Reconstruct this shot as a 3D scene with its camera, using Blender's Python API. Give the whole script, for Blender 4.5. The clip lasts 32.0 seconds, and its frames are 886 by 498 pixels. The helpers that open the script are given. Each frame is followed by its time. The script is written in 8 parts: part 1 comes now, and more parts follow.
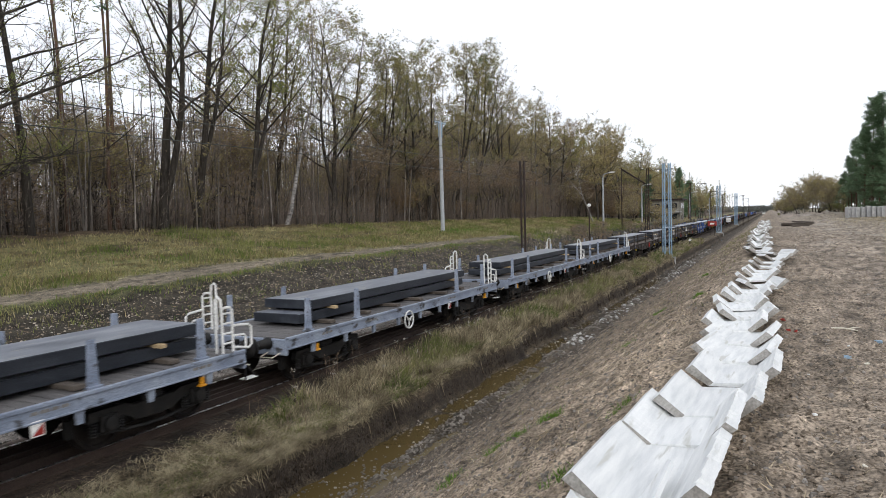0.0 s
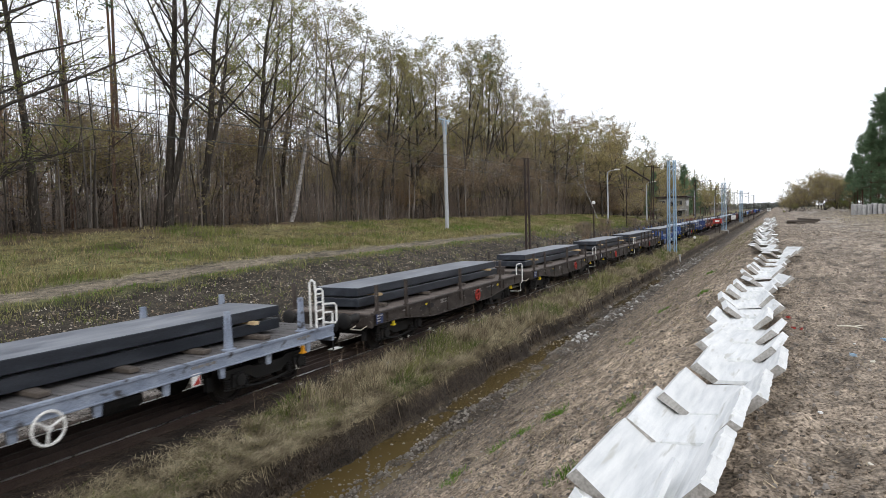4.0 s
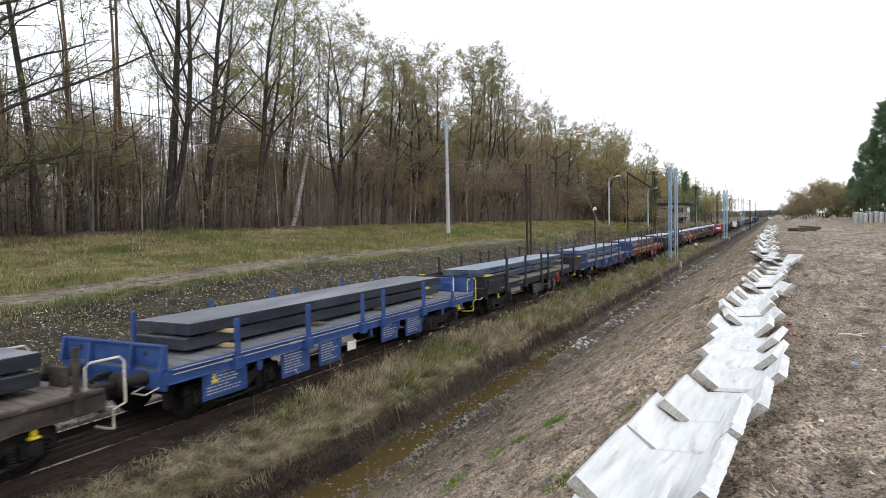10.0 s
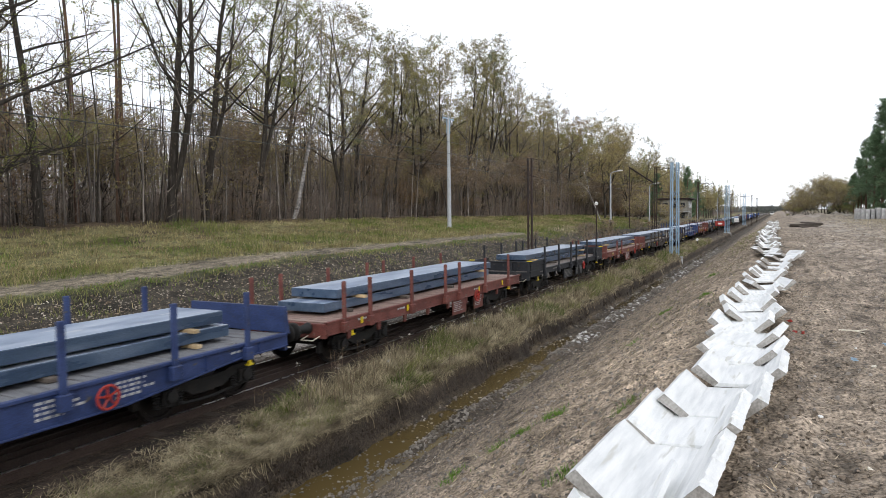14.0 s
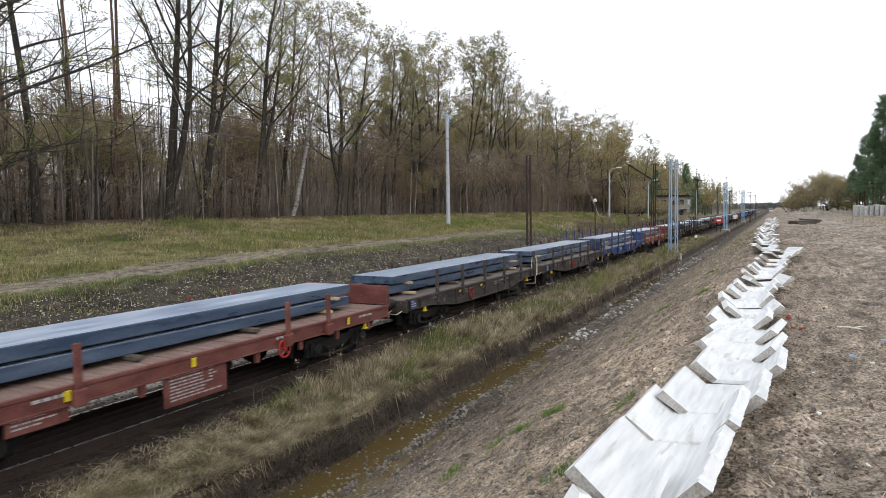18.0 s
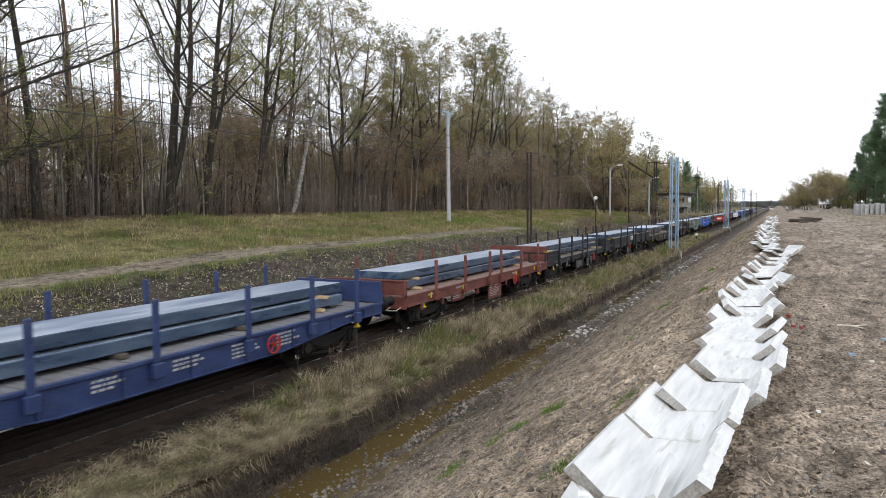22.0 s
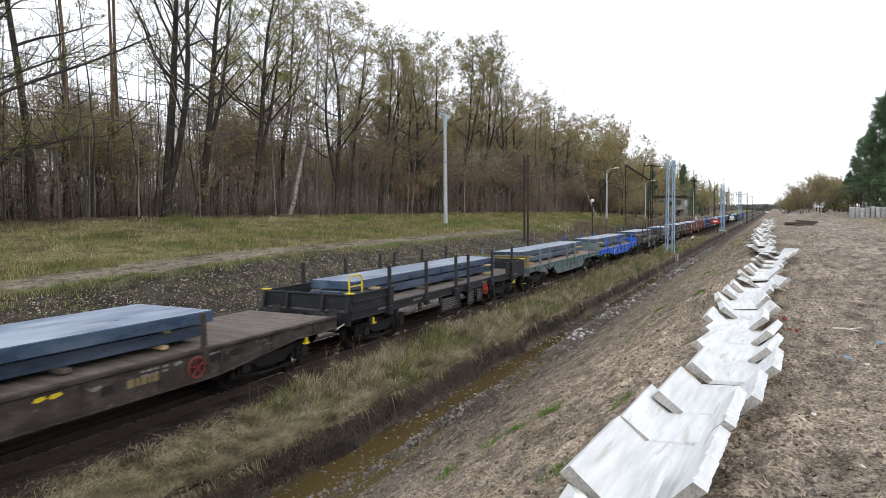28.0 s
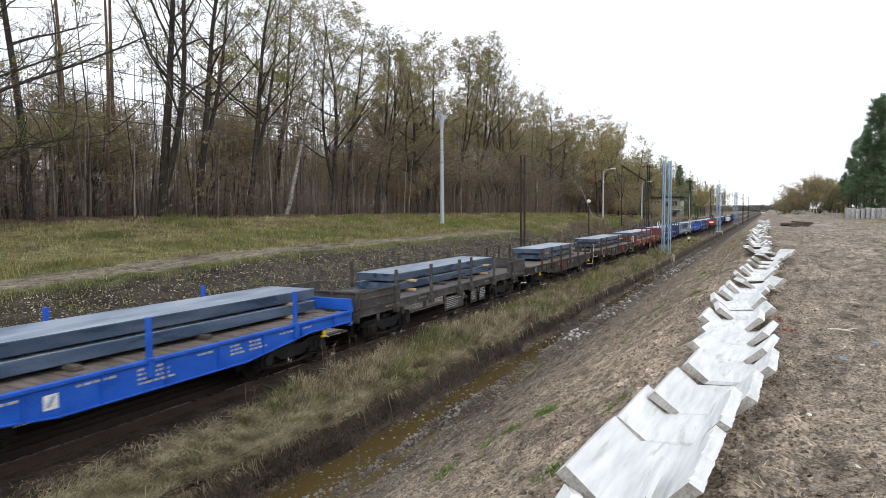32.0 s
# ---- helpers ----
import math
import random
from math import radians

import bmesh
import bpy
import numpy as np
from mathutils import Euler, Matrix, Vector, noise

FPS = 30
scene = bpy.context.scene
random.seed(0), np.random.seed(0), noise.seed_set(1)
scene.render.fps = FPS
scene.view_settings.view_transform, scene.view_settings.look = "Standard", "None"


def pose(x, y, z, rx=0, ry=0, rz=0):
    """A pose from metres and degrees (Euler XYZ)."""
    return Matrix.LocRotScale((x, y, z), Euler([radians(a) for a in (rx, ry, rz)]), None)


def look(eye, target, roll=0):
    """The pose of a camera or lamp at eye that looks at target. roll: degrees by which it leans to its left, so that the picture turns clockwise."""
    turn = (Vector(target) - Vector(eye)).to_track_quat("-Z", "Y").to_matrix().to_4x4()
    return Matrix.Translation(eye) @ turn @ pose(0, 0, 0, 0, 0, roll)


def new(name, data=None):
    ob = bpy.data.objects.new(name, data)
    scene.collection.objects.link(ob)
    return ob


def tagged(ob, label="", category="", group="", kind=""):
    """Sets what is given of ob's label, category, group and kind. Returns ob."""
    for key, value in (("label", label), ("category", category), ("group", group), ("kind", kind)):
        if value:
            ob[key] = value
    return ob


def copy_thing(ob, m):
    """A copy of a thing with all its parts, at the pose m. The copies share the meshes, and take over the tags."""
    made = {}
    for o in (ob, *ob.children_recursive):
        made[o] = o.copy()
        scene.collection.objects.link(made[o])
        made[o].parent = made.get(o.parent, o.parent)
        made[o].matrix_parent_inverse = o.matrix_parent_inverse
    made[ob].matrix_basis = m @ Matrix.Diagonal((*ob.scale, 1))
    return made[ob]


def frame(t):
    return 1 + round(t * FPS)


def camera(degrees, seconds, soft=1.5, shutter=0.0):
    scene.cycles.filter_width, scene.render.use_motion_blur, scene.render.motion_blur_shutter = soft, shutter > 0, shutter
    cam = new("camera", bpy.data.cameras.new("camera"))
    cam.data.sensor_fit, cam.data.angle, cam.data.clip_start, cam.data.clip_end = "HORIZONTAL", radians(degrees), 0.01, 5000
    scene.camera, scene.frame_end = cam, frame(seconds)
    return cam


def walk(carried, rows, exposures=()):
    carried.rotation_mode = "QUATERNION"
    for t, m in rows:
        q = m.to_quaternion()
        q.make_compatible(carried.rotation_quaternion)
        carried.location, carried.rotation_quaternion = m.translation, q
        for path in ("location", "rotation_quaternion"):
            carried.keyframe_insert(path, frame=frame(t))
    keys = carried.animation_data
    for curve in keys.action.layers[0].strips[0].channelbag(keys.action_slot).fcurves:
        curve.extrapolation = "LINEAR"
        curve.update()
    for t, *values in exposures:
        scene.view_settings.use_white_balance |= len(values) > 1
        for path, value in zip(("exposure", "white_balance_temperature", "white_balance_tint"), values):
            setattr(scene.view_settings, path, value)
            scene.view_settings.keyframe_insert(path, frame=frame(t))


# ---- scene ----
# the camera: held by hand at one spot on the bank, turning a little
cam = camera(67.88, 32.0, 0.6, 0.2)
EYE = (0.0, 0.0, 3.559)
walk(cam, [(t, pose(*EYE, rx, ry, rz)) for t, rx, ry, rz in (
    (0, 87.25, 1.52, 26.42),
    (0.5, 87.25, 1.46, 26.47),
    (1, 87.26, 1.41, 26.53),
    (1.5, 87.31, 1.45, 26.60),
    (2, 87.33, 1.46, 26.67),
    (2.5, 87.33, 1.51, 26.68),
    (3, 87.26, 1.48, 26.74),
    (3.5, 87.15, 1.53, 26.78),
    (5.5, 86.87, 1.44, 26.94),
    (6, 87.03, 1.33, 26.99),
    (6.5, 87.23, 1.26, 26.88),
    (7, 87.32, 1.20, 26.81),
    (7.5, 87.37, 1.21, 26.77),
    (8, 87.42, 1.22, 26.77),
    (8.5, 87.43, 1.14, 26.82),
    (9, 87.43, 1.13, 26.87),
    (9.5, 87.44, 1.15, 26.90),
    (10, 87.49, 1.14, 26.90),
    (10.5, 87.48, 0.92, 26.92),
    (11, 87.34, 0.83, 26.95),
    (11.5, 87.04, 0.88, 27.00),
    (12, 86.93, 0.88, 27.04),
    (12.5, 86.88, 0.92, 27.06),
    (13, 86.89, 0.86, 27.06),
    (13.5, 86.94, 0.82, 27.04),
    (14, 86.94, 0.77, 27.01),
    (14.5, 86.90, 0.77, 26.99),
    (16.5, 86.86, 0.71, 26.90),
    (17, 86.82, 0.70, 26.90),
    (17.5, 86.79, 0.92, 26.90),
    (18, 86.68, 0.81, 26.91),
    (18.5, 86.62, 0.78, 26.89),
    (19, 86.57, 0.74, 26.88),
    (19.5, 86.56, 0.69, 26.88),
    (20, 86.52, 0.77, 26.88),
    (20.5, 86.44, 0.76, 26.86),
    (21, 86.42, 0.73, 26.90),
    (21.5, 86.42, 0.72, 26.93),
    (22, 86.42, 0.60, 26.95),
    (22.5, 86.44, 0.54, 26.91),
    (23, 86.49, 0.69, 26.88),
    (23.5, 86.50, 0.64, 26.87),
    (24, 86.54, 0.78, 26.88),
    (24.5, 86.51, 0.79, 26.85),
    (25, 86.44, 0.74, 26.87),
    (25.5, 86.38, 0.70, 26.87),
    (27.5, 86.51, 0.56, 26.75),
    (28, 86.62, 0.46, 26.68),
    (28.5, 86.69, 0.46, 26.58),
    (29, 86.70, 0.46, 26.52),
    (29.5, 86.66, 0.42, 26.50),
    (30, 86.63, 0.38, 26.51),
    (30.5, 86.58, 0.43, 26.47),
    (31, 86.54, 0.44, 26.46),
    (31.5, 86.57, 0.35, 26.40),
    (32, 86.64, 0.34, 26.39),
)], [(0, -0.12), (1.5, -0.12), (4.5, -0.02), (6, 0.06), (32, 0.04)])

# ---- light: bright overcast sky ----
world = bpy.data.worlds.new("world")
scene.world = world
world.use_nodes = True
wn = world.node_tree
wn.nodes.clear()
w_out = wn.nodes.new("ShaderNodeOutputWorld")
w_bg = wn.nodes.new("ShaderNodeBackground")
w_sky = wn.nodes.new("ShaderNodeTexSky")
w_sky.sky_type, w_sky.sun_disc = "NISHITA", False
w_sky.sun_elevation, w_sky.sun_rotation = radians(24), radians(150)
w_mix = wn.nodes.new("ShaderNodeMix")
w_mix.data_type = "RGBA"
w_mix.inputs["Factor"].default_value = 0.88          # closed cloud cover over the blue
w_mix.inputs["B"].default_value = (11.4, 11.7, 12.5, 1)
wn.links.new(w_sky.outputs["Color"], w_mix.inputs["A"])
wn.links.new(w_mix.outputs["Result"], w_bg.inputs["Color"])
w_bg.inputs["Strength"].default_value = 0.115
wn.links.new(w_bg.outputs["Background"], w_out.inputs["Surface"])
sun_data = bpy.data.lights.new("sun", "SUN")
sun_data.energy, sun_data.angle, sun_data.color = 0.9, radians(25), (1.0, 0.96, 0.9)
sun = new("sun", sun_data)
sun.matrix_basis = look((0, 0, 40), (-18, 32, 20))
tagged(sun, kind="structure")

# ---- materials ----


def mat(name, cols, scale=3.0, rough=0.8, metal=0.0, bump=0.15, fine=40.0, rand=0.0, stretch=(1, 1, 1), spec=0.4, spots=None, spot_scale=9.0, spot_size=0.6, joined=False, grain=0.27, thin=0.0):
    """Noise-mottled material: cols at large scale, fine grain over it, and optional spots of rust or dirt."""
    m = bpy.data.materials.new(name)
    m.use_nodes = True
    nt = m.node_tree
    b = nt.nodes["Principled BSDF"]
    co = nt.nodes.new("ShaderNodeTexCoord")
    mp = nt.nodes.new("ShaderNodeMapping")
    mp.inputs["Scale"].default_value = stretch
    nt.links.new(co.outputs["Object"], mp.inputs["Vector"])
    info = nt.nodes.new("ShaderNodeObjectInfo")
    shift = nt.nodes.new("ShaderNodeVectorMath")
    shift.operation = "ADD"
    mul = nt.nodes.new("ShaderNodeMath")
    mul.operation = "MULTIPLY"
    mul.inputs[1].default_value = 37.0
    nt.links.new(info.outputs["Random"], mul.inputs[0])
    nt.links.new(mp.outputs["Vector"], shift.inputs[0])
    nt.links.new(mul.outputs[0], shift.inputs[1])
    n1 = nt.nodes.new("ShaderNodeTexNoise")
    n1.inputs["Scale"].default_value, n1.inputs["Detail"].default_value = scale, 6
    n2 = nt.nodes.new("ShaderNodeTexNoise")
    n2.inputs["Scale"].default_value, n2.inputs["Detail"].default_value = fine, 4
    nt.links.new(shift.outputs[0], n1.inputs["Vector"])
    nt.links.new(shift.outputs[0], n2.inputs["Vector"])
    ramp = nt.nodes.new("ShaderNodeValToRGB")
    el = ramp.color_ramp.elements
    lo, hi = 0.32, 0.68
    for i, c in enumerate(cols):
        pos = lo + (hi - lo) * i / max(1, len(cols) - 1)
        e = el[i] if i < 2 else el.new(pos)
        e.position, e.color = pos, (*c, 1)
    nt.links.new(n1.outputs["Fac"], ramp.inputs["Fac"])
    val = nt.nodes.new("ShaderNodeMapRange")
    val.inputs["From Min"].default_value, val.inputs["From Max"].default_value = 0.3, 0.7
    val.inputs["To Min"].default_value, val.inputs["To Max"].default_value = 1 - grain, 1 + grain
    nt.links.new(n2.outputs["Fac"], val.inputs["Value"])
    vm = nt.nodes.new("ShaderNodeVectorMath")
    vm.operation = "SCALE"
    nt.links.new(ramp.outputs["Color"], vm.inputs[0])
    nt.links.new(val.outputs["Result"], vm.inputs["Scale"])
    col = vm.outputs[0]
    if spots:
        n3 = nt.nodes.new("ShaderNodeTexNoise")
        n3.inputs["Scale"].default_value, n3.inputs["Detail"].default_value = spot_scale, 8
        nt.links.new(shift.outputs[0], n3.inputs["Vector"])
        mr = nt.nodes.new("ShaderNodeMapRange")
        mr.inputs["From Min"].default_value, mr.inputs["From Max"].default_value = spot_size, spot_size + 0.08
        nt.links.new(n3.outputs["Fac"], mr.inputs["Value"])
        mx = nt.nodes.new("ShaderNodeMix")
        mx.data_type = "RGBA"
        mx.inputs["B"].default_value = (*spots, 1)
        nt.links.new(mr.outputs["Result"], mx.inputs["Factor"])
        nt.links.new(col, mx.inputs["A"])
        col = mx.outputs["Result"]
    if rand:
        src = info.outputs["Random"]
        if joined:
            src = nt.nodes.new("ShaderNodeNewGeometry").outputs["Random Per Island"]
        r = nt.nodes.new("ShaderNodeMapRange")
        r.inputs["To Min"].default_value, r.inputs["To Max"].default_value = 1 - rand, 1 + rand
        nt.links.new(src, r.inputs["Value"])
        v2 = nt.nodes.new("ShaderNodeVectorMath")
        v2.operation = "SCALE"
        nt.links.new(col, v2.inputs[0])
        nt.links.new(r.outputs["Result"], v2.inputs["Scale"])
        col = v2.outputs[0]
    nt.links.new(col, b.inputs["Base Color"])
    b.inputs["Metallic"].default_value = metal
    b.inputs["Specular IOR Level"].default_value = spec
    rr = nt.nodes.new("ShaderNodeMapRange")
    rr.inputs["To Min"].default_value, rr.inputs["To Max"].default_value = max(0.02, rough - 0.15), min(1, rough + 0.15)
    nt.links.new(n1.outputs["Fac"], rr.inputs["Value"])
    nt.links.new(rr.outputs["Result"], b.inputs["Roughness"])
    if thin:                                         # light shining through leaves and blades
        tl = nt.nodes.new("ShaderNodeBsdfTranslucent")
        nt.links.new(col, tl.inputs["Color"])
        ms = nt.nodes.new("ShaderNodeMixShader")
        ms.inputs[0].default_value = thin
        nt.links.new(b.outputs[0], ms.inputs[1])
        nt.links.new(tl.outputs[0], ms.inputs[2])
        nt.links.new(ms.outputs[0], nt.nodes["Material Output"].inputs["Surface"])
    if bump:
        bp = nt.nodes.new("ShaderNodeBump")
        bp.inputs["Strength"].default_value, bp.inputs["Distance"].default_value = bump, 0.02
        nt.links.new(n2.outputs["Fac"], bp.inputs["Height"])
        nt.links.new(bp.outputs["Normal"], b.inputs["Normal"])
    return m


M = {
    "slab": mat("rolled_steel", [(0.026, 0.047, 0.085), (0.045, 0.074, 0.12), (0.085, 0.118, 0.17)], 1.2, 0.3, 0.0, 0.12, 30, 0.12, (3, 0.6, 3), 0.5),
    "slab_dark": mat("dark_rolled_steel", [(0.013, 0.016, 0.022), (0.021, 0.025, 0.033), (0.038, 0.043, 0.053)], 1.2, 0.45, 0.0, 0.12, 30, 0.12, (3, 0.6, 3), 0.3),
    # slab tops: paler copies with the sky's reflected sheen put into the colour
    "scale_top": mat("sky_sheen_mill_scale", [(0.16, 0.21, 0.31), (0.27, 0.33, 0.43), (0.4, 0.45, 0.53)], 1.6, 0.34, 0.0, 0.06, 40, 0.08, (2, 0.4, 2), 0.5, (0.42, 0.45, 0.5), 2.5, 0.6, grain=0.08),
    "scale_top_dark": mat("sky_sheen_dark_mill_scale", [(0.1, 0.113, 0.14), (0.165, 0.18, 0.21), (0.25, 0.265, 0.295)], 1.8, 0.42, 0.0, 0.06, 40, 0.1, (2, 0.4, 2), 0.5, (0.26, 0.26, 0.26), 2.5, 0.62, grain=0.1),
    "grey_paint": mat("grey_wagon_paint", [(0.17, 0.203, 0.268), (0.23, 0.268, 0.342), (0.285, 0.325, 0.395)], 2, 0.55, 0, 0.08, 30, 0, (1, 1, 2), 0.4, (0.055, 0.055, 0.06), 2.6, 0.58),
    "brown_paint": mat("weathered_brown_paint", [(0.028, 0.022, 0.019), (0.046, 0.037, 0.032), (0.075, 0.063, 0.056)], 2.2, 0.75, 0, 0.2, 30, 0.1, (1, 1, 2), 0.3, (0.15, 0.135, 0.12), 5, 0.64),
    "blue_paint": mat("blue_wagon_paint", [(0.016, 0.045, 0.15), (0.023, 0.062, 0.205), (0.033, 0.078, 0.23)], 2, 0.5, 0, 0.06, 30, 0, (1, 1, 2), 0.4, (0.06, 0.06, 0.07), 6, 0.66),
    "navy_paint": mat("dark_blue_paint", [(0.016, 0.029, 0.085), (0.022, 0.04, 0.12), (0.032, 0.053, 0.14)], 2, 0.55, 0, 0.06, 30, 0, (1, 1, 2), 0.4, (0.07, 0.065, 0.06), 6, 0.64),
    "bright_blue": mat("bright_blue_paint", [(0.006, 0.072, 0.4), (0.009, 0.092, 0.49), (0.013, 0.105, 0.52)], 2, 0.42, 0, 0.04, 30, 0, (1, 1, 2), 0.5, (0.05, 0.06, 0.09), 6, 0.7),
    "red_paint": mat("oxide_red_paint", [(0.095, 0.03, 0.025), (0.14, 0.045, 0.036), (0.17, 0.064, 0.052)], 2, 0.65, 0, 0.1, 30, 0.06, (1, 1, 2), 0.35, (0.12, 0.085, 0.07), 5, 0.62),
    "black_paint": mat("black_wagon_paint", [(0.009, 0.01, 0.013), (0.014, 0.0155, 0.0195), (0.023, 0.025, 0.03)], 2, 0.6, 0, 0.08, 30, 0.05, (1, 1, 2), 0.35, (0.09, 0.08, 0.072), 5, 0.64),
    "dusty_paint": mat("dusty_black_paint", [(0.035, 0.033, 0.032), (0.055, 0.051, 0.049), (0.085, 0.078, 0.074)], 2, 0.7, 0, 0.08, 30, 0.05, (1, 1, 2), 0.3, (0.14, 0.125, 0.11), 5, 0.62),
    "green_paint": mat("grey_green_paint", [(0.075, 0.108, 0.108), (0.105, 0.142, 0.14), (0.135, 0.17, 0.163)], 2, 0.65, 0, 0.1, 30, 0, (1, 1, 2), 0.35, (0.12, 0.085, 0.06), 5, 0.64),
    "ochre_paint": mat("faded_ochre_paint", [(0.16, 0.125, 0.055), (0.22, 0.17, 0.08)], 2, 0.7, 0, 0.1, 30),
    "deck": mat("worn_deck_boards", [(0.09, 0.073, 0.063), (0.14, 0.117, 0.103), (0.195, 0.168, 0.15)], 2.5, 0.8, 0, 0.25, 25, 0.0, (0.5, 4, 1), 0.3, (0.1, 0.075, 0.06), 3, 0.62),
    "deck_grey": mat("grey_deck_boards", [(0.12, 0.122, 0.13), (0.165, 0.168, 0.178), (0.2, 0.203, 0.21)], 2.5, 0.75, 0, 0.25, 25, 0.0, (0.5, 4, 1), 0.3, (0.12, 0.1, 0.09), 3, 0.62),
    "deck_dark": mat("dirty_steel_deck", [(0.075, 0.072, 0.073), (0.11, 0.105, 0.105), (0.15, 0.143, 0.14)], 2.5, 0.75, 0, 0.2, 25, 0.0, (0.5, 3, 1), 0.3, (0.2, 0.19, 0.18), 3, 0.64),
    "deck_red": mat("dusty_red_deck", [(0.17, 0.11, 0.09), (0.22, 0.15, 0.125), (0.27, 0.2, 0.17)], 2.5, 0.8, 0, 0.25, 25, 0.0, (0.5, 4, 1), 0.3),
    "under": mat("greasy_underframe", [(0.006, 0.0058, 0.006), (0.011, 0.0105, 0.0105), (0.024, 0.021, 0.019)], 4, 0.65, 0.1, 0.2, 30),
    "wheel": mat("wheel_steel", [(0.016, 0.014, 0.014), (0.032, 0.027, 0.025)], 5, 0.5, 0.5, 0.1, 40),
    "white": mat("white_paint", [(0.62, 0.62, 0.6), (0.78, 0.78, 0.76)], 4, 0.5, 0, 0.05, 40, 0, (1, 1, 1), 0.4),
    "cream": mat("cream_paint", [(0.5, 0.46, 0.38), (0.62, 0.58, 0.48)], 4, 0.55, 0, 0.05, 40),
    "yellow": mat("yellow_paint", [(0.55, 0.42, 0.015), (0.68, 0.53, 0.02)], 5, 0.5, 0, 0.05, 40),
    "amber": mat("amber_paint", [(0.6, 0.26, 0.01), (0.7, 0.33, 0.02)], 5, 0.5, 0, 0.05, 40),
    "red": mat("signal_red_paint", [(0.26, 0.025, 0.018), (0.36, 0.035, 0.025)], 5, 0.5, 0, 0.05, 40),
    "dull_red": mat("dull_rusty_red_paint", [(0.11, 0.02, 0.016), (0.19, 0.03, 0.025)], 5, 0.65, 0, 0.05, 40),
    "lettering_dirty": mat("grimy_lettering", [(0.13, 0.12, 0.11), (0.24, 0.23, 0.22)], 12, 0.7, 0, 0, 60),
    "fresh_grass": mat("fresh_green_grass", [(0.085, 0.17, 0.02), (0.13, 0.24, 0.035)], 2, 0.7, 0, 0, 30, 0.3, joined=True, spec=0.2, thin=0.35),
    "straw": mat("straw_litter", [(0.22, 0.17, 0.11), (0.34, 0.28, 0.19), (0.4, 0.34, 0.26)], 2, 0.85, 0, 0, 30, 0.4, joined=True, spec=0.2),
    "wet_stone": mat("wet_rubble", [(0.055, 0.046, 0.036), (0.11, 0.095, 0.078), (0.24, 0.22, 0.195)], 2, 0.45, 0, 0.2, 30, 0.5, joined=True),
    "lettering": mat("faded_white_lettering", [(0.27, 0.28, 0.29), (0.46, 0.46, 0.46)], 12, 0.6, 0, 0, 60),
    "timber_new": mat("fresh_sawn_timber", [(0.42, 0.3, 0.16), (0.55, 0.42, 0.25)], 3, 0.8, 0, 0.2, 30, 0.2, (6, 1, 6)),
    "timber_old": mat("grey_timber", [(0.06, 0.049, 0.041), (0.115, 0.096, 0.08)], 3, 0.85, 0, 0.3, 30, 0.2, (6, 1, 6)),
    "concrete": mat("precast_concrete", [(0.6, 0.618, 0.622), (0.7, 0.712, 0.71), (0.78, 0.788, 0.778)], 3.2, 0.72, 0, 0.05, 70, 0.06, (5.5, 0.6, 5.5), 0.3, (0.53, 0.53, 0.5), 2.6, 0.6, grain=0.07),
    "concrete_raw": mat("darker_raw_concrete", [(0.26, 0.245, 0.22), (0.35, 0.335, 0.31), (0.45, 0.435, 0.41)], 5, 0.9, 0, 0.25, 50, 0.12),
    "clod": mat("soil_clods", [(0.13, 0.104, 0.08), (0.21, 0.17, 0.13), (0.31, 0.26, 0.21)], 2, 0.95, 0, 0, 30, 0.55, joined=True, spec=0.2),
    "bank_soil": mat("dark_bank_soil", [(0.02, 0.015, 0.011), (0.035, 0.027, 0.02), (0.065, 0.052, 0.039)], 2, 0.95, 0, 0, 30, 0.5, joined=True, spec=0.2),
    "rubble": mat("pale_rubble", [(0.3, 0.295, 0.28), (0.48, 0.475, 0.46)], 2, 0.7, 0, 0.1, 30, 0.4, joined=True),
    "concrete_old": mat("old_concrete", [(0.34, 0.34, 0.335), (0.44, 0.44, 0.435), (0.52, 0.52, 0.51)], 3, 0.85, 0, 0.2, 30, 0.1),
    "pole": mat("grey_concrete_pole", [(0.33, 0.35, 0.37), (0.42, 0.44, 0.46)], 4, 0.8, 0, 0.15, 30),
    "rust": mat("rusted_steel", [(0.018, 0.013, 0.012), (0.032, 0.021, 0.018), (0.055, 0.033, 0.026)], 6, 0.85, 0.0, 0.3, 40),
    "rail": mat("rail_steel", [(0.04, 0.026, 0.021), (0.06, 0.042, 0.034)], 5, 0.75, 0.3, 0.2, 40),
    "railhead": mat("polished_railhead", [(0.55, 0.55, 0.56), (0.68, 0.68, 0.68)], 6, 0.28, 0.95, 0.03, 60),
    "wire": mat("weathered_wire", [(0.035, 0.04, 0.038), (0.07, 0.075, 0.072)], 5, 0.6, 0.3, 0, 40),
    "galv": mat("galvanised_blue_grey_steel", [(0.24, 0.36, 0.48), (0.33, 0.45, 0.56)], 5, 0.55, 0.2, 0.06, 40),
    "sleeper": mat("oiled_oak_sleeper", [(0.025, 0.018, 0.014), (0.045, 0.034, 0.026)], 4, 0.85, 0, 0.35, 30, 0.25, (2, 8, 2)),
    "stone": mat("crushed_stone", [(0.1, 0.088, 0.075), (0.17, 0.15, 0.13), (0.27, 0.25, 0.225)], 2, 0.85, 0, 0.2, 30, 0.45, joined=True),
    "litter": mat("fallen_leaves", [(0.13, 0.09, 0.055), (0.24, 0.19, 0.14), (0.46, 0.42, 0.36)], 2, 0.85, 0, 0, 30, 0.5, joined=True),
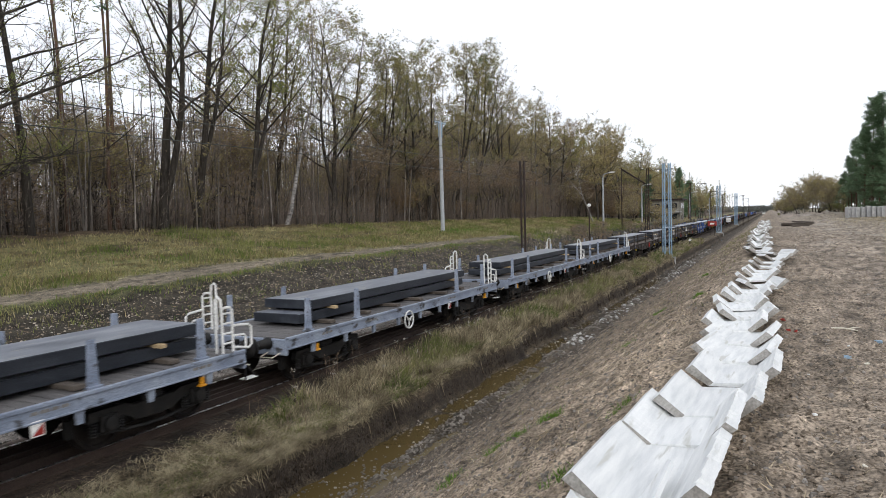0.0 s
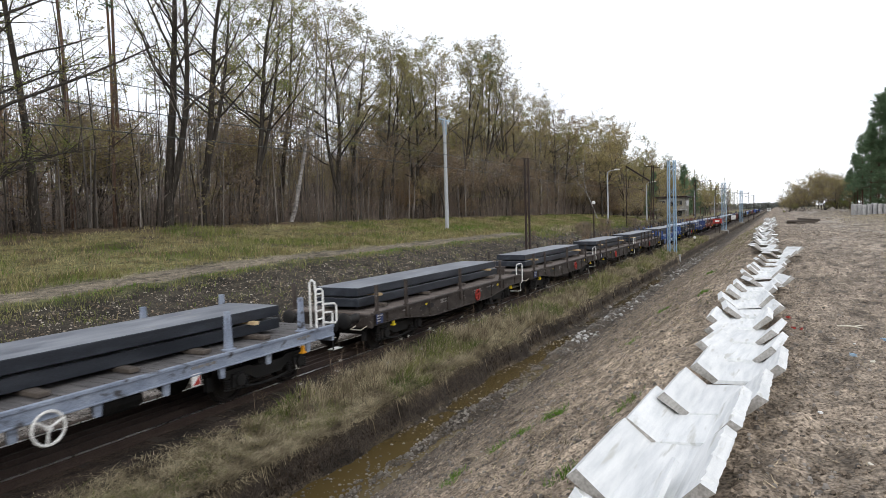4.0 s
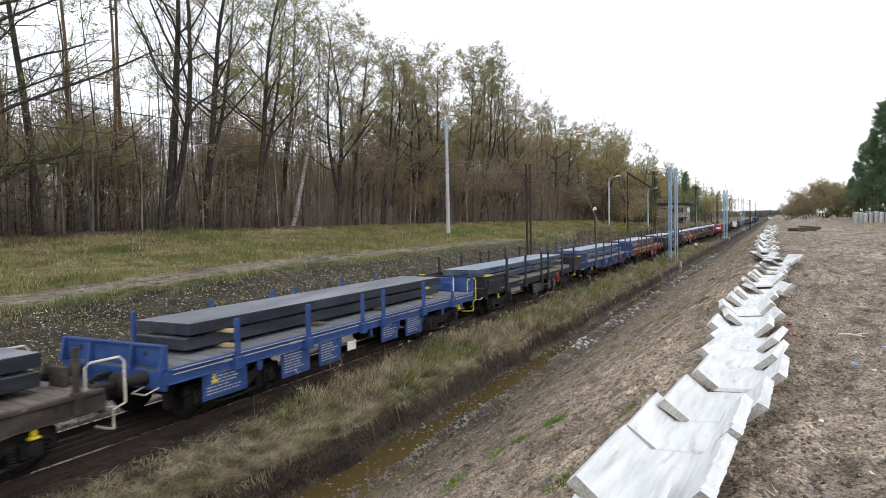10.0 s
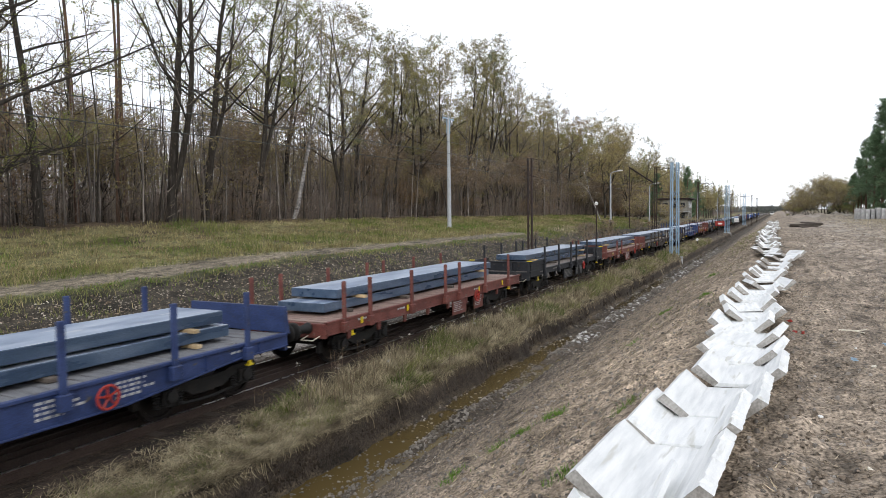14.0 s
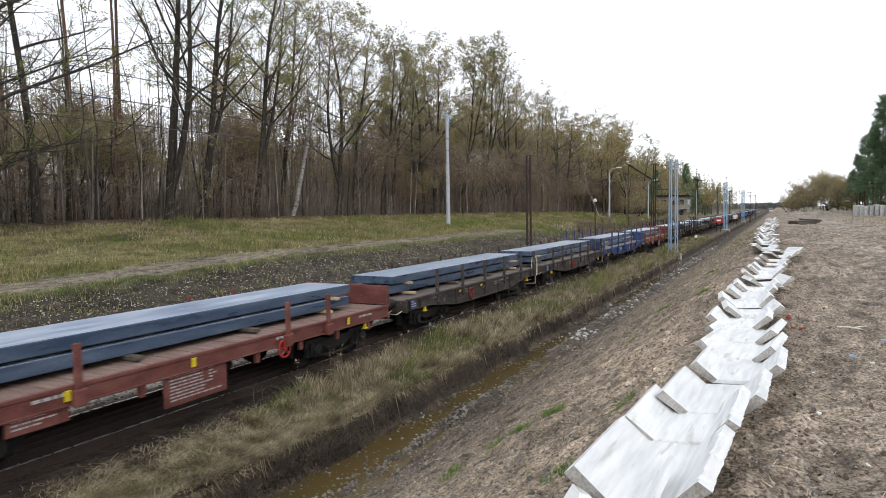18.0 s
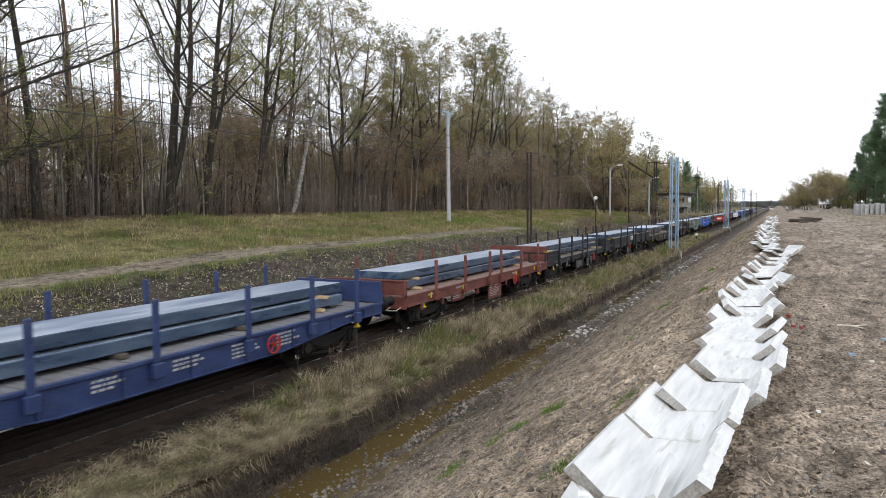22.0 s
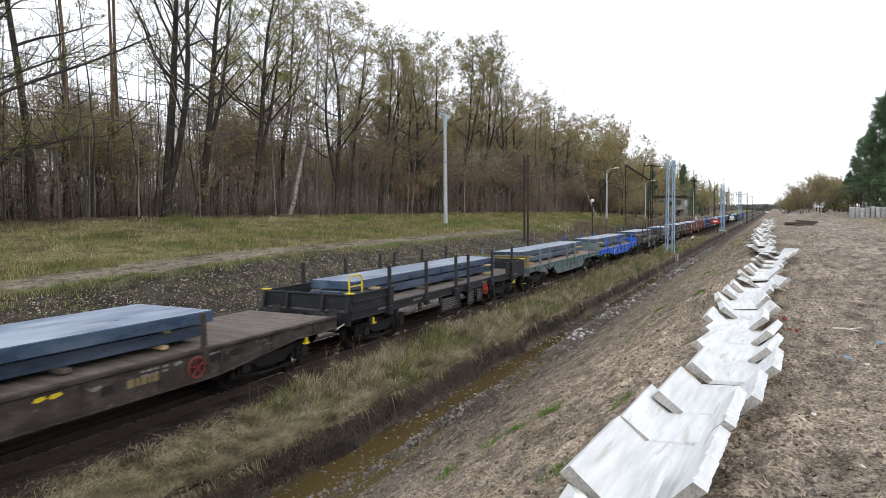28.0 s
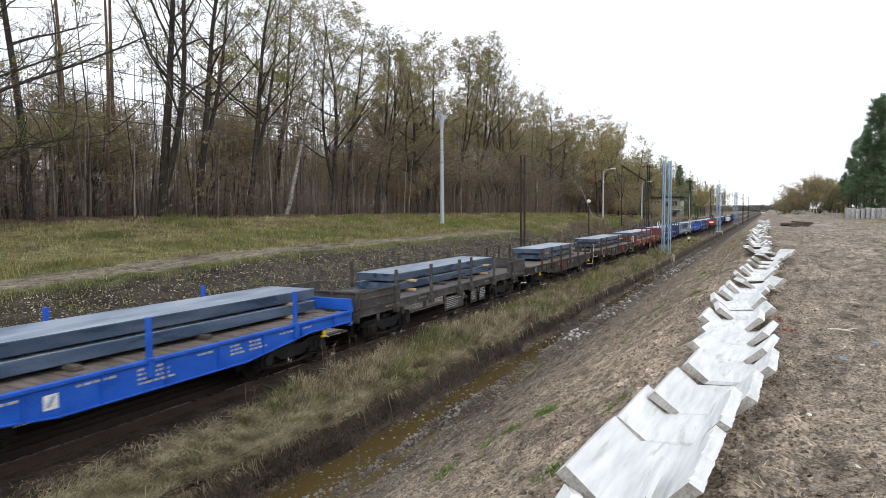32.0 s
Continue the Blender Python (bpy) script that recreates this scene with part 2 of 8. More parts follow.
    "dry_grass": mat("dry_grass_blades", [(0.13, 0.104, 0.066), (0.32, 0.274, 0.182), (0.5, 0.436, 0.298)], 2.2, 0.8, 0, 0, 30, 0.6, joined=True, spec=0.2, thin=0.35),
    "green_grass": mat("green_grass_blades", [(0.09, 0.132, 0.03), (0.165, 0.19, 0.056), (0.28, 0.262, 0.115)], 0.5, 0.75, 0, 0, 30, 0.4, joined=True, spec=0.2, thin=0.35),
    "meadow_dry": mat("faded_meadow_blades", [(0.15, 0.118, 0.058), (0.29, 0.245, 0.125), (0.42, 0.365, 0.205)], 0.9, 0.8, 0, 0, 30, 0.5, joined=True, spec=0.2, thin=0.35),
    "weed": mat("dead_weed_stalks", [(0.1, 0.072, 0.05), (0.16, 0.12, 0.085)], 2, 0.85, 0, 0, 30, 0.4, joined=True, spec=0.2),
    "bark": mat("dark_bark", [(0.026, 0.022, 0.018), (0.046, 0.039, 0.032), (0.075, 0.066, 0.055)], 3, 0.9, 0, 0.4, 18, 0.2, (3, 3, 0.7), 0.2),
    "bark_young": mat("young_grey_bark", [(0.08, 0.069, 0.06), (0.14, 0.122, 0.107), (0.22, 0.198, 0.175)], 1.5, 0.9, 0, 0.2, 18, 0.4, (3, 3, 0.7), 0.2, joined=True),
    # horizon foliage: the haze of distance is mixed into this leaf colour
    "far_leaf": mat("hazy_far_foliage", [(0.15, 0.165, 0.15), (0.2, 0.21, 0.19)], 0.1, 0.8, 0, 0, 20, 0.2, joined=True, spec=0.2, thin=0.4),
    "bark_pine": mat("pine_bark", [(0.06, 0.045, 0.036), (0.11, 0.07, 0.05), (0.15, 0.085, 0.055)], 2, 0.9, 0, 0.4, 18, 0.15, (3, 3, 0.6), 0.2),
    "bark_birch": mat("birch_bark", [(0.05, 0.044, 0.04), (0.24, 0.225, 0.21), (0.42, 0.405, 0.39)], 3.5, 0.8, 0, 0.2, 18, 0.1, (1, 1, 3), 0.2),
    "twig": mat("bare_twigs", [(0.17, 0.142, 0.12), (0.27, 0.23, 0.2)], 1, 0.9, 0, 0, 20, 0.25, joined=True, spec=0.2),
    "brush": mat("dry_brown_brush", [(0.25, 0.205, 0.17), (0.37, 0.31, 0.265)], 1, 0.9, 0, 0, 20, 0.3, joined=True, spec=0.2),
    "leaf_olive": mat("olive_leaves", [(0.2, 0.215, 0.08), (0.27, 0.255, 0.1), (0.34, 0.28, 0.12)], 0.35, 0.7, 0, 0, 20, 0.35, joined=True, spec=0.25, thin=0.5),
    "leaf_green": mat("yellow_green_leaves", [(0.16, 0.2, 0.055), (0.24, 0.26, 0.075), (0.3, 0.28, 0.09)], 0.35, 0.7, 0, 0, 20, 0.35, joined=True, spec=0.25, thin=0.5),
    "leaf_yellow": mat("yellow_leaves", [(0.29, 0.255, 0.115), (0.36, 0.3, 0.14), (0.4, 0.31, 0.15)], 0.35, 0.7, 0, 0, 20, 0.35, joined=True, spec=0.25, thin=0.5),
    "leaf_brown": mat("brown_leaves", [(0.21, 0.16, 0.105), (0.28, 0.21, 0.13), (0.33, 0.225, 0.125)], 0.35, 0.75, 0, 0, 20, 0.35, joined=True, spec=0.25, thin=0.5),
    "needles": mat("pine_needles", [(0.085, 0.14, 0.075), (0.125, 0.195, 0.105), (0.165, 0.235, 0.13)], 0.5, 0.7, 0, 0, 20, 0.35, joined=True, spec=0.25, thin=0.3),
}

# muddy water in the ditch: clear varnish over brown silt
wm = bpy.data.materials.new("muddy_water")
wm.use_nodes = True
wb = wm.node_tree.nodes["Principled BSDF"]
wb.inputs["Base Color"].default_value = (0.085, 0.06, 0.022, 1)
wb.inputs["Roughness"].default_value = 0.09
wb.inputs["IOR"].default_value = 1.33
w_n = wm.node_tree.nodes.new("ShaderNodeTexNoise")
w_n.inputs["Scale"].default_value, w_n.inputs["Detail"].default_value = 6, 3
w_b = wm.node_tree.nodes.new("ShaderNodeBump")
w_b.inputs["Strength"].default_value, w_b.inputs["Distance"].default_value = 0.06, 0.01
wm.node_tree.links.new(w_n.outputs["Fac"], w_b.inputs["Height"])
wm.node_tree.links.new(w_b.outputs["Normal"], wb.inputs["Normal"])
M["water"] = wm

# ground: bands of soil along the line, broken up by noise
gm = bpy.data.materials.new("ground")
gm.use_nodes = True
gt = gm.node_tree
gb = gt.nodes["Principled BSDF"]
g_geo = gt.nodes.new("ShaderNodeNewGeometry")
g_sep = gt.nodes.new("ShaderNodeSeparateXYZ")
gt.links.new(g_geo.outputs["Position"], g_sep.inputs[0])


def gnoise(scale, detail=6, stretch=None):
    n = gt.nodes.new("ShaderNodeTexNoise")
    n.inputs["Scale"].default_value, n.inputs["Detail"].default_value = scale, detail
    if stretch:
        mp = gt.nodes.new("ShaderNodeMapping")
        mp.inputs["Scale"].default_value = stretch
        gt.links.new(g_geo.outputs["Position"], mp.inputs["Vector"])
        gt.links.new(mp.outputs["Vector"], n.inputs["Vector"])
    else:
        gt.links.new(g_geo.outputs["Position"], n.inputs["Vector"])
    return n.outputs["Fac"]


def gmath(op, a, b):
    n = gt.nodes.new("ShaderNodeMath")
    n.operation = op
    for i, v in enumerate((a, b)):
        if isinstance(v, (int, float)):
            n.inputs[i].default_value = v
        else:
            gt.links.new(v, n.inputs[i])
    return n.outputs[0]


g_x = gmath("ADD", g_sep.outputs["X"], gmath("MULTIPLY", gmath("SUBTRACT", gnoise(1.1), 0.5), 0.55))
g_ramp = gt.nodes.new("ShaderNodeValToRGB")
BANDS = ((-40, (0.075, 0.05, 0.032)), (-31.5, (0.085, 0.06, 0.036)), (-30.5, (0.165, 0.15, 0.066)), (-22.0, (0.155, 0.148, 0.062)),
         (-20.9, (0.168, 0.142, 0.104)), (-19.4, (0.178, 0.15, 0.112)), (-18.9, (0.095, 0.1, 0.04)), (-18.3, (0.042, 0.036, 0.026)),
         (-14.0, (0.036, 0.031, 0.025)), (-13.3, (0.2, 0.185, 0.17)))
BANDS += ((-12.4, (0.15, 0.125, 0.105)), (-11.8, (0.05, 0.034, 0.025)),
         (-9.0, (0.032, 0.023, 0.017)), (-8.55, (0.05, 0.038, 0.028)), (-8.1, (0.095, 0.077, 0.054)), (-7.2, (0.105, 0.082, 0.054)), (-7.02, (0.045, 0.036, 0.028)),
         (-6.5, (0.06, 0.047, 0.032)), (-5.9, (0.075, 0.06, 0.045)), (-4.9, (0.12, 0.098, 0.076)), (-3.2, (0.235, 0.188, 0.139)),
         (-1.4, (0.3, 0.24, 0.178)), (-0.6, (0.235, 0.19, 0.143)), (2.5, (0.262, 0.217, 0.172)), (9, (0.24, 0.203, 0.156)), (19, (0.16, 0.14, 0.09)))
for i, (bx, bc) in enumerate(BANDS):
    e = g_ramp.color_ramp.elements[i] if i < 2 else g_ramp.color_ramp.elements.new((bx + 40) / 60)
    e.position, e.color = (bx + 40) / 60, (*bc, 1)
gt.links.new(gmath("DIVIDE", gmath("ADD", g_x, 40.0), 60.0), g_ramp.inputs["Fac"])
g_big = gmath("MULTIPLY_ADD", gnoise(0.5, 5, (1, 0.5, 1)), 1.5)
g_big.node.inputs[2].default_value = 0.28
g_mid = gmath("MULTIPLY_ADD", gmath("ADD", gmath("MULTIPLY", gnoise(5.0, 10), 0.5), gmath("MULTIPLY", gnoise(6.0, 8, (1, 0.16, 1)), 0.5)), 4.0)
g_mid.node.inputs[2].default_value = -1.0            # streaks drawn along the line
g_fine = gmath("MULTIPLY_ADD", gnoise(34.0, 8), 4.0)
g_fine.node.inputs[2].default_value = -1.0
g_sc = gt.nodes.new("ShaderNodeVectorMath")
g_sc.operation = "SCALE"
gt.links.new(g_ramp.outputs["Color"], g_sc.inputs[0])
gt.links.new(gmath("MULTIPLY", gmath("MULTIPLY", g_big, g_mid), g_fine), g_sc.inputs["Scale"])
g_nrm = gt.nodes.new("ShaderNodeSeparateXYZ")
gt.links.new(g_geo.outputs["Normal"], g_nrm.inputs[0])
g_cut = gt.nodes.new("ShaderNodeMapRange")
g_cut.inputs["From Min"].default_value, g_cut.inputs["From Max"].default_value = 0.62, 0.42
gt.links.new(g_nrm.outputs["Z"], g_cut.inputs["Value"])
g_soil = gt.nodes.new("ShaderNodeMix")
g_soil.data_type = "RGBA"
g_face = gt.nodes.new("ShaderNodeVectorMath")        # the cut face: dark soil with paler roots and clods
g_face.operation = "SCALE"
g_face.inputs[0].default_value = (0.03, 0.0235, 0.018)
gt.links.new(gmath("MULTIPLY", g_fine, gmath("MULTIPLY_ADD", gnoise(7.0, 8), 2.4)), g_face.inputs["Scale"])
gt.links.new(g_face.outputs[0], g_soil.inputs["B"])
gt.links.new(g_cut.outputs["Result"], g_soil.inputs["Factor"])
g_lea = gt.nodes.new("ShaderNodeMapRange")          # worn brown and mossy patches in the meadow
g_lea.inputs["From Min"].default_value, g_lea.inputs["From Max"].default_value = 0.5, 0.62
gt.links.new(gnoise(0.55, 7, (1, 0.6, 1)), g_lea.inputs["Value"])
g_west = gt.nodes.new("ShaderNodeMapRange")
g_west.inputs["From Min"].default_value, g_west.inputs["From Max"].default_value = -21.4, -22.4
gt.links.new(g_sep.outputs["X"], g_west.inputs["Value"])
g_worn = gt.nodes.new("ShaderNodeMix")
g_worn.data_type = "RGBA"
g_worn.inputs["B"].default_value = (0.085, 0.062, 0.036, 1)
gt.links.new(gmath("MULTIPLY", g_lea.outputs["Result"], g_west.outputs["Result"]), g_worn.inputs["Factor"])
gt.links.new(g_sc.outputs[0], g_worn.inputs["A"])
gt.links.new(g_worn.outputs["Result"], g_soil.inputs["A"])
g_east = gt.nodes.new("ShaderNodeMapRange")         # pale sand churned up on the worksite
g_east.inputs["From Min"].default_value, g_east.inputs["From Max"].default_value = 1.2, 3.2
gt.links.new(g_sep.outputs["X"], g_east.inputs["Value"])
g_pale = gt.nodes.new("ShaderNodeMapRange")
g_pale.inputs["From Min"].default_value, g_pale.inputs["From Max"].default_value = 0.55, 0.66
gt.links.new(gnoise(0.33, 9, (1, 0.45, 1)), g_pale.inputs["Value"])
g_sand = gt.nodes.new("ShaderNodeMix")
g_sand.data_type = "RGBA"
g_sand.inputs["B"].default_value = (0.38, 0.345, 0.3, 1)
gt.links.new(gmath("MULTIPLY", gmath("MULTIPLY", g_east.outputs["Result"], g_pale.outputs["Result"]), gmath("MULTIPLY", g_fine, 0.75)), g_sand.inputs["Factor"])
gt.links.new(g_soil.outputs["Result"], g_sand.inputs["A"])
g_damp = gt.nodes.new("ShaderNodeMapRange")         # damp dark clods
g_damp.inputs["From Min"].default_value, g_damp.inputs["From Max"].default_value = 0.52, 0.64
g_damp.inputs["To Min"].default_value, g_damp.inputs["To Max"].default_value = 1.0, 0.5
gt.links.new(gnoise(1.9, 9, (1, 0.55, 1)), g_damp.inputs["Value"])
g_wet = gt.nodes.new("ShaderNodeVectorMath")
g_wet.operation = "SCALE"
gt.links.new(g_sand.outputs["Result"], g_wet.inputs[0])
gt.links.new(g_damp.outputs["Result"], g_wet.inputs["Scale"])
gt.links.new(g_wet.outputs[0], gb.inputs["Base Color"])
gb.inputs["Roughness"].default_value = 0.9
gb.inputs["Specular IOR Level"].default_value = 0.25
g_bump = gt.nodes.new("ShaderNodeBump")
g_bump.inputs["Strength"].default_value, g_bump.inputs["Distance"].default_value = 1.0, 0.045
gt.links.new(gmath("ADD", gnoise(9.0, 8), gmath("MULTIPLY", gnoise(40.0, 4), 0.5)), g_bump.inputs["Height"])
gt.links.new(g_bump.outputs["Normal"], gb.inputs["Normal"])
M["ground"] = gm

# ---- mesh building ----


class Build:
    """Collects vertices and faces of one mesh."""

    def __init__(self):
        self.v, self.f = [], []

    def add(self, verts, faces):
        n = len(self.v)
        self.v.extend(verts)
        self.f.extend([tuple(i + n for i in f) for f in faces])
        return self

    def box(self, x0, x1, y0, y1, z0, z1, c=0.008, m=None):
        """A box with chamfered edges; m places it."""
        lo, hi = (min(x0, x1), min(y0, y1), min(z0, z1)), (max(x0, x1), max(y0, y1), max(z0, z1))
        c = min(c, 0.3 * min(h - l for l, h in zip(lo, hi)))
        vs, idx = [], {}
        for s in range(8):
            sg = [(s >> a) & 1 for a in range(3)]
            for k in range(3):
                p = [(hi[a] if sg[a] else lo[a]) + (0 if a == k else (-c if sg[a] else c)) for a in range(3)]
                idx[s, k] = len(vs)
                vs.append(Vector(p))
        fs = [tuple(idx[i, j] for i, j in f) for f in BOX_FACES]
        if m is not None:
            vs = [m @ p for p in vs]
        return self.add([tuple(p) for p in vs], fs)

    def prism(self, poly, a0, a1, axis="x"):
        """poly: points (u, v) of a convex or simple outline, extruded along axis from a0 to a1."""
        n = len(poly)
        if axis == "x":
            vs = [(a0, u, v) for u, v in poly] + [(a1, u, v) for u, v in poly]
        elif axis == "y":
            vs = [(u, a0, v) for u, v in poly] + [(u, a1, v) for u, v in poly]
        else:
            vs = [(u, v, a0) for u, v in poly] + [(u, v, a1) for u, v in poly]
        fs = [tuple(range(n))[::-1], tuple(range(n, 2 * n))] + [(i, (i + 1) % n, n + (i + 1) % n, n + i) for i in range(n)]
        return self.add(vs, fs)

    def tube(self, pts, r, n=6, r1=None, cap=True):
        """A round bar along the points, its radius going from r to r1."""
        pts = [Vector(p) for p in pts]
        r1 = r if r1 is None else r1
        base, vs, fs = len(self.v), [], []
        up = Vector((0.31, 0.53, 0.79))
        for i, p in enumerate(pts):
            d = (pts[min(i + 1, len(pts) - 1)] - pts[max(i - 1, 0)]).normalized()
            a = d.cross(up).normalized()
            b = d.cross(a)
            rr = r + (r1 - r) * i / max(1, len(pts) - 1)
            for k in range(n):
                w = 2 * math.pi * k / n
                vs.append(tuple(p + a * (rr * math.cos(w)) + b * (rr * math.sin(w))))
        for i in range(len(pts) - 1):
            for k in range(n):
                fs.append((i * n + k, i * n + (k + 1) % n, (i + 1) * n + (k + 1) % n, (i + 1) * n + k))
        if cap:
            fs += [tuple(range(n)), tuple(range((len(pts) - 1) * n, len(pts) * n))[::-1]]
        return self.add(vs, fs)

    def lathe(self, prof, origin, axis="y", n=16):
        """prof: (along, radius) pairs turned about the axis through origin."""
        vs, fs = [], []
        for a, r in prof:
            for k in range(n):
                w = 2 * math.pi * k / n
                u, v = r * math.cos(w), r * math.sin(w)
                p = {"x": (a, u, v), "y": (u, a, v), "z": (u, v, a)}[axis]
                vs.append(tuple(Vector(origin) + Vector(p)))
        for i in range(len(prof) - 1):
            for k in range(n):
                fs.append((i * n + k, i * n + (k + 1) % n, (i + 1) * n + (k + 1) % n, (i + 1) * n + k))
        fs += [tuple(range(n))[::-1], tuple(range((len(prof) - 1) * n, len(prof) * n))]
        return self.add(vs, fs)

    def mesh(self, name, material, smooth=False):
        me = bpy.data.meshes.new(name)
        me.from_pydata(self.v, [], self.f)
        bm = bmesh.new()
        bm.from_mesh(me)
        bmesh.ops.recalc_face_normals(bm, faces=bm.faces)
        bm.to_mesh(me)
        bm.free()
        me.materials.append(material)
        if smooth:
            me.polygons.foreach_set("use_smooth", [True] * len(me.polygons))
        return me

    def raw(self, name, material):
        """As mesh(), without turning the faces outwards: for leaves and blades."""
        me = bpy.data.meshes.new(name)
        me.from_pydata(self.v, [], self.f)
        me.materials.append(material)
        return me


def _box_faces():
    out = []
    for k in range(3):
        a, b = [i for i in range(3) if i != k]
        for s in (0, 1):
            base = s << k
            out.append([(base, k), (base | 1 << a, k), (base | 1 << a | 1 << b, k), (base | 1 << b, k)])
        for sa in (0, 1):
            for sb in (0, 1):
                q = sa << a | sb << b
                out.append([(q, a), (q | 1 << k, a), (q | 1 << k, b), (q, b)])
    for s in range(8):
        out.append([(s, 0), (s, 1), (s, 2)])
    return out


BOX_FACES = _box_faces()


def part(name, bm, material, parent, label=""):
    """One mesh object under a thing or a part. bm: a Build, or a mesh that alike parts share."""
    me = bm if isinstance(bm, bpy.types.Mesh) else bm.mesh(name, material)
    ob = new(name, me)
    ob.parent = parent
    return tagged(ob, label) if label else ob


def thing(name, label, category, group="", at=None, kind=""):
    ob = new(name)
    ob.empty_display_size = 0.2
    if at is not None:
        ob.matrix_basis = at
    return tagged(ob, label, category, group, kind)


def single(name, bm, material, label, category="", group="", at=None, kind=""):
    me = bm if isinstance(bm, bpy.types.Mesh) else bm.mesh(name, material)
    ob = new(name, me)
    if at is not None:
        ob.matrix_basis = at
    return tagged(ob, label, category, group, kind)


# ---- the lie of the land: x across the line, y along it, rail tops at 0 ----
TRACK_X = -10.44
PROFILE = ((-420, 3.2), (-60, 3.3), (-32, 3.22), (-26, 2.35), (-21.3, 1.82), (-18.8, 1.7), (-18.2, 1.5), (-13.9, -0.28), (-13.3, -0.36),
           (-12.6, -0.38), (-12.0, -0.17), (-9.4, -0.16), (-9.22, -0.12), (-8.95, -0.13), (-8.5, -0.25), (-8.0, -0.31), (-7.3, -0.32), (-7.24, -0.36), (-7.12, -0.98), (-6.95, -1.06), (-6.5, -1.05), (-6.33, -0.985), (-6.15, -0.98), (-6.0, -1.035), (-5.85, -1.0),
           (-5.66, -0.85), (-1.2, 1.76), (-0.85, 1.87), (0.6, 1.9), (420, 1.93))
PX, PZ = [q[0] for q in PROFILE], [q[1] for q in PROFILE]


def ground_z(x, y):
    """Height of the ground, with its ruts, clods and hollows."""
    z = float(np.interp(x, PX, PZ))
    if x < -13.3:                                    # the left plateau sinks towards the far end of the cutting
        k = float(np.interp(y, (70, 120, 190, 320), (1.0, 0.93, 0.62, 0.3)))
        z = -0.36 + (z + 0.36) * k - 0.33 * float(np.interp(y, (12, 22), (1, 0))) * min(1, max(0, (-14.5 - x) / 3))
    if x > 0:                                        # spoil heap by the wood on the right
        z += (0.45 + 1.2 * noise.noise((x * 0.45, y * 0.25, 12)) + 0.5 * noise.noise((x * 1.3, y * 0.7, 2))) * math.exp(-((x - 9) / 6.5) ** 2 - ((y - 150) / 22) ** 2)
        z += 0.5 * math.exp(-((x - 13) / 5) ** 2 - ((y - 70) / 25) ** 2)
    n = noise.noise((x * 0.9, y * 0.6, 1.7))
    f = noise.noise((x * 4.1, y * 3.3, 5.1))
    if x < -31:
        return z + 0.25 * n
    if x < -13.6:
        return z + 0.09 * n + 0.05 * f
    if x < -9.3:
        return z + 0.02 * f
    if x < -7.12:
        return z + 0.06 * n + 0.045 * f
    if x < -5.8:
        bed = float(np.interp(y, (9, 12, 13.5, 17, 20, 26), (-0.02, 0.0, 0.05, -0.02, 0.05, 0.075)))
        return z + bed + 0.03 * n + 0.045 * f + 0.07 * noise.noise((0.3, y * 0.33, 6.6)) + 0.02 * noise.noise((x * 11, y * 9, 3))
    if x < -1.0:
        return z + 0.07 * n + 0.06 * f + 0.05 * noise.noise((x * 9, y * 7, 2)) + 0.014 * noise.noise((x * 21, y * 19, 4))
    rut = 0.06 * math.sin(x * 3.1 + 0.6 * noise.noise((0, y * 0.15, 3)) * 3) * min(1, max(0, (x - 0.3)))
    return z + 0.05 * n + 0.05 * f + 0.045 * noise.noise((x * 9, y * 8, 7)) + 0.02 * noise.noise((x * 23, y * 21, 9)) + rut


def lip_shift(y):
    """How far the ragged edge of the turf wanders."""
    return 0.16 * noise.noise((y * 0.55, 8.8, 0)) + 0.07 * noise.noise((y * 2.3, 1.8, 0)) + 0.05 * noise.noise((y * 5.2, 3.8, 0)) + 0.025 * noise.noise((y * 11.0, 6.1, 0))


xs = sorted(set([-420, -300, -200, -130, -100, -80, -68, -60, -52, -46, -41, -37] + [round(q, 3) for q in np.arange(-34, -21, 0.6)]
                + [round(q, 3) for q in np.arange(-21, -12.5, 0.25)] + [round(q, 3) for q in np.arange(-12.5, -9, 0.35)]
                + [round(q, 3) for q in np.arange(-9, -5.6, 0.08)] + [round(q, 3) for q in np.arange(-5.6, 3.0, 0.085)]
                + [round(q, 3) for q in np.arange(3.0, 22, 0.6)] + [24, 28, 34, 42, 55, 80, 130, 220, 420]))
ys = [-60, -40, -25, -15, -10, -6, -3, -1] + [round(q, 3) for q in np.arange(0, 16, 0.085)] + [round(q, 3) for q in np.arange(16, 24, 0.16)] + [round(q, 3) for q in np.arange(24, 60, 0.32)]
ys += [round(q, 3) for q in np.arange(60, 130, 1.2)] + [round(q, 3) for q in np.arange(130, 260, 5)] + [260, 290, 330, 400, 500, 700, 1000, 1600, 3000]
gv, nx = [], len(xs)
for yy in ys:
    sh = lip_shift(yy)
    for xx in xs:
        px = xx + sh * max(0, 1 - abs(xx + 7.17) / 0.5)
        gv.append((px, yy, ground_z(xx, yy)))
gf = [(j * nx + i, j * nx + i + 1, (j + 1) * nx + i + 1, (j + 1) * nx + i) for j in range(len(ys) - 1) for i in range(nx - 1)]
g_me = bpy.data.meshes.new("ground")
g_me.from_pydata(gv, [], gf)
g_me.materials.append(M["ground"])
g_me.polygons.foreach_set("use_smooth", [True] * len(gf))
tagged(new("ground", g_me), "bare brown soil, turf and mud along the railway cutting", "ground", kind="structure")

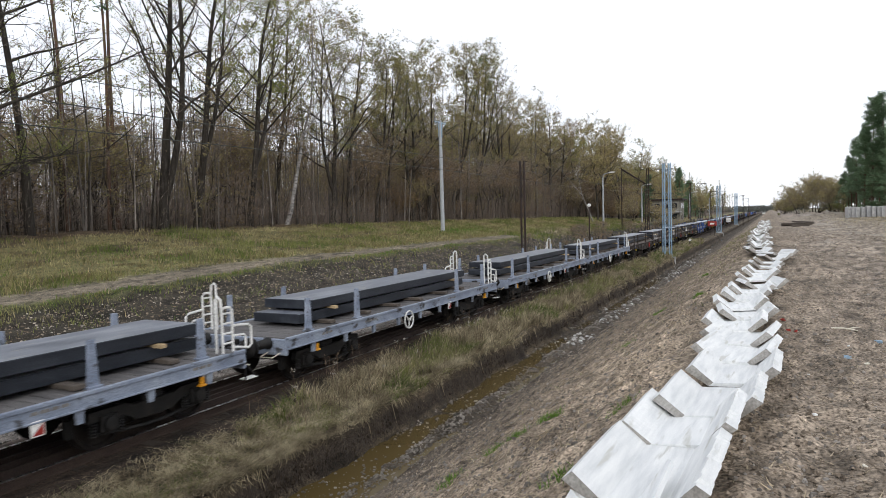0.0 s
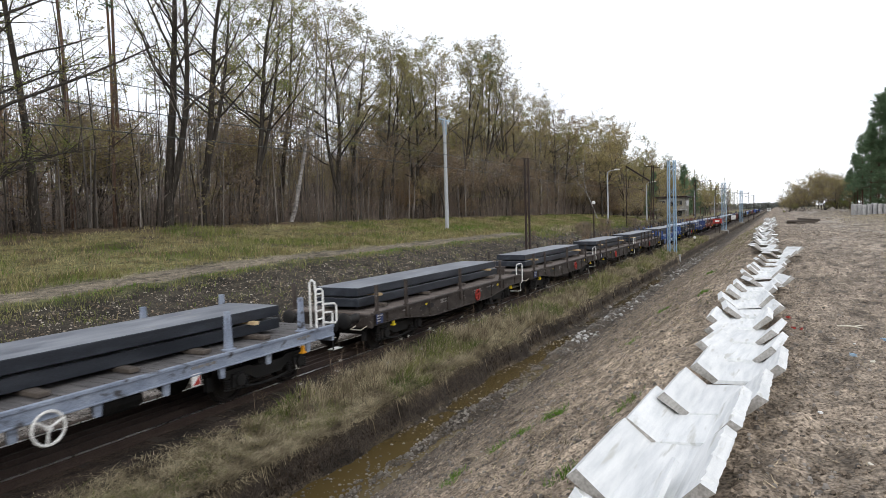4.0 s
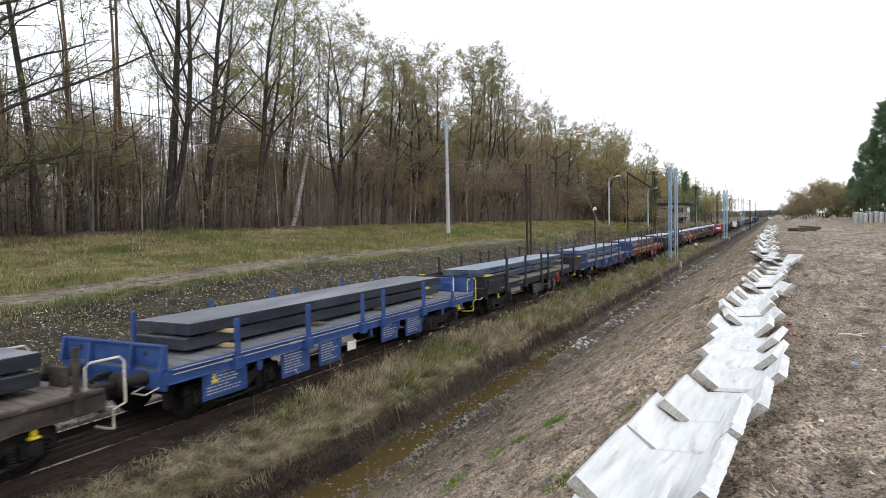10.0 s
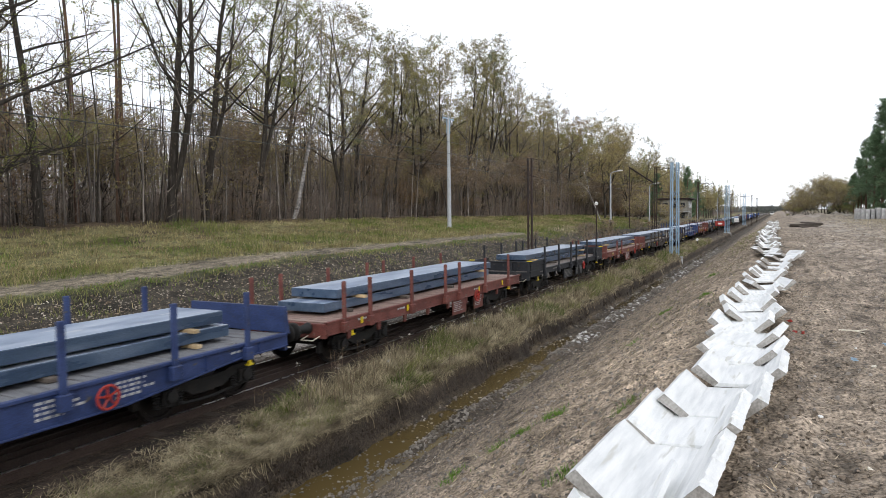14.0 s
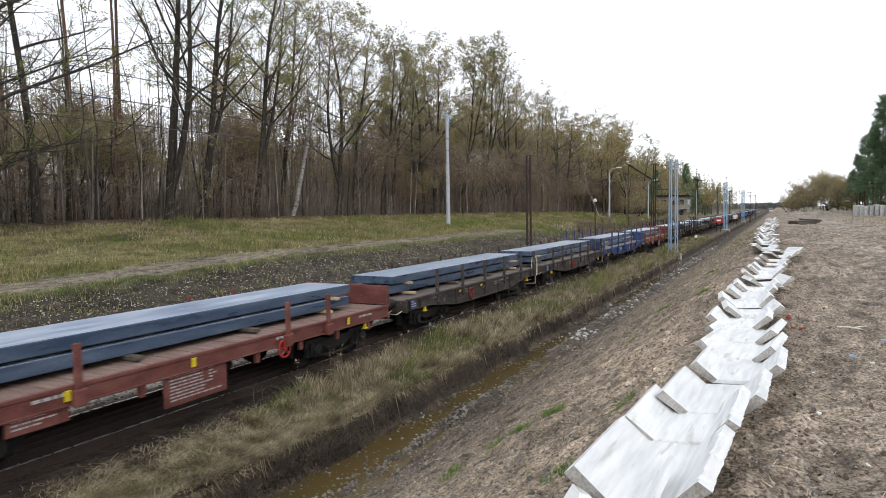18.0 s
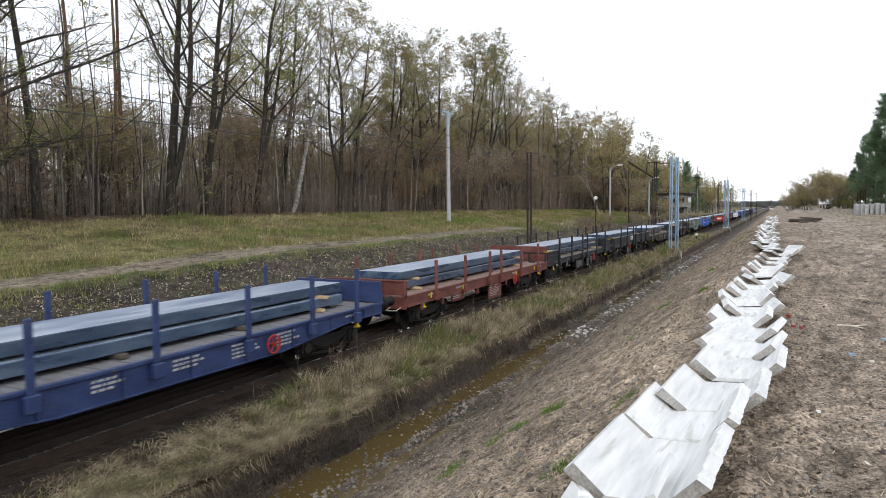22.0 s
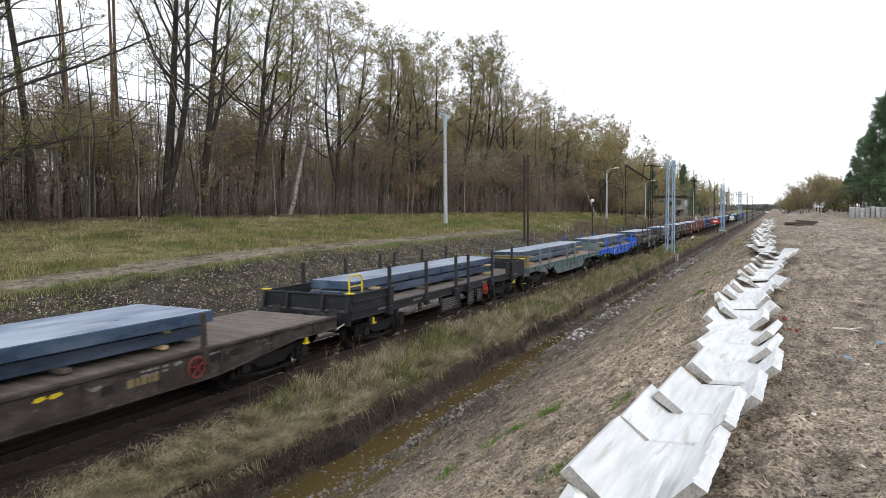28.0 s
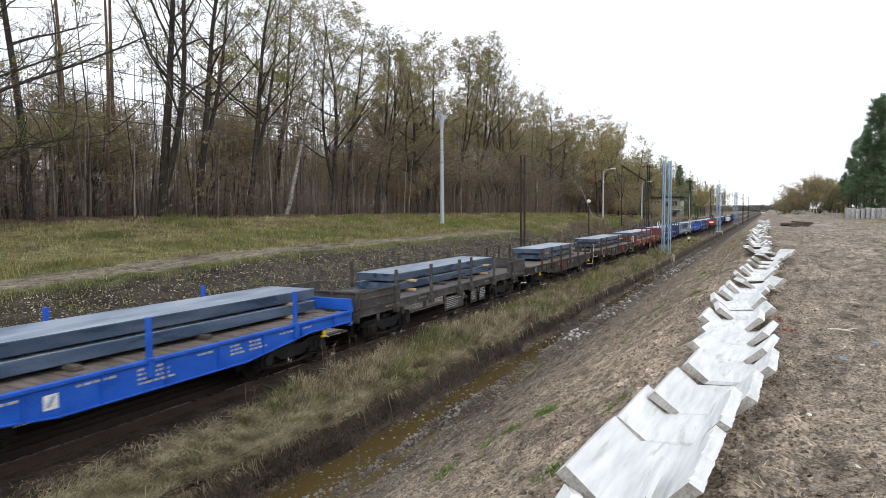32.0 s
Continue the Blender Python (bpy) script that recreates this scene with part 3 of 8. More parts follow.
# water standing in the ditch
wv, wf = [], []
for j, yy in enumerate(np.arange(-12, 110, 1.0)):
    wv += [(-7.2, yy, -0.985), (-5.7, yy, -0.985)]
    if j:
        wf.append((2 * j - 2, 2 * j - 1, 2 * j + 1, 2 * j))
w_me = bpy.data.meshes.new("water")
w_me.from_pydata(wv, [], wf)
w_me.materials.append(M["water"])
tagged(new("water", w_me), "shallow muddy brown water in the drainage ditch", "puddle", kind="structure")

# ---- the track ----
track = thing("railway_track", "railway track of worn steel rails on dark wooden sleepers", "railway track", kind="structure")
for side in (-1, 1):
    x0 = TRACK_X + side * 0.752
    foot = Build().prism([(x0 - 0.065, -0.16), (x0 + 0.065, -0.16), (x0 + 0.065, -0.145), (x0 + 0.012, -0.125), (x0 + 0.012, -0.045), (x0 + 0.034, -0.03),
                          (x0 + 0.034, -0.006), (x0 - 0.034, -0.006), (x0 - 0.034, -0.03), (x0 - 0.012, -0.045), (x0 - 0.012, -0.125), (x0 - 0.065, -0.145)], -40, 900, "y")
    rail = part("rail", foot, M["rail"], track)
    part("running_surface", Build().box(x0 - 0.031, x0 + 0.031, -40, 900, -0.006, 0.0, 0.002), M["railhead"], rail, "bright polished railhead")
for dx in (-0.3, -0.02, 0.26):                       # spare rails laid between the running rails
    part("spare_rail", Build().prism([(TRACK_X + dx - 0.06, -0.15), (TRACK_X + dx + 0.06, -0.15), (TRACK_X + dx + 0.03, -0.02), (TRACK_X + dx - 0.03, -0.02)], -20, 160, "y"),
         M["rail"], track, "rusty spare rail lying in the track")
sl_me = Build().box(-1.28, 1.28, -0.12, 0.12, -0.3, -0.155, 0.015).mesh("sleeper", M["sleeper"])
rest = Build()
for i in range(420):
    yy = -6 + i * 0.62
    if i < 110:
        s = part("sleeper", sl_me, None, track)
        s.location = (TRACK_X + random.uniform(-0.04, 0.04), yy, random.uniform(-0.01, 0.01))
    else:
        rest.box(TRACK_X - 1.28, TRACK_X + 1.28, yy - 0.12, yy + 0.12, -0.3, -0.155, 0.015)
tagged(part("far_sleepers", rest, M["sleeper"], track), kind="stuff")


def stones(name, label, spots, material, flat=0.6):
    """Many angular pebbles as one mesh: spots of (x, y, z, size)."""
    b = Build()
    for x, y, z, r in spots:
        a = random.uniform(0, 6.28)
        pts = [(x + r * random.uniform(0.6, 1) * math.cos(a + k * 1.2566), y + r * random.uniform(0.6, 1) * math.sin(a + k * 1.2566), z - r * 0.3) for k in range(5)]
        top = [(x + (px - x) * 0.55, y + (py - y) * 0.55, z + r * flat * random.uniform(0.6, 1)) for px, py, pz in pts]
        b.add(pts + top, [(0, 1, 6, 5), (1, 2, 7, 6), (2, 3, 8, 7), (3, 4, 9, 8), (4, 0, 5, 9), (5, 6, 7, 8, 9)])
    return tagged(new(name, b.raw(name, material)), label, name.replace("_", " "), kind="stuff")


rs = random.Random(11)
sp = []
for i in range(6500):                                # ballast shoulder behind and before the rails
    y = 1 + 70 * rs.random() ** 1.5
    x = rs.choice((rs.uniform(-13.4, -11.9), rs.uniform(-13.4, -11.9), rs.uniform(-11.7, -9.7)))
    sp.append((x, y, ground_z(x, y), rs.uniform(0.025, 0.05)))
stones("track_ballast", "grey crushed stone ballast beside the sleepers", sp, M["stone"])
sp = []
for i in range(9500):                                # stones and rubble in the ditch bed
    y = 5 + 75 * rs.random() ** 1.4
    x = rs.gauss(-6.26, 0.19) if rs.random() < 0.7 else (rs.uniform(-7.05, -5.5) if rs.random() < 0.6 else rs.gauss(-7.0, 0.06))
    if noise.noise((x * 0.8, y * 0.6, 15)) < -0.12 and rs.random() < 0.8:
        continue
    sp.append((x, y, max(ground_z(x, y), -1.0) + 0.005, rs.choice((0.015, 0.02, 0.025, 0.035, 0.05)) * (1 + 0.01 * y)))
stones("ditch_stones", "wet grey stones and rubble in the ditch", sp, M["wet_stone"])
sp = []
for i in range(17000):                               # small stones and clods on the slope and the worn ground
    y = 2.2 + 55 * rs.random() ** 2.0
    x = rs.uniform(-5.6, -1.0) if rs.random() < 0.6 else -0.2 + 9 * rs.random() ** 1.6
    sp.append((x, y, ground_z(x, y), rs.choice((0.01, 0.014, 0.018, 0.025, 0.035))))
stones("scattered_stones", "small stones and clods on the bare soil", sp, M["stone"])
sp = []
for i in range(21000):                               # pale stones and leaves on the dark slope beyond the track
    y = 5 + 70 * rs.random() ** 1.3
    x = rs.uniform(-18.4, -13.7)
    sp.append((x, y, ground_z(x, y) + 0.01, rs.choice((0.015, 0.02, 0.025, 0.03, 0.05))))
stones("slope_litter", "pale stones and fallen leaves on the dark slope", sp, M["litter"], 0.25)

# crumbled soil: small clods everywhere on the bare ground
cb = Build()
for i in range(52000):
    q = rs.random()
    y = 2.4 + 45 * rs.random() ** 2.0
    x = rs.uniform(-5.7, -0.95) if q < 0.6 else (-0.3 + (0.3 + 0.16 * y) * rs.random() if q < 0.92 else rs.uniform(-18.2, -13.9))
    if q > 0.92:
        y += 4
    r = rs.choice((0.006, 0.008, 0.011, 0.015, 0.024)) * (0.8 + y / 30)
    z, a = ground_z(x, y) - 0.2 * r, rs.uniform(0, 6.28)
    n = len(cb.v)
    for k in range(4):
        w = r * rs.uniform(0.6, 1.3)
        cb.v.append((x + w * math.cos(a + 1.57 * k), y + w * math.sin(a + 1.57 * k), z))
    cb.v.append((x + rs.uniform(-0.4, 0.4) * r, y + rs.uniform(-0.4, 0.4) * r, z + r * rs.uniform(0.5, 1.1)))
    cb.f += [(n, n + 1, n + 4), (n + 1, n + 2, n + 4), (n + 2, n + 3, n + 4), (n + 3, n, n + 4)]
tagged(new("soil_clods", cb.raw("soil_clods", M["clod"])), "crumbled brown clods of bare soil", "soil", kind="stuff")
sp = []
for i in range(420):                                 # pale rubble in the farther ditch
    y = 22 + 60 * rs.random() ** 1.2
    x = rs.gauss(-6.2, 0.28)
    if noise.noise((y * 0.25, 4, 0)) < -0.05:
        continue
    sp.append((x, y, max(ground_z(x, y), -1.0) + 0.01, rs.choice((0.03, 0.05, 0.08, 0.12))))
stones("pale_rubble", "pale broken concrete and rubble in the ditch", sp, M["rubble"], 0.4)

# straw, roots and bark bits lying on the bare soil
sb_ = Build()
for i in range(30000):
    y = 2.2 + 60 * rs.random() ** 1.8
    q = rs.random()
    x = rs.uniform(-5.2, -0.9) if q < 0.5 else (rs.uniform(-9.1, -7.2) if q < 0.75 else -0.3 + 7 * rs.random() ** 1.5)
    a, ln, w = rs.uniform(0, 3.14), rs.uniform(0.02, 0.14), rs.uniform(0.002, 0.006) * (1 + y / 20)
    dx, dy = ln * math.cos(a), ln * math.sin(a)
    z0, z1 = ground_z(x, y) + 0.008, ground_z(x + dx, y + dy) + 0.012
    n = len(sb_.v)
    sb_.v += [(x - w, y, z0), (x + w, y + w, z0), (x + dx, y + dy, z1)]
    sb_.f.append((n, n + 1, n + 2))
tagged(new("straw_litter", sb_.raw("straw_litter", M["straw"])), "dry straw, roots and bark bits on bare soil", "litter", kind="stuff")

fb = Build()
for i in range(5200):                                # lumps and root ends standing out of the cut face
    y = 4 + 40 * rs.random() ** 1.5
    q = rs.random()
    x, z = -7.26 + 0.15 * q + lip_shift(y) * 0.8, -0.4 - 0.56 * q
    r = rs.choice((0.015, 0.022, 0.03, 0.045))
    n = len(fb.v)
    for k in range(4):
        w = 1.57 * k + rs.uniform(-0.4, 0.4)
        fb.v.append((x - 0.02, y + r * math.cos(w), z + 1.5 * r * math.sin(w)))
    fb.v.append((x + r * rs.uniform(0.4, 0.9), y + rs.uniform(-0.3, 0.3) * r, z + rs.uniform(-0.4, 0.4) * r))
    fb.f += [(n, n + 1, n + 4), (n + 1, n + 2, n + 4), (n + 2, n + 3, n + 4), (n + 3, n, n + 4)]
tagged(new("bank_lumps", fb.raw("bank_lumps", M["bank_soil"])), "dark crumbling lumps of soil in the cut bank", "soil", kind="stuff")

# ---- precast drainage troughs lying along the edge of the bank ----
TR_OUT = ((-0.4, 0.185), (-0.335, 0.235), (-0.16, 0.075), (0.16, 0.075), (0.335, 0.235), (0.4, 0.185), (0.205, 0.042), (-0.205, 0.042))
tr_meshes = []
for v in range(5):
    rt = random.Random(40 + v)
    b = Build()
    ny, length = 26, (1.07, 1.02, 1.05, 1.08, 1.06)[v]
    vs = []
    for j in range(ny + 1):
        yy = -length / 2 + length * j / ny
        for k, (px, pz) in enumerate(TR_OUT):
            rim = 0.01 * noise.noise((j * 0.45, v * 3.7, k)) + rt.uniform(-0.003, 0.003) if k in (4, 5) else (rt.uniform(-0.003, 0.003) if k in (0, 1) else 0)
            chip = rt.uniform(0.008, 0.026) if k == 4 and rt.random() < 0.12 else 0.0
            if j in (0, ny) and k in (6, 7):             # the floor thins out where the troughs overlap
                pz = 0.04
            vs.append((px + rim - chip, yy + (rt.uniform(-0.006, 0.006) if 0 < j < ny else 0), pz + rim * 0.5 - chip * 0.9))
    fs = [(j * 8 + k, j * 8 + (k + 1) % 8, (j + 1) * 8 + (k + 1) % 8, (j + 1) * 8 + k) for j in range(ny) for k in range(8)]
    e = ny * 8
    for o in (0, e):
        fs += [(o, o + 1, o + 2, o + 7), (o + 2, o + 3, o + 6, o + 7), (o + 3, o + 4, o + 5, o + 6)]
    b.add(vs, fs)
    me = b.mesh("drainage_trough", M["concrete"])
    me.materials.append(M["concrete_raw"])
    for p in me.polygons:                            # darker rough outside and wing ends, paler smooth cast inside
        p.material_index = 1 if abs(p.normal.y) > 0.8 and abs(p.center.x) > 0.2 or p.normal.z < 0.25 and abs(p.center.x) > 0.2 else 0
    tr_meshes.append(me)
TROUGHS = [(-0.64, 4.115, -0.06, -3, -1, -3.5), (-0.56, 5.16, -0.055, -2, -2, -6), (-0.42, 5.88, -0.05, -2, -3.5, -4.3), (-0.29, 6.965, -0.04, -2, -3.5, -3.2), (-0.325, 7.9, -0.035, -6, -3, 0.5), (-0.32, 8.86, -0.035, -6, -3, -1), (-0.43, 9.8, -0.03, 0, -3, -1.6)]
TROUGHS += [(-0.32, 10.7, -0.02, 6, -3.5, -3), (-0.44, 11.62, 0.0, 5, -4, -4), (-0.38, 12.65, 0.01, 2, -4, -3), (-0.33, 13.69, 0.0, 3, -4, -1.5), (-0.16, 14.6, 0.0, 12, -4, -4), (-0.29, 16.04, 0.01, 5, -4, -4), (-0.22, 17.1, 0.009, 3, -4, 1), (-0.17, 18.14, 0.0, 0, -4, -1), (-0.12, 19.5, 0.01, 6, -4, 2), (-0.05, 21.0, 0.01, 3, -4, 0), (0.1, 22.5, 0.025, 14, -5, -3), (0.24, 23.7, 0.04, 22, -6, -6)]
tr = random.Random(5)
y_t = 25.2
while y_t < 88:
    TROUGHS.append((-0.52 + 0.25 * noise.noise((y_t * 0.21, 0.3, 0)) + tr.uniform(-0.07, 0.07), y_t, tr.uniform(0.0, 0.07), tr.uniform(-15, 15), tr.uniform(-7, -2), tr.uniform(-6, 6)))
    y_t += tr.uniform(0.85, 1.15)
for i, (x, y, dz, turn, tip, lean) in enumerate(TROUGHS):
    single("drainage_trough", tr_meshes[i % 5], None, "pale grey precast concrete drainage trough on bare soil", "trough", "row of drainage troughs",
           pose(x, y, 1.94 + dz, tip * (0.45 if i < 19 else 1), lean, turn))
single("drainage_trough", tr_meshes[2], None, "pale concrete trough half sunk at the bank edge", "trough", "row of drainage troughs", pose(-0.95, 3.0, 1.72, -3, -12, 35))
single("concrete_fragment", Build().prism([(-0.1, -0.3), (0.06, -0.31), (0.06, 0.26), (0.025, 0.32), (0.0, 0.2)], 0, 0.032, "z"), M["concrete"], "thin pointed shard of concrete lying in a trough", "concrete piece", "",
       pose(-0.57, 3.77, 2.015, 2, -36, -3))

# ---- the goods train: flat wagons loaded with steel slabs ----
wheel_b = Build()
for sx in (-1, 1):
    wheel_b.lathe([(sx * 0.68, 0.12), (sx * 0.68, 0.475), (sx * 0.705, 0.475), (sx * 0.71, 0.455), (sx * 0.81, 0.45), (sx * 0.815, 0.39), (sx * 0.775, 0.37),
                   (sx * 0.765, 0.16), (sx * 0.82, 0.13), (sx * 0.84, 0.09)], (0, 0, 0), "x", 20)
    for k in range(3):                               # balance marks, so that the turning shows
        a = k * 2.094
        wheel_b.box(sx * 0.765, sx * 0.785, 0.2 * math.cos(a) - 0.04, 0.2 * math.cos(a) + 0.04, 0.2 * math.sin(a) - 0.04, 0.2 * math.sin(a) + 0.04, 0.004)
wheel_b.lathe([(-0.7, 0.085), (0.7, 0.085)], (0, 0, 0), "x", 10)
WHEELSET = wheel_b.mesh("wheelset", M["wheel"])

bogie_b = Build()
for sx in (-1, 1):
    x0, x1 = sx * 0.93, sx * 1.05
    bogie_b.prism([(-1.25, 0.52), (-1.2, 0.68), (-0.55, 0.68), (-0.4, 0.62), (0.4, 0.62), (0.55, 0.68), (1.2, 0.68), (1.25, 0.52), (0.6, 0.5), (0.35, 0.36), (-0.35, 0.36), (-0.6, 0.5)], x0, x1, "x")
    for yy in (-0.9, 0.9):
        bogie_b.box(sx * 0.9, sx * 1.12, yy - 0.16, yy + 0.16, 0.33, 0.6, 0.02)
        bogie_b.lathe([(0, 0.12), (sx * 0.06, 0.12), (sx * 0.07, 0.08)], (sx * 1.11, yy, 0.46), "x", 12)
        for off in (-0.24, 0.24):
            for k in range(5):                       # coil springs
                bogie_b.lathe([(-0.016, 0.06), (0, 0.072), (0.016, 0.06)], (sx * 1.02, yy + off, 0.3 + 0.045 * k), "z", 8)
    bogie_b.tube([(sx * 1.0, -1.1, 0.3), (sx * 1.0, -0.2, 0.22), (sx * 1.0, 0.2, 0.22), (sx * 1.0, 1.1, 0.3)], 0.03, 6)
    for yy in (-0.42, 0.42, -1.38, 1.38):
        bogie_b.box(sx * 0.7, sx * 0.82, yy - 0.06, yy + 0.06, 0.3, 0.6, 0.015)
bogie_b.box(-1.0, 1.0, -0.22, 0.22, 0.42, 0.74, 0.03)
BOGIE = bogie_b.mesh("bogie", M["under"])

buf_b = Build().lathe([(0, 0.13), (0.06, 0.13), (0.08, 0.1), (0.3, 0.095), (0.31, 0.075), (0.5, 0.072)], (0, 0, 0), "y", 14)
BUFFER = buf_b.mesh("buffer", M["under"], True)
BUF_HEAD = Build().lathe([(0.49, 0.08), (0.51, 0.2), (0.535, 0.21), (0.56, 0.17), (0.57, 0.08)], (0, 0, 0), "y", 18).mesh("buffer_head", M["under"], True)
hook_b = Build().box(-0.05, 0.05, 0, 0.32, -0.06, 0.06, 0.015)
hook_b.tube([(0, 0.3, 0.03), (0, 0.38, -0.02), (0, 0.36, -0.16), (0, 0.28, -0.24), (0.02, 0.2, -0.4), (0.03, 0.12, -0.42)], 0.03, 6)
hook_b.tube([(0.3, 0, -0.05), (0.3, 0.2, -0.1), (0.32, 0.34, -0.32), (0.3, 0.3, -0.46)], 0.022, 6)
HOOK = hook_b.mesh("coupler", M["under"])


def ring(b, c, r, tube_r, spokes, axis="x", n=18):
    """A hand wheel."""
    c = Vector(c)

    def at(a, q):
        u, v = q * math.cos(a), q * math.sin(a)
        return c + Vector((0, u, v))
    pts = [at(2 * math.pi * k / n, r) for k in range(n + 1)]
    b.tube(pts, tube_r, 6, cap=False)
    for k in range(spokes):
        b.tube([c, at(2 * math.pi * k / spokes + 0.4, r)], tube_r * 0.8, 5)
    b.lathe([(-0.05, 0.035), (0.05, 0.035)], c, "x", 8)
    return b


def lettering(b, parent, label, key="lettering"):
    return tagged(part("inscription", b, M[key], parent, label), kind="stuff")


def bars(rows, x, y, z, rnd, h=0.05, gap=0.085, lo=0.2, hi=0.6):
    """Rows of short white bars that stand for painted lettering."""
    b = Build()
    for i in range(rows):
        u = y
        end = y + rnd.uniform(lo, hi)
        while u < end:
            w = rnd.uniform(0.05, 0.16)
            b.box(x, x + 0.004, u, u + w, z - i * gap - h, z - i * gap, 0.001)
            u += w + 0.03
    return b


def deck_mesh(half, z, material, wide=1.3):
    """A deck of crosswise boards with open joints."""
    n = int(2 * half / 0.24)
    st = 2 * half / n
    rd = random.Random(n)
    top = []
    for i in range(n):
        y0, dz = -half + i * st, rd.uniform(-0.004, 0.004)
        top += [(y0 + 0.008, z - 0.02), (y0 + 0.008, z + dz), (y0 + st - 0.008, z + dz), (y0 + st - 0.008, z - 0.02)]
    line = [(-half, z - 0.05)] + top + [(half, z - 0.05)]
    m = len(line)
    vs = [(-wide, u, v) for u, v in line] + [(wide, u, v) for u, v in line]
    fs = [(i, i + 1, m + i + 1, m + i) for i in range(m - 1)] + [(m - 1, 0, m, 2 * m - 1)]
    return Build().add(vs, fs).mesh("deck", material)


def fish_sill(half, z1, d_end, d_mid, y_a, y_b, sx, lip=0.0, bend=True):
    """A side girder: shallow at the ends, deep in the middle, with flanges and ribs."""
    b = Build()
    x1 = 1.38 * sx
    xw = 1.33 * sx
    low = [(-half, z1 - d_end), (-y_b, z1 - d_end), (-y_a, z1 - d_mid), (y_a, z1 - d_mid), (y_b, z1 - d_end), (half, z1 - d_end)]
    b.prism([(-half, z1), (half, z1)] + low[::-1], xw - sx * 0.012, xw, "x")
    b.box(xw - sx * 0.06, x1, -half, half, z1 - 0.035, z1 + lip, 0.006)
    for (ya, za), (yb, zb) in zip(low, low[1:]):
        lx = math.hypot(yb - ya, zb - za)
        m = Matrix.Translation((0, (ya + yb) / 2, (za + zb) / 2)) @ Matrix.Rotation(math.atan2(zb - za, yb - ya), 4, "X")
        b.box(xw - sx * 0.06, x1 - sx * 0.01, -lx / 2, lx / 2, -0.005, 0.022, 0.004, m)
    for k in range(-4, 5):
        yy = k * half / 4.6
        zz = float(np.interp(yy, [q[0] for q in low], [q[1] for q in low]))
        b.box(xw, x1 - sx * 0.008, yy - 0.012, yy + 0.012, zz + 0.02, z1 - 0.03, 0.002)
    return b


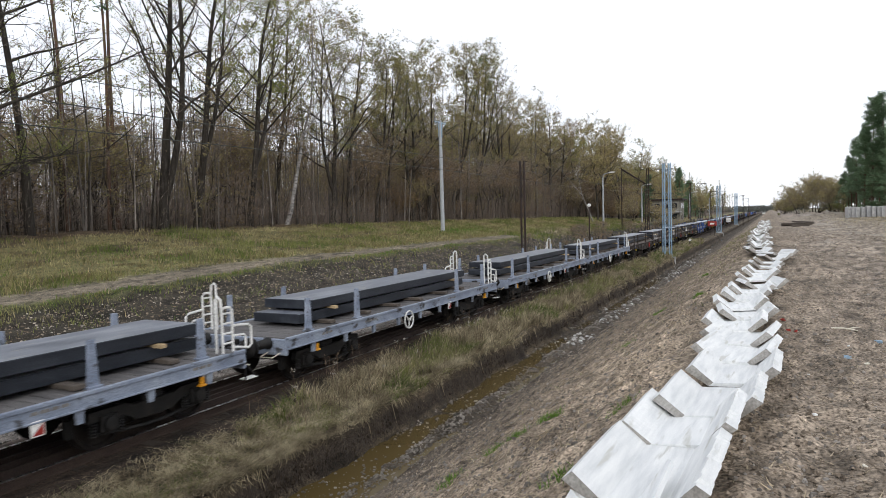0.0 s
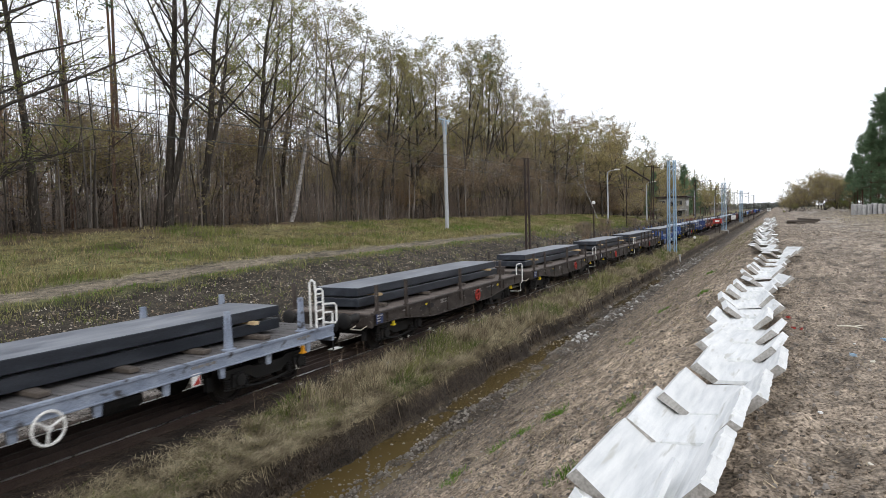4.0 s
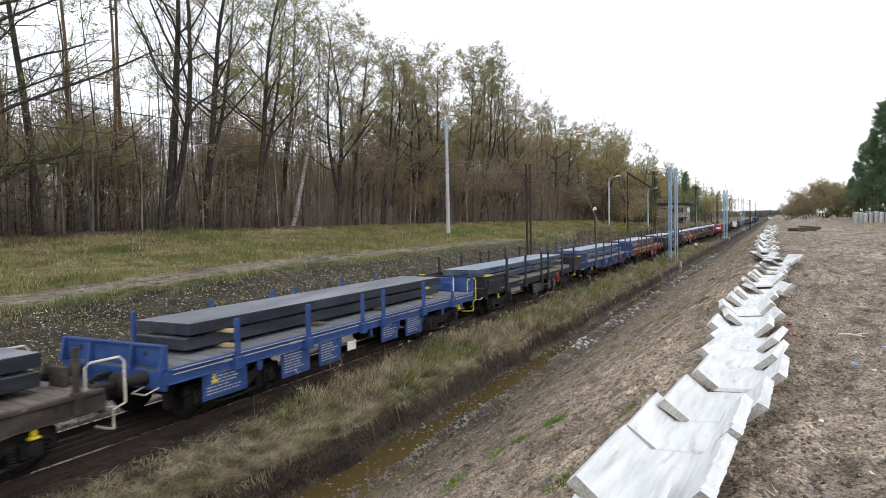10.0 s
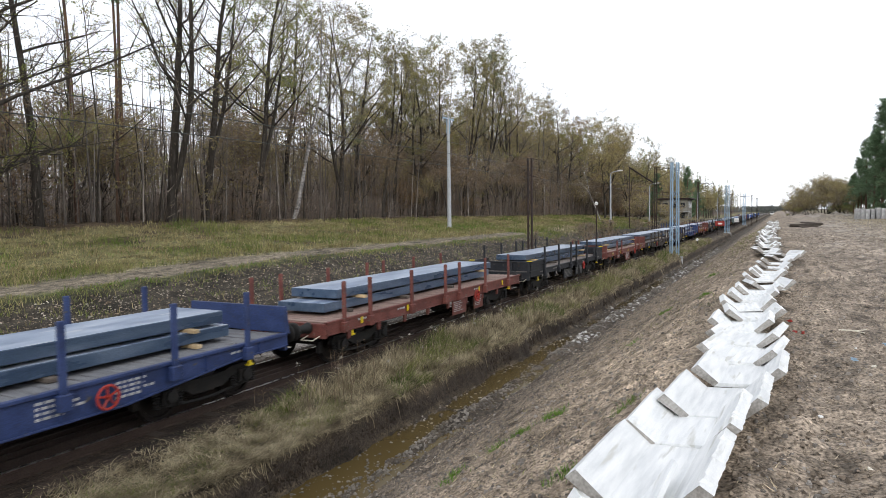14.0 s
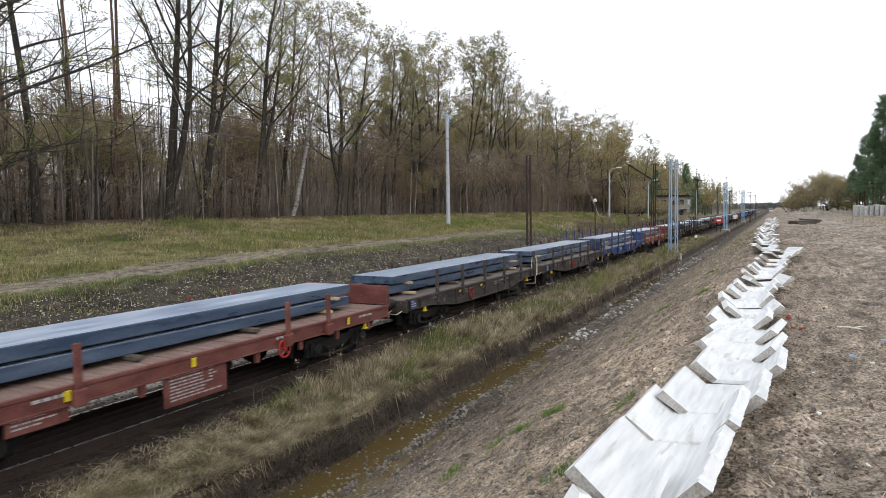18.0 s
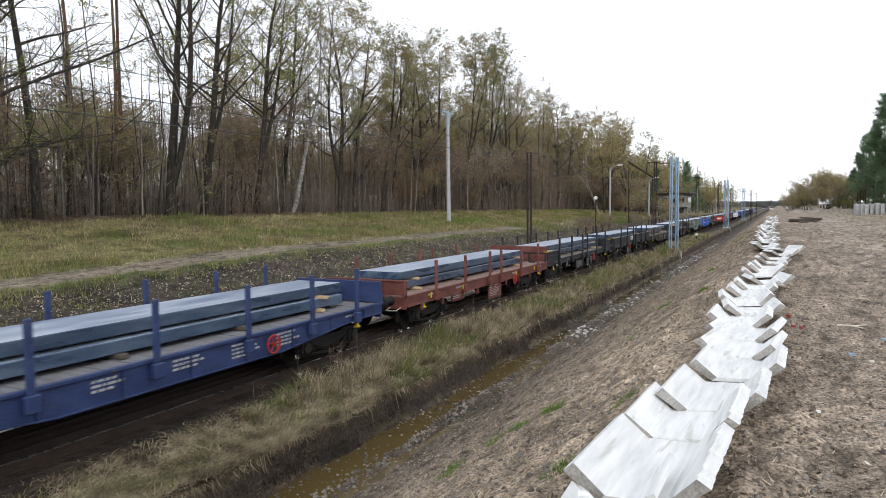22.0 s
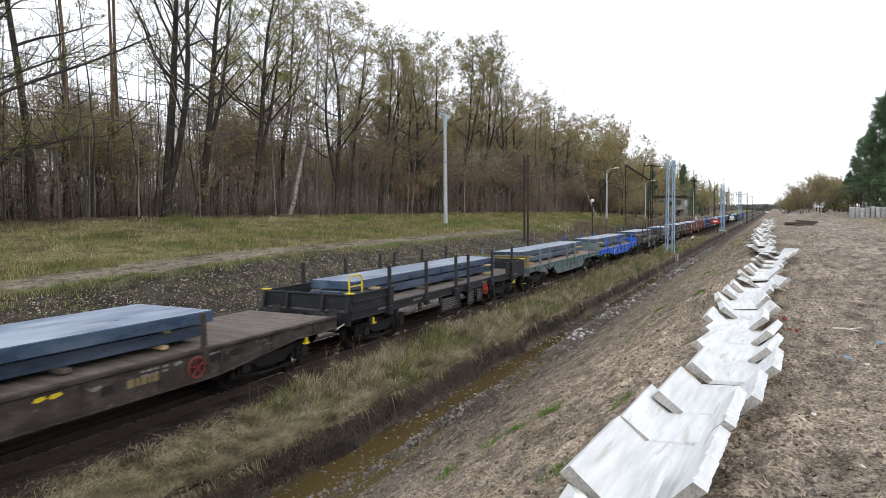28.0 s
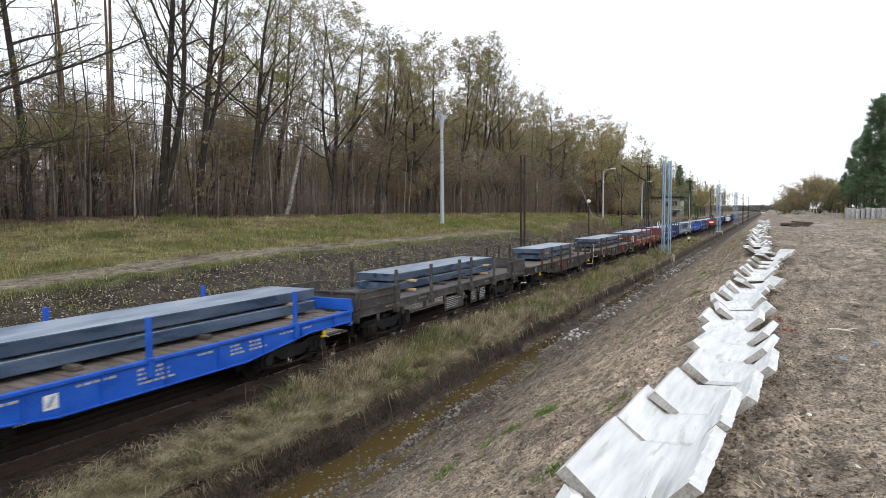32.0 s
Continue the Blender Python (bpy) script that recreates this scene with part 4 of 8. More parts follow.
def wagon(kind, name, label, L, paint, deck, sill, stakes, stake_h, z=1.12, stake_kind="post", boards=(0, 0), flaps=0.0, rails="", wheel="", hooks="yellow", step="",
          board_paint=None, pivot=None, seed=1, stake_x=1.33, sign=None, marks=False):
    """One wagon with its middle at the origin, rails at z = 0, its leading end at -y, the side that faces the bank at +x."""
    rnd = random.Random(seed)
    P = M[paint]
    root = thing(name, label, "railway wagon", "wagons of the goods train")
    h = L / 2
    part("deck", deck_mesh(h - 0.05, z, M[deck]), None, root)
    for sx in (1, -1):
        if sill[0] == "fish":
            b = fish_sill(h, z, sill[1], sill[2], sill[3], sill[4], sx, 0.02)
        else:
            b = Build().box(1.28 * sx, 1.36 * sx, -h, h, z - sill[1], z + 0.015, 0.01)
            b.box(1.3 * sx, 1.385 * sx, -h, h, z - 0.035, z + 0.02, 0.006)
            b.box(1.3 * sx, 1.385 * sx, -h, h, z - sill[1], z - sill[1] + 0.03, 0.006)
            for k in range(9):                       # brackets under the sill
                yy = -h + 0.9 + k * (2 * h - 1.8) / 8
                b.prism([(yy - 0.07, z - sill[1]), (yy + 0.07, z - sill[1]), (yy + 0.05, z - sill[1] - 0.2), (yy - 0.05, z - sill[1] - 0.2)], 1.29 * sx, 1.345 * sx, "x")
        s_ob = part("side_sill", b, P, root)
        if sx > 0:
            zt = z - 0.07
            if sill[0] == "fish":
                for yy, rows, lo, hi in (((-2.9, 1, 0.4, 0.7), (-1.6, 1, 0.6, 0.9), (-0.55, 4, 0.4, 0.75), (0.7, 1, 0.2, 0.3), (1.5, 3, 0.2, 0.3), (2.0, 3, 0.3, 0.45), (2.9, 1, 0.4, 0.6), (3.6, 1, 0.3, 0.5)) if paint == "bright_blue" else ((-h * 0.72, 1, 0.3, 0.6), (-h * 0.3, 2, 0.25, 0.5), (h * 0.16, 2, 0.4, 0.75), (h * 0.36, 1, 0.35, 0.7)) if paint in ("brown_paint", "green_paint") else
                                         ((-h * 0.72, 1, 0.4, 0.8), (-h * 0.3, 3, 0.25, 0.5), (-h * 0.06, 3, 0.35, 0.7), (h * 0.16, 4, 0.4, 0.75), (h * 0.36, 4, 0.35, 0.7), (h * 0.75, 1, 0.3, 0.6))):
                    lettering(bars(rows if sill[2] > 0.4 else min(rows, 2), 1.331, yy, zt - 0.03, rnd, 0.04, 0.075, lo, hi), s_ob, "faded white painted lettering", "lettering_dirty" if paint in ("brown_paint", "green_paint", "grey_paint", "black_paint", "dusty_paint") else "lettering")
            else:
                for yy, rows, lo, hi in ((-h * 0.8, 1, 0.3, 0.5), (-h * 0.5, 1, 0.3, 0.6), (h * 0.3, 1, 0.3, 0.5), (h * 0.78, 1, 0.3, 0.5)):
                    lettering(bars(rows, 1.362, yy, zt, rnd, 0.05, 0.08, lo, hi), s_ob, "faded white painted lettering", "lettering_dirty" if paint in ("brown_paint", "green_paint", "grey_paint", "black_paint", "dusty_paint") else "lettering")
    if sill[0] == "fish":
        if paint == "brown_paint":                   # dark oval discs painted as the shade in lightening holes, and old chalk marks
            for yy, zz in ((-h * 0.5, z - 0.2), (-h * 0.42, z - 0.2), (h * 0.42, z - 0.2), (h * 0.5, z - 0.2)):
                oval = [(yy + 0.2 * math.copysign(abs(math.cos(a)) ** 0.6, math.cos(a)), zz + 0.07 * math.sin(a)) for a in (k * math.pi / 8 for k in range(16))]
                part("lightening_hole", Build().prism(oval, 1.326, 1.338, "x"), M["under"], root, "dark oval disc painted as shade in a girder hole")
            dp = part("data_plate", Build().box(1.384, 1.392, -h + 0.1, -h + 0.42, z - 0.27, z - 0.02, 0.004), M["navy_paint"], root, "small blue data plate")
            lettering(bars(3, 1.393, -h + 0.13, z - 0.05, rnd, 0.03, 0.065, 0.14, 0.2), dp, "white painted lettering")
            for k in range(5):
                yy, zz, w = rnd.uniform(-h * 0.7, h * 0.7), z - rnd.uniform(0.1, 0.2), rnd.uniform(0.06, 0.12)
                part("chalk_mark", Build().prism([(yy - w, zz - 0.03), (yy - w * 0.2, zz - 0.05), (yy + w, zz - 0.015), (yy + w * 0.7, zz + 0.03), (yy - w * 0.6, zz + 0.02)], 1.332, 1.336, "x"),
                     M["yellow" if k < 2 else "lettering_dirty"], root)
        if kind == "brown3":                         # an old painted inscription, and dark plates painted as the shade in cut-outs
            lettering(bars(1, 1.332, 0.75, z - 0.2, rnd, 0.13, 0.2, 0.5, 0.6), root, "flaking ochre painted inscription", "ochre_paint")
            for yy in (0.3, 2.75):
                part("lightening_hole", Build().box(1.327, 1.335, yy, yy + 0.22, z - 0.34, z - 0.2, 0.002), M["under"], root, "dark square plate painted as shade in a girder hole")
        if paint == "green_paint":
            part("rust_patch", Build().prism([(1.3, z - 0.3), (1.65, z - 0.33), (1.72, z - 0.24), (1.5, z - 0.2), (1.32, z - 0.22)], 1.332, 1.336, "x"), M["ochre_paint"], root, "rusty ochre patch of worn paint")
            part("mark_plate", Build().box(1.386, 1.394, 0.95, 1.2, z - 0.1, z + 0.01, 0.003), M["bright_blue"], root, "blue paint mark")
            # uncut girder: dark discs give the shade of its round holes
            for yy in (0.3, 0.75, -0.4):
                part("lightening_hole", Build().lathe([(1.327, 0.06), (1.335, 0.06)], (0, yy, z - 0.3), "x", 12), M["under"], root, "dark round disc painted as shade in a girder hole")
        if paint == "bright_blue":
            lg = part("emblem", Build().box(1.332, 1.336, -2.1, -1.88, z - 0.36, z - 0.14, 0.001), M["white"], root, "white square emblem panel")
            part("emblem_stripe", Build().prism([(-2.07, z - 0.32), (-2.0, z - 0.32), (-1.92, z - 0.18), (-1.99, z - 0.18)], 1.336, 1.339, "x"), M["galv"], lg, "slanting grey stripe")
    if paint == "blue_paint":                        # two pale lines along the sill and plates hung below it
        for zz in (z + 0.002, z - 0.075):
            part("sill_line", Build().box(1.386, 1.39, -h + 0.1, h - 0.1, zz - 0.022, zz, 0.001), M["lettering"], root, "pale painted line")
        part("white_plate", Build().box(1.34, 1.35, -1.05, -0.7, 0.5, 0.72, 0.004), M["white"], root, "white plate")
        part("white_post_mark", Build().box(1.456, 1.462, 4.46, 4.54, z + 0.2, z + 0.62, 0.002), M["white"], root, "white painted bar on the stake")
    # frame below the deck
    b = Build().box(-0.22, 0.22, -h + 0.1, h - 0.1, z - 0.42, z - 0.06, 0.01)
    for k in range(7):
        yy = -h + 1 + k * (2 * h - 2) / 6
        b.box(-1.27, 1.27, yy - 0.06, yy + 0.06, z - 0.26, z - 0.06, 0.008)
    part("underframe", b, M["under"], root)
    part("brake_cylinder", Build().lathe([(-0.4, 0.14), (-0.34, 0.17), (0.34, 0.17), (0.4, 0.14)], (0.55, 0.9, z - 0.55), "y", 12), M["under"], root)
    for sy in (-1, 1):
        hs = Build().box(-1.34, 1.34, sy * h - 0.04, sy * h + 0.04, z - 0.36, z - 0.02, 0.012)
        for sx in (-1, 1):
            hs.box(sx * 0.7, sx * 1.05, sy * h + sy * 0.03, sy * h + sy * 0.06, z - 0.32, z - 0.02, 0.008)
        part("headstock", hs, P, root)
        for sx in (-1, 1):
            bf = part("buffer", BUFFER, None, root)
            bf.location = (sx * 0.875, sy * (h + 0.04), 0.99)
            bf.rotation_euler = (0, 0, 0 if sy > 0 else math.pi)
            part("buffer_head", BUF_HEAD, None, bf)
        hk = part("coupler", HOOK, None, root)
        hk.location, hk.rotation_euler = (0, sy * (h + 0.03), 0.97), (0, 0, 0 if sy > 0 else math.pi)
    # bogies
    pv = pivot or (h - 1.85)
    for sy in (-1, 1):
        bg = part("bogie", BOGIE, None, root)
        bg.location = (0, sy * pv, 0)
        for wy in (-0.9, 0.9):
            ws = part("wheelset", WHEELSET, None, bg)
            ws.location = (0, wy, 0.455)
    # stakes
    for i, yy in enumerate(stakes):
        for sx in (1, -1):
            b = Build()
            if stake_kind == "taper":
                b.prism([(yy - 0.085, z + 0.02), (yy + 0.085, z + 0.02), (yy + 0.045, z + stake_h), (yy - 0.045, z + stake_h)], sx * 1.12, sx * 1.2, "x")
                b.box(sx * 1.08, sx * 1.24, yy - 0.12, yy + 0.12, z, z + 0.035, 0.006)
            elif stake_kind == "low":
                b.box(sx * (stake_x - 0.04), sx * (stake_x + 0.04), yy - 0.045, yy + 0.045, z - 0.25, z + stake_h, 0.01)
                b.box(sx * (stake_x - 0.06), sx * (stake_x + 0.062), yy - 0.07, yy + 0.07, z - 0.28, z + 0.05, 0.01)
            else:
                b.box(sx * 1.385, sx * 1.455, yy - 0.055, yy + 0.055, z - 0.28, z + stake_h, 0.012)
                b.box(sx * 1.36, sx * 1.49, yy - 0.1, yy + 0.1, z - 0.3, z - 0.05, 0.015)
            part("stake", b, P, root)
    # end boards
    for sy, bh in zip((-1, 1), boards):
        if bh:
            b = Build().box(-1.34, 1.34, sy * (h - 0.03) - 0.025, sy * (h - 0.03) + 0.025, z + 0.02, z + bh, 0.008)
            b.box(-1.34, 1.34, sy * (h + 0.0) - 0.04, sy * (h + 0.0) + 0.04, z + bh - 0.05, z + bh, 0.01)
            for xx in (-1.3, -0.55, 0.55, 1.3):
                b.prism([(sy * h, z + 0.02), (sy * (h + 0.12), z - 0.03), (sy * (h + 0.04), z + bh - 0.04), (sy * h, z + bh - 0.04)], xx - 0.035, xx + 0.035, "x")
            eb = part("headboard", b, M[board_paint] if board_paint and sy < 0 else P, root)
            if paint in ("navy_paint", "blue_paint", "black_paint"):
                for xx in (-0.85, 0.85):
                    part("mark", Build().box(xx - 0.035, xx + 0.035, sy * (h + 0.0), sy * (h + 0.015), z + bh * 0.5, z + bh * 0.7, 0.003), M["rust"], eb, "small dark red mark")
    if seed == 20:                                   # boards all along the sides, with a worn bright rim, and a sign
        for sx in (-1, 1):
            for ya, yb in ((-h + 2.03, -2.15), (-2.11, -0.02), (0.02, 2.11), (2.15, h - 2.03)):
                b = Build().box(sx * 1.33, sx * 1.37, ya, yb, z + 0.02, z + flaps, 0.008).box(sx * 1.36, sx * 1.4, ya, yb, z + 0.2, z + 0.24, 0.006)
                part("side_flap", b, P, root)
            part("rim", Build().box(sx * 1.325, sx * 1.39, -h + 0.1, h - 0.1, z + flaps, z + flaps + 0.018, 0.004), M["lettering_dirty"], root, "worn bright upper rim")
        sg_ = part("sign_plate", Build().box(1.402, 1.41, -1.3, -0.5, z + 0.1, z + 0.36, 0.004), M["white"], root, "white sign plate")
        lettering(bars(2, 1.411, -1.2, z + 0.3, rnd, 0.05, 0.1, 0.4, 0.55), sg_, "dark bars of lettering", "under")
    if paint == "grey_paint":
        pl = part("warning_plate", Build().box(1.365, 1.38, 1.75, 1.95, z - 0.42, z - 0.2, 0.004), M["white"], root, "small white plate under the sill")
        part("plate_corner", Build().prism([(1.77, z - 0.4), (1.93, z - 0.4), (1.93, z - 0.24)], 1.38, 1.384, "x"), M["red"], pl, "red corner of the plate")
    if flaps:
        for sy in (-1, 1):
            for sx in (-1, 1):
                y0, y1 = sy * (h - 0.06), sy * (h - 2.0)
                b = Build().box(sx * 1.33, sx * 1.37, y0, y1, z + 0.02, z + flaps, 0.008)
                b.box(sx * 1.32, sx * 1.4, y0, y1, z + flaps - 0.05, z + flaps, 0.01)
                b.box(sx * 1.36, sx * 1.4, y0, y1, z + 0.2, z + 0.24, 0.006)
                part("side_flap", b, P, root)
                if (sx > 0 or sy < 0) and paint != "dusty_paint":
                    part("corner_latch", Build().box(sx * 1.2, sx * 1.4, y0 - 0.08, y0 + 0.08, z + flaps, z + flaps + 0.03, 0.008), M["yellow"], root, "yellow corner latch")
    # lifting hooks, steps, rails
    if hooks:
        for sy in (-1, 1):
            for sx in (-1, 1):
                yy = sy * (h - 1.05)
                b = Build().box(sx * 1.27, sx * 1.34, yy - 0.04, yy + 0.04, z - 0.42, z - 0.28, 0.015)
                b.box(sx * 1.25, sx * 1.36, yy - 0.075, yy + 0.075, z - 0.45, z - 0.41, 0.012)
                part("lifting_hook", b, M[hooks], root, "%s painted lifting hook" % hooks)
    if step:
        for sy in (-1, 1):
            sx = sy
            b = Build().box(sx * 1.22 if step == "yellow" else sx * 1.14, sx * 1.32, sy * (h + 0.04), sy * (h + 0.38), 0.5, 0.52, 0.006)
            hb = Build().tube([(sx * 1.3, sy * (h + 0.05), 0.5), (sx * 1.3, sy * (h + 0.05), z - 0.3)], 0.018, 5)
            hb.tube([(sx * 1.3, sy * (h + 0.38), 0.5), (sx * 1.3, sy * (h + 0.1), z - 0.32)], 0.018, 5)
            part("step_hanger", hb, M["under"], root)
            part("footstep", b, M[step], root, "%s footstep" % ("yellow" if step == "yellow" else "pale"))
    for sy in (-1, 1):
        part("shunter_handrail", Build().tube([(1.18, sy * (h + 0.02), z - 0.3), (1.18, sy * (h + 0.3), z - 0.36), (0.86, sy * (h + 0.3), z - 0.36), (0.86, sy * (h + 0.02), z - 0.3)], 0.015, 5),
             M["cream"], root)
    if rails == "ladder":                            # white ladder rails at opposite corners
        for sg in (-1, 1):
            b = Build()
            u = sg * 1.2

            def at(dx, dy, dz):
                return (u - sg * dx, sg * (h - 0.15 + dy), z + dz)
            b.tube([at(0, 0, 0), at(0, 0, 0.8), at(0, -0.06, 0.86), at(0, -0.2, 0.86), at(0, -0.26, 0.8), at(0, -0.26, 0)], 0.026, 6)
            b.tube([at(0.16, -0.26, 0), at(0.16, -0.26, 1.02), at(0.1, -0.26, 1.08), at(0.02, -0.26, 1.02), at(0, -0.26, 0.8)], 0.026, 6)
            for k in range(4):
                b.tube([at(0, 0, 0.18 + 0.19 * k), at(0, -0.26, 0.18 + 0.19 * k)], 0.02, 5)
            b.tube([at(0, 0, 0.5), at(0, 0.42, 0.46), at(0, 0.5, 0.4), at(0, 0.5, 0.06), at(0, 0.42, 0.0), at(0, 0.02, 0.08)], 0.026, 6)
            b.tube([at(0, 0, 0.3), at(0, 0.3, 0.28), at(0, 0.34, 0.24), at(0, 0.34, 0.02)], 0.022, 6)
            part("ladder_rail", b, M["white"], root, "white tubular ladder rail")
    elif rails in ("hoop", "cream", "yellow"):       # bent handrails at the trailing end
        for sx in (-1, 1):
            b = Build()
            yy = h + 0.1
            b.tube([(sx * 1.24, yy - 0.32, z - 0.05), (sx * 1.24, yy - 0.32, z + 0.36), (sx * 1.24, yy - 0.24, z + 0.42), (sx * 1.24, yy + 0.26, z + 0.42), (sx * 1.24, yy + 0.34, z + 0.34),
                    (sx * 1.24, yy + 0.34, z - 0.32), (sx * 1.24, yy + 0.12, z - 0.38), (sx * 1.24, yy + 0.12, z - 0.68), (sx * 1.05, yy + 0.12, z - 0.7), (sx * 0.8, yy + 0.12, z - 0.7)], 0.022, 6)
            part("handrail", b, M[{"hoop": "white", "cream": "cream", "yellow": "yellow"}[rails]], root, "bent %s steel handrail" % {"hoop": "white", "cream": "cream", "yellow": "yellow"}[rails])
        part("handbrake_stand", Build().box(0.3, 0.7, h - 0.2, h - 0.1, z, z + 0.32, 0.02), P, root)
    if wheel:
        for sx in (-1, 1):
            xw = 1.42 if sill[0] == "fish" else 1.4
            part("handbrake_wheel", ring(Build(), (sx * xw, sx * h * (-0.135 if paint == "grey_paint" else {5: 0.18, 6: -0.2, 16: -0.24, 20: -0.22}.get(seed, 0.33)), z - 0.36 if paint == "grey_paint" else (z - 0.33 if paint in ("red_paint", "black_paint") else z - 0.27)),
                                         0.24 if paint == "grey_paint" else 0.18, 0.022, 3 if wheel == "white" else 5), M["dull_red" if seed in (6, 7, 16) else wheel], root, "%s hand brake wheel" % ("dull rusty red" if seed in (6, 7, 16) else wheel))
    if marks or paint == "red_paint":                # yellow plates along the sill
        for yy in (-h * 0.78, -h * 0.42, -h * 0.05, h * 0.36, h * 0.7):
            part("mark_plate", Build().box(1.386, 1.396, yy - 0.05, yy + 0.05, z - 0.2, z - 0.04, 0.004), M["yellow"], root, "yellow plate on the sill")
    if sign:
        for yy, wdt, hgt, zz in sign:
            pn = part("data_panel", Build().box(1.3, 1.335, yy - wdt / 2, yy + wdt / 2, zz - hgt, zz, 0.006), P, root)
            lettering(bars(max(2, int(hgt / 0.065)), 1.337, yy - wdt * 0.42, zz - 0.03, rnd, 0.024, 0.058, wdt * 0.4, wdt * 0.75), pn, "white painted lettering", "lettering_dirty" if paint == "black_paint" else "lettering")
    return root


def spread(n, half):
    return [-half + 2 * half * i / (n - 1) for i in range(n)]


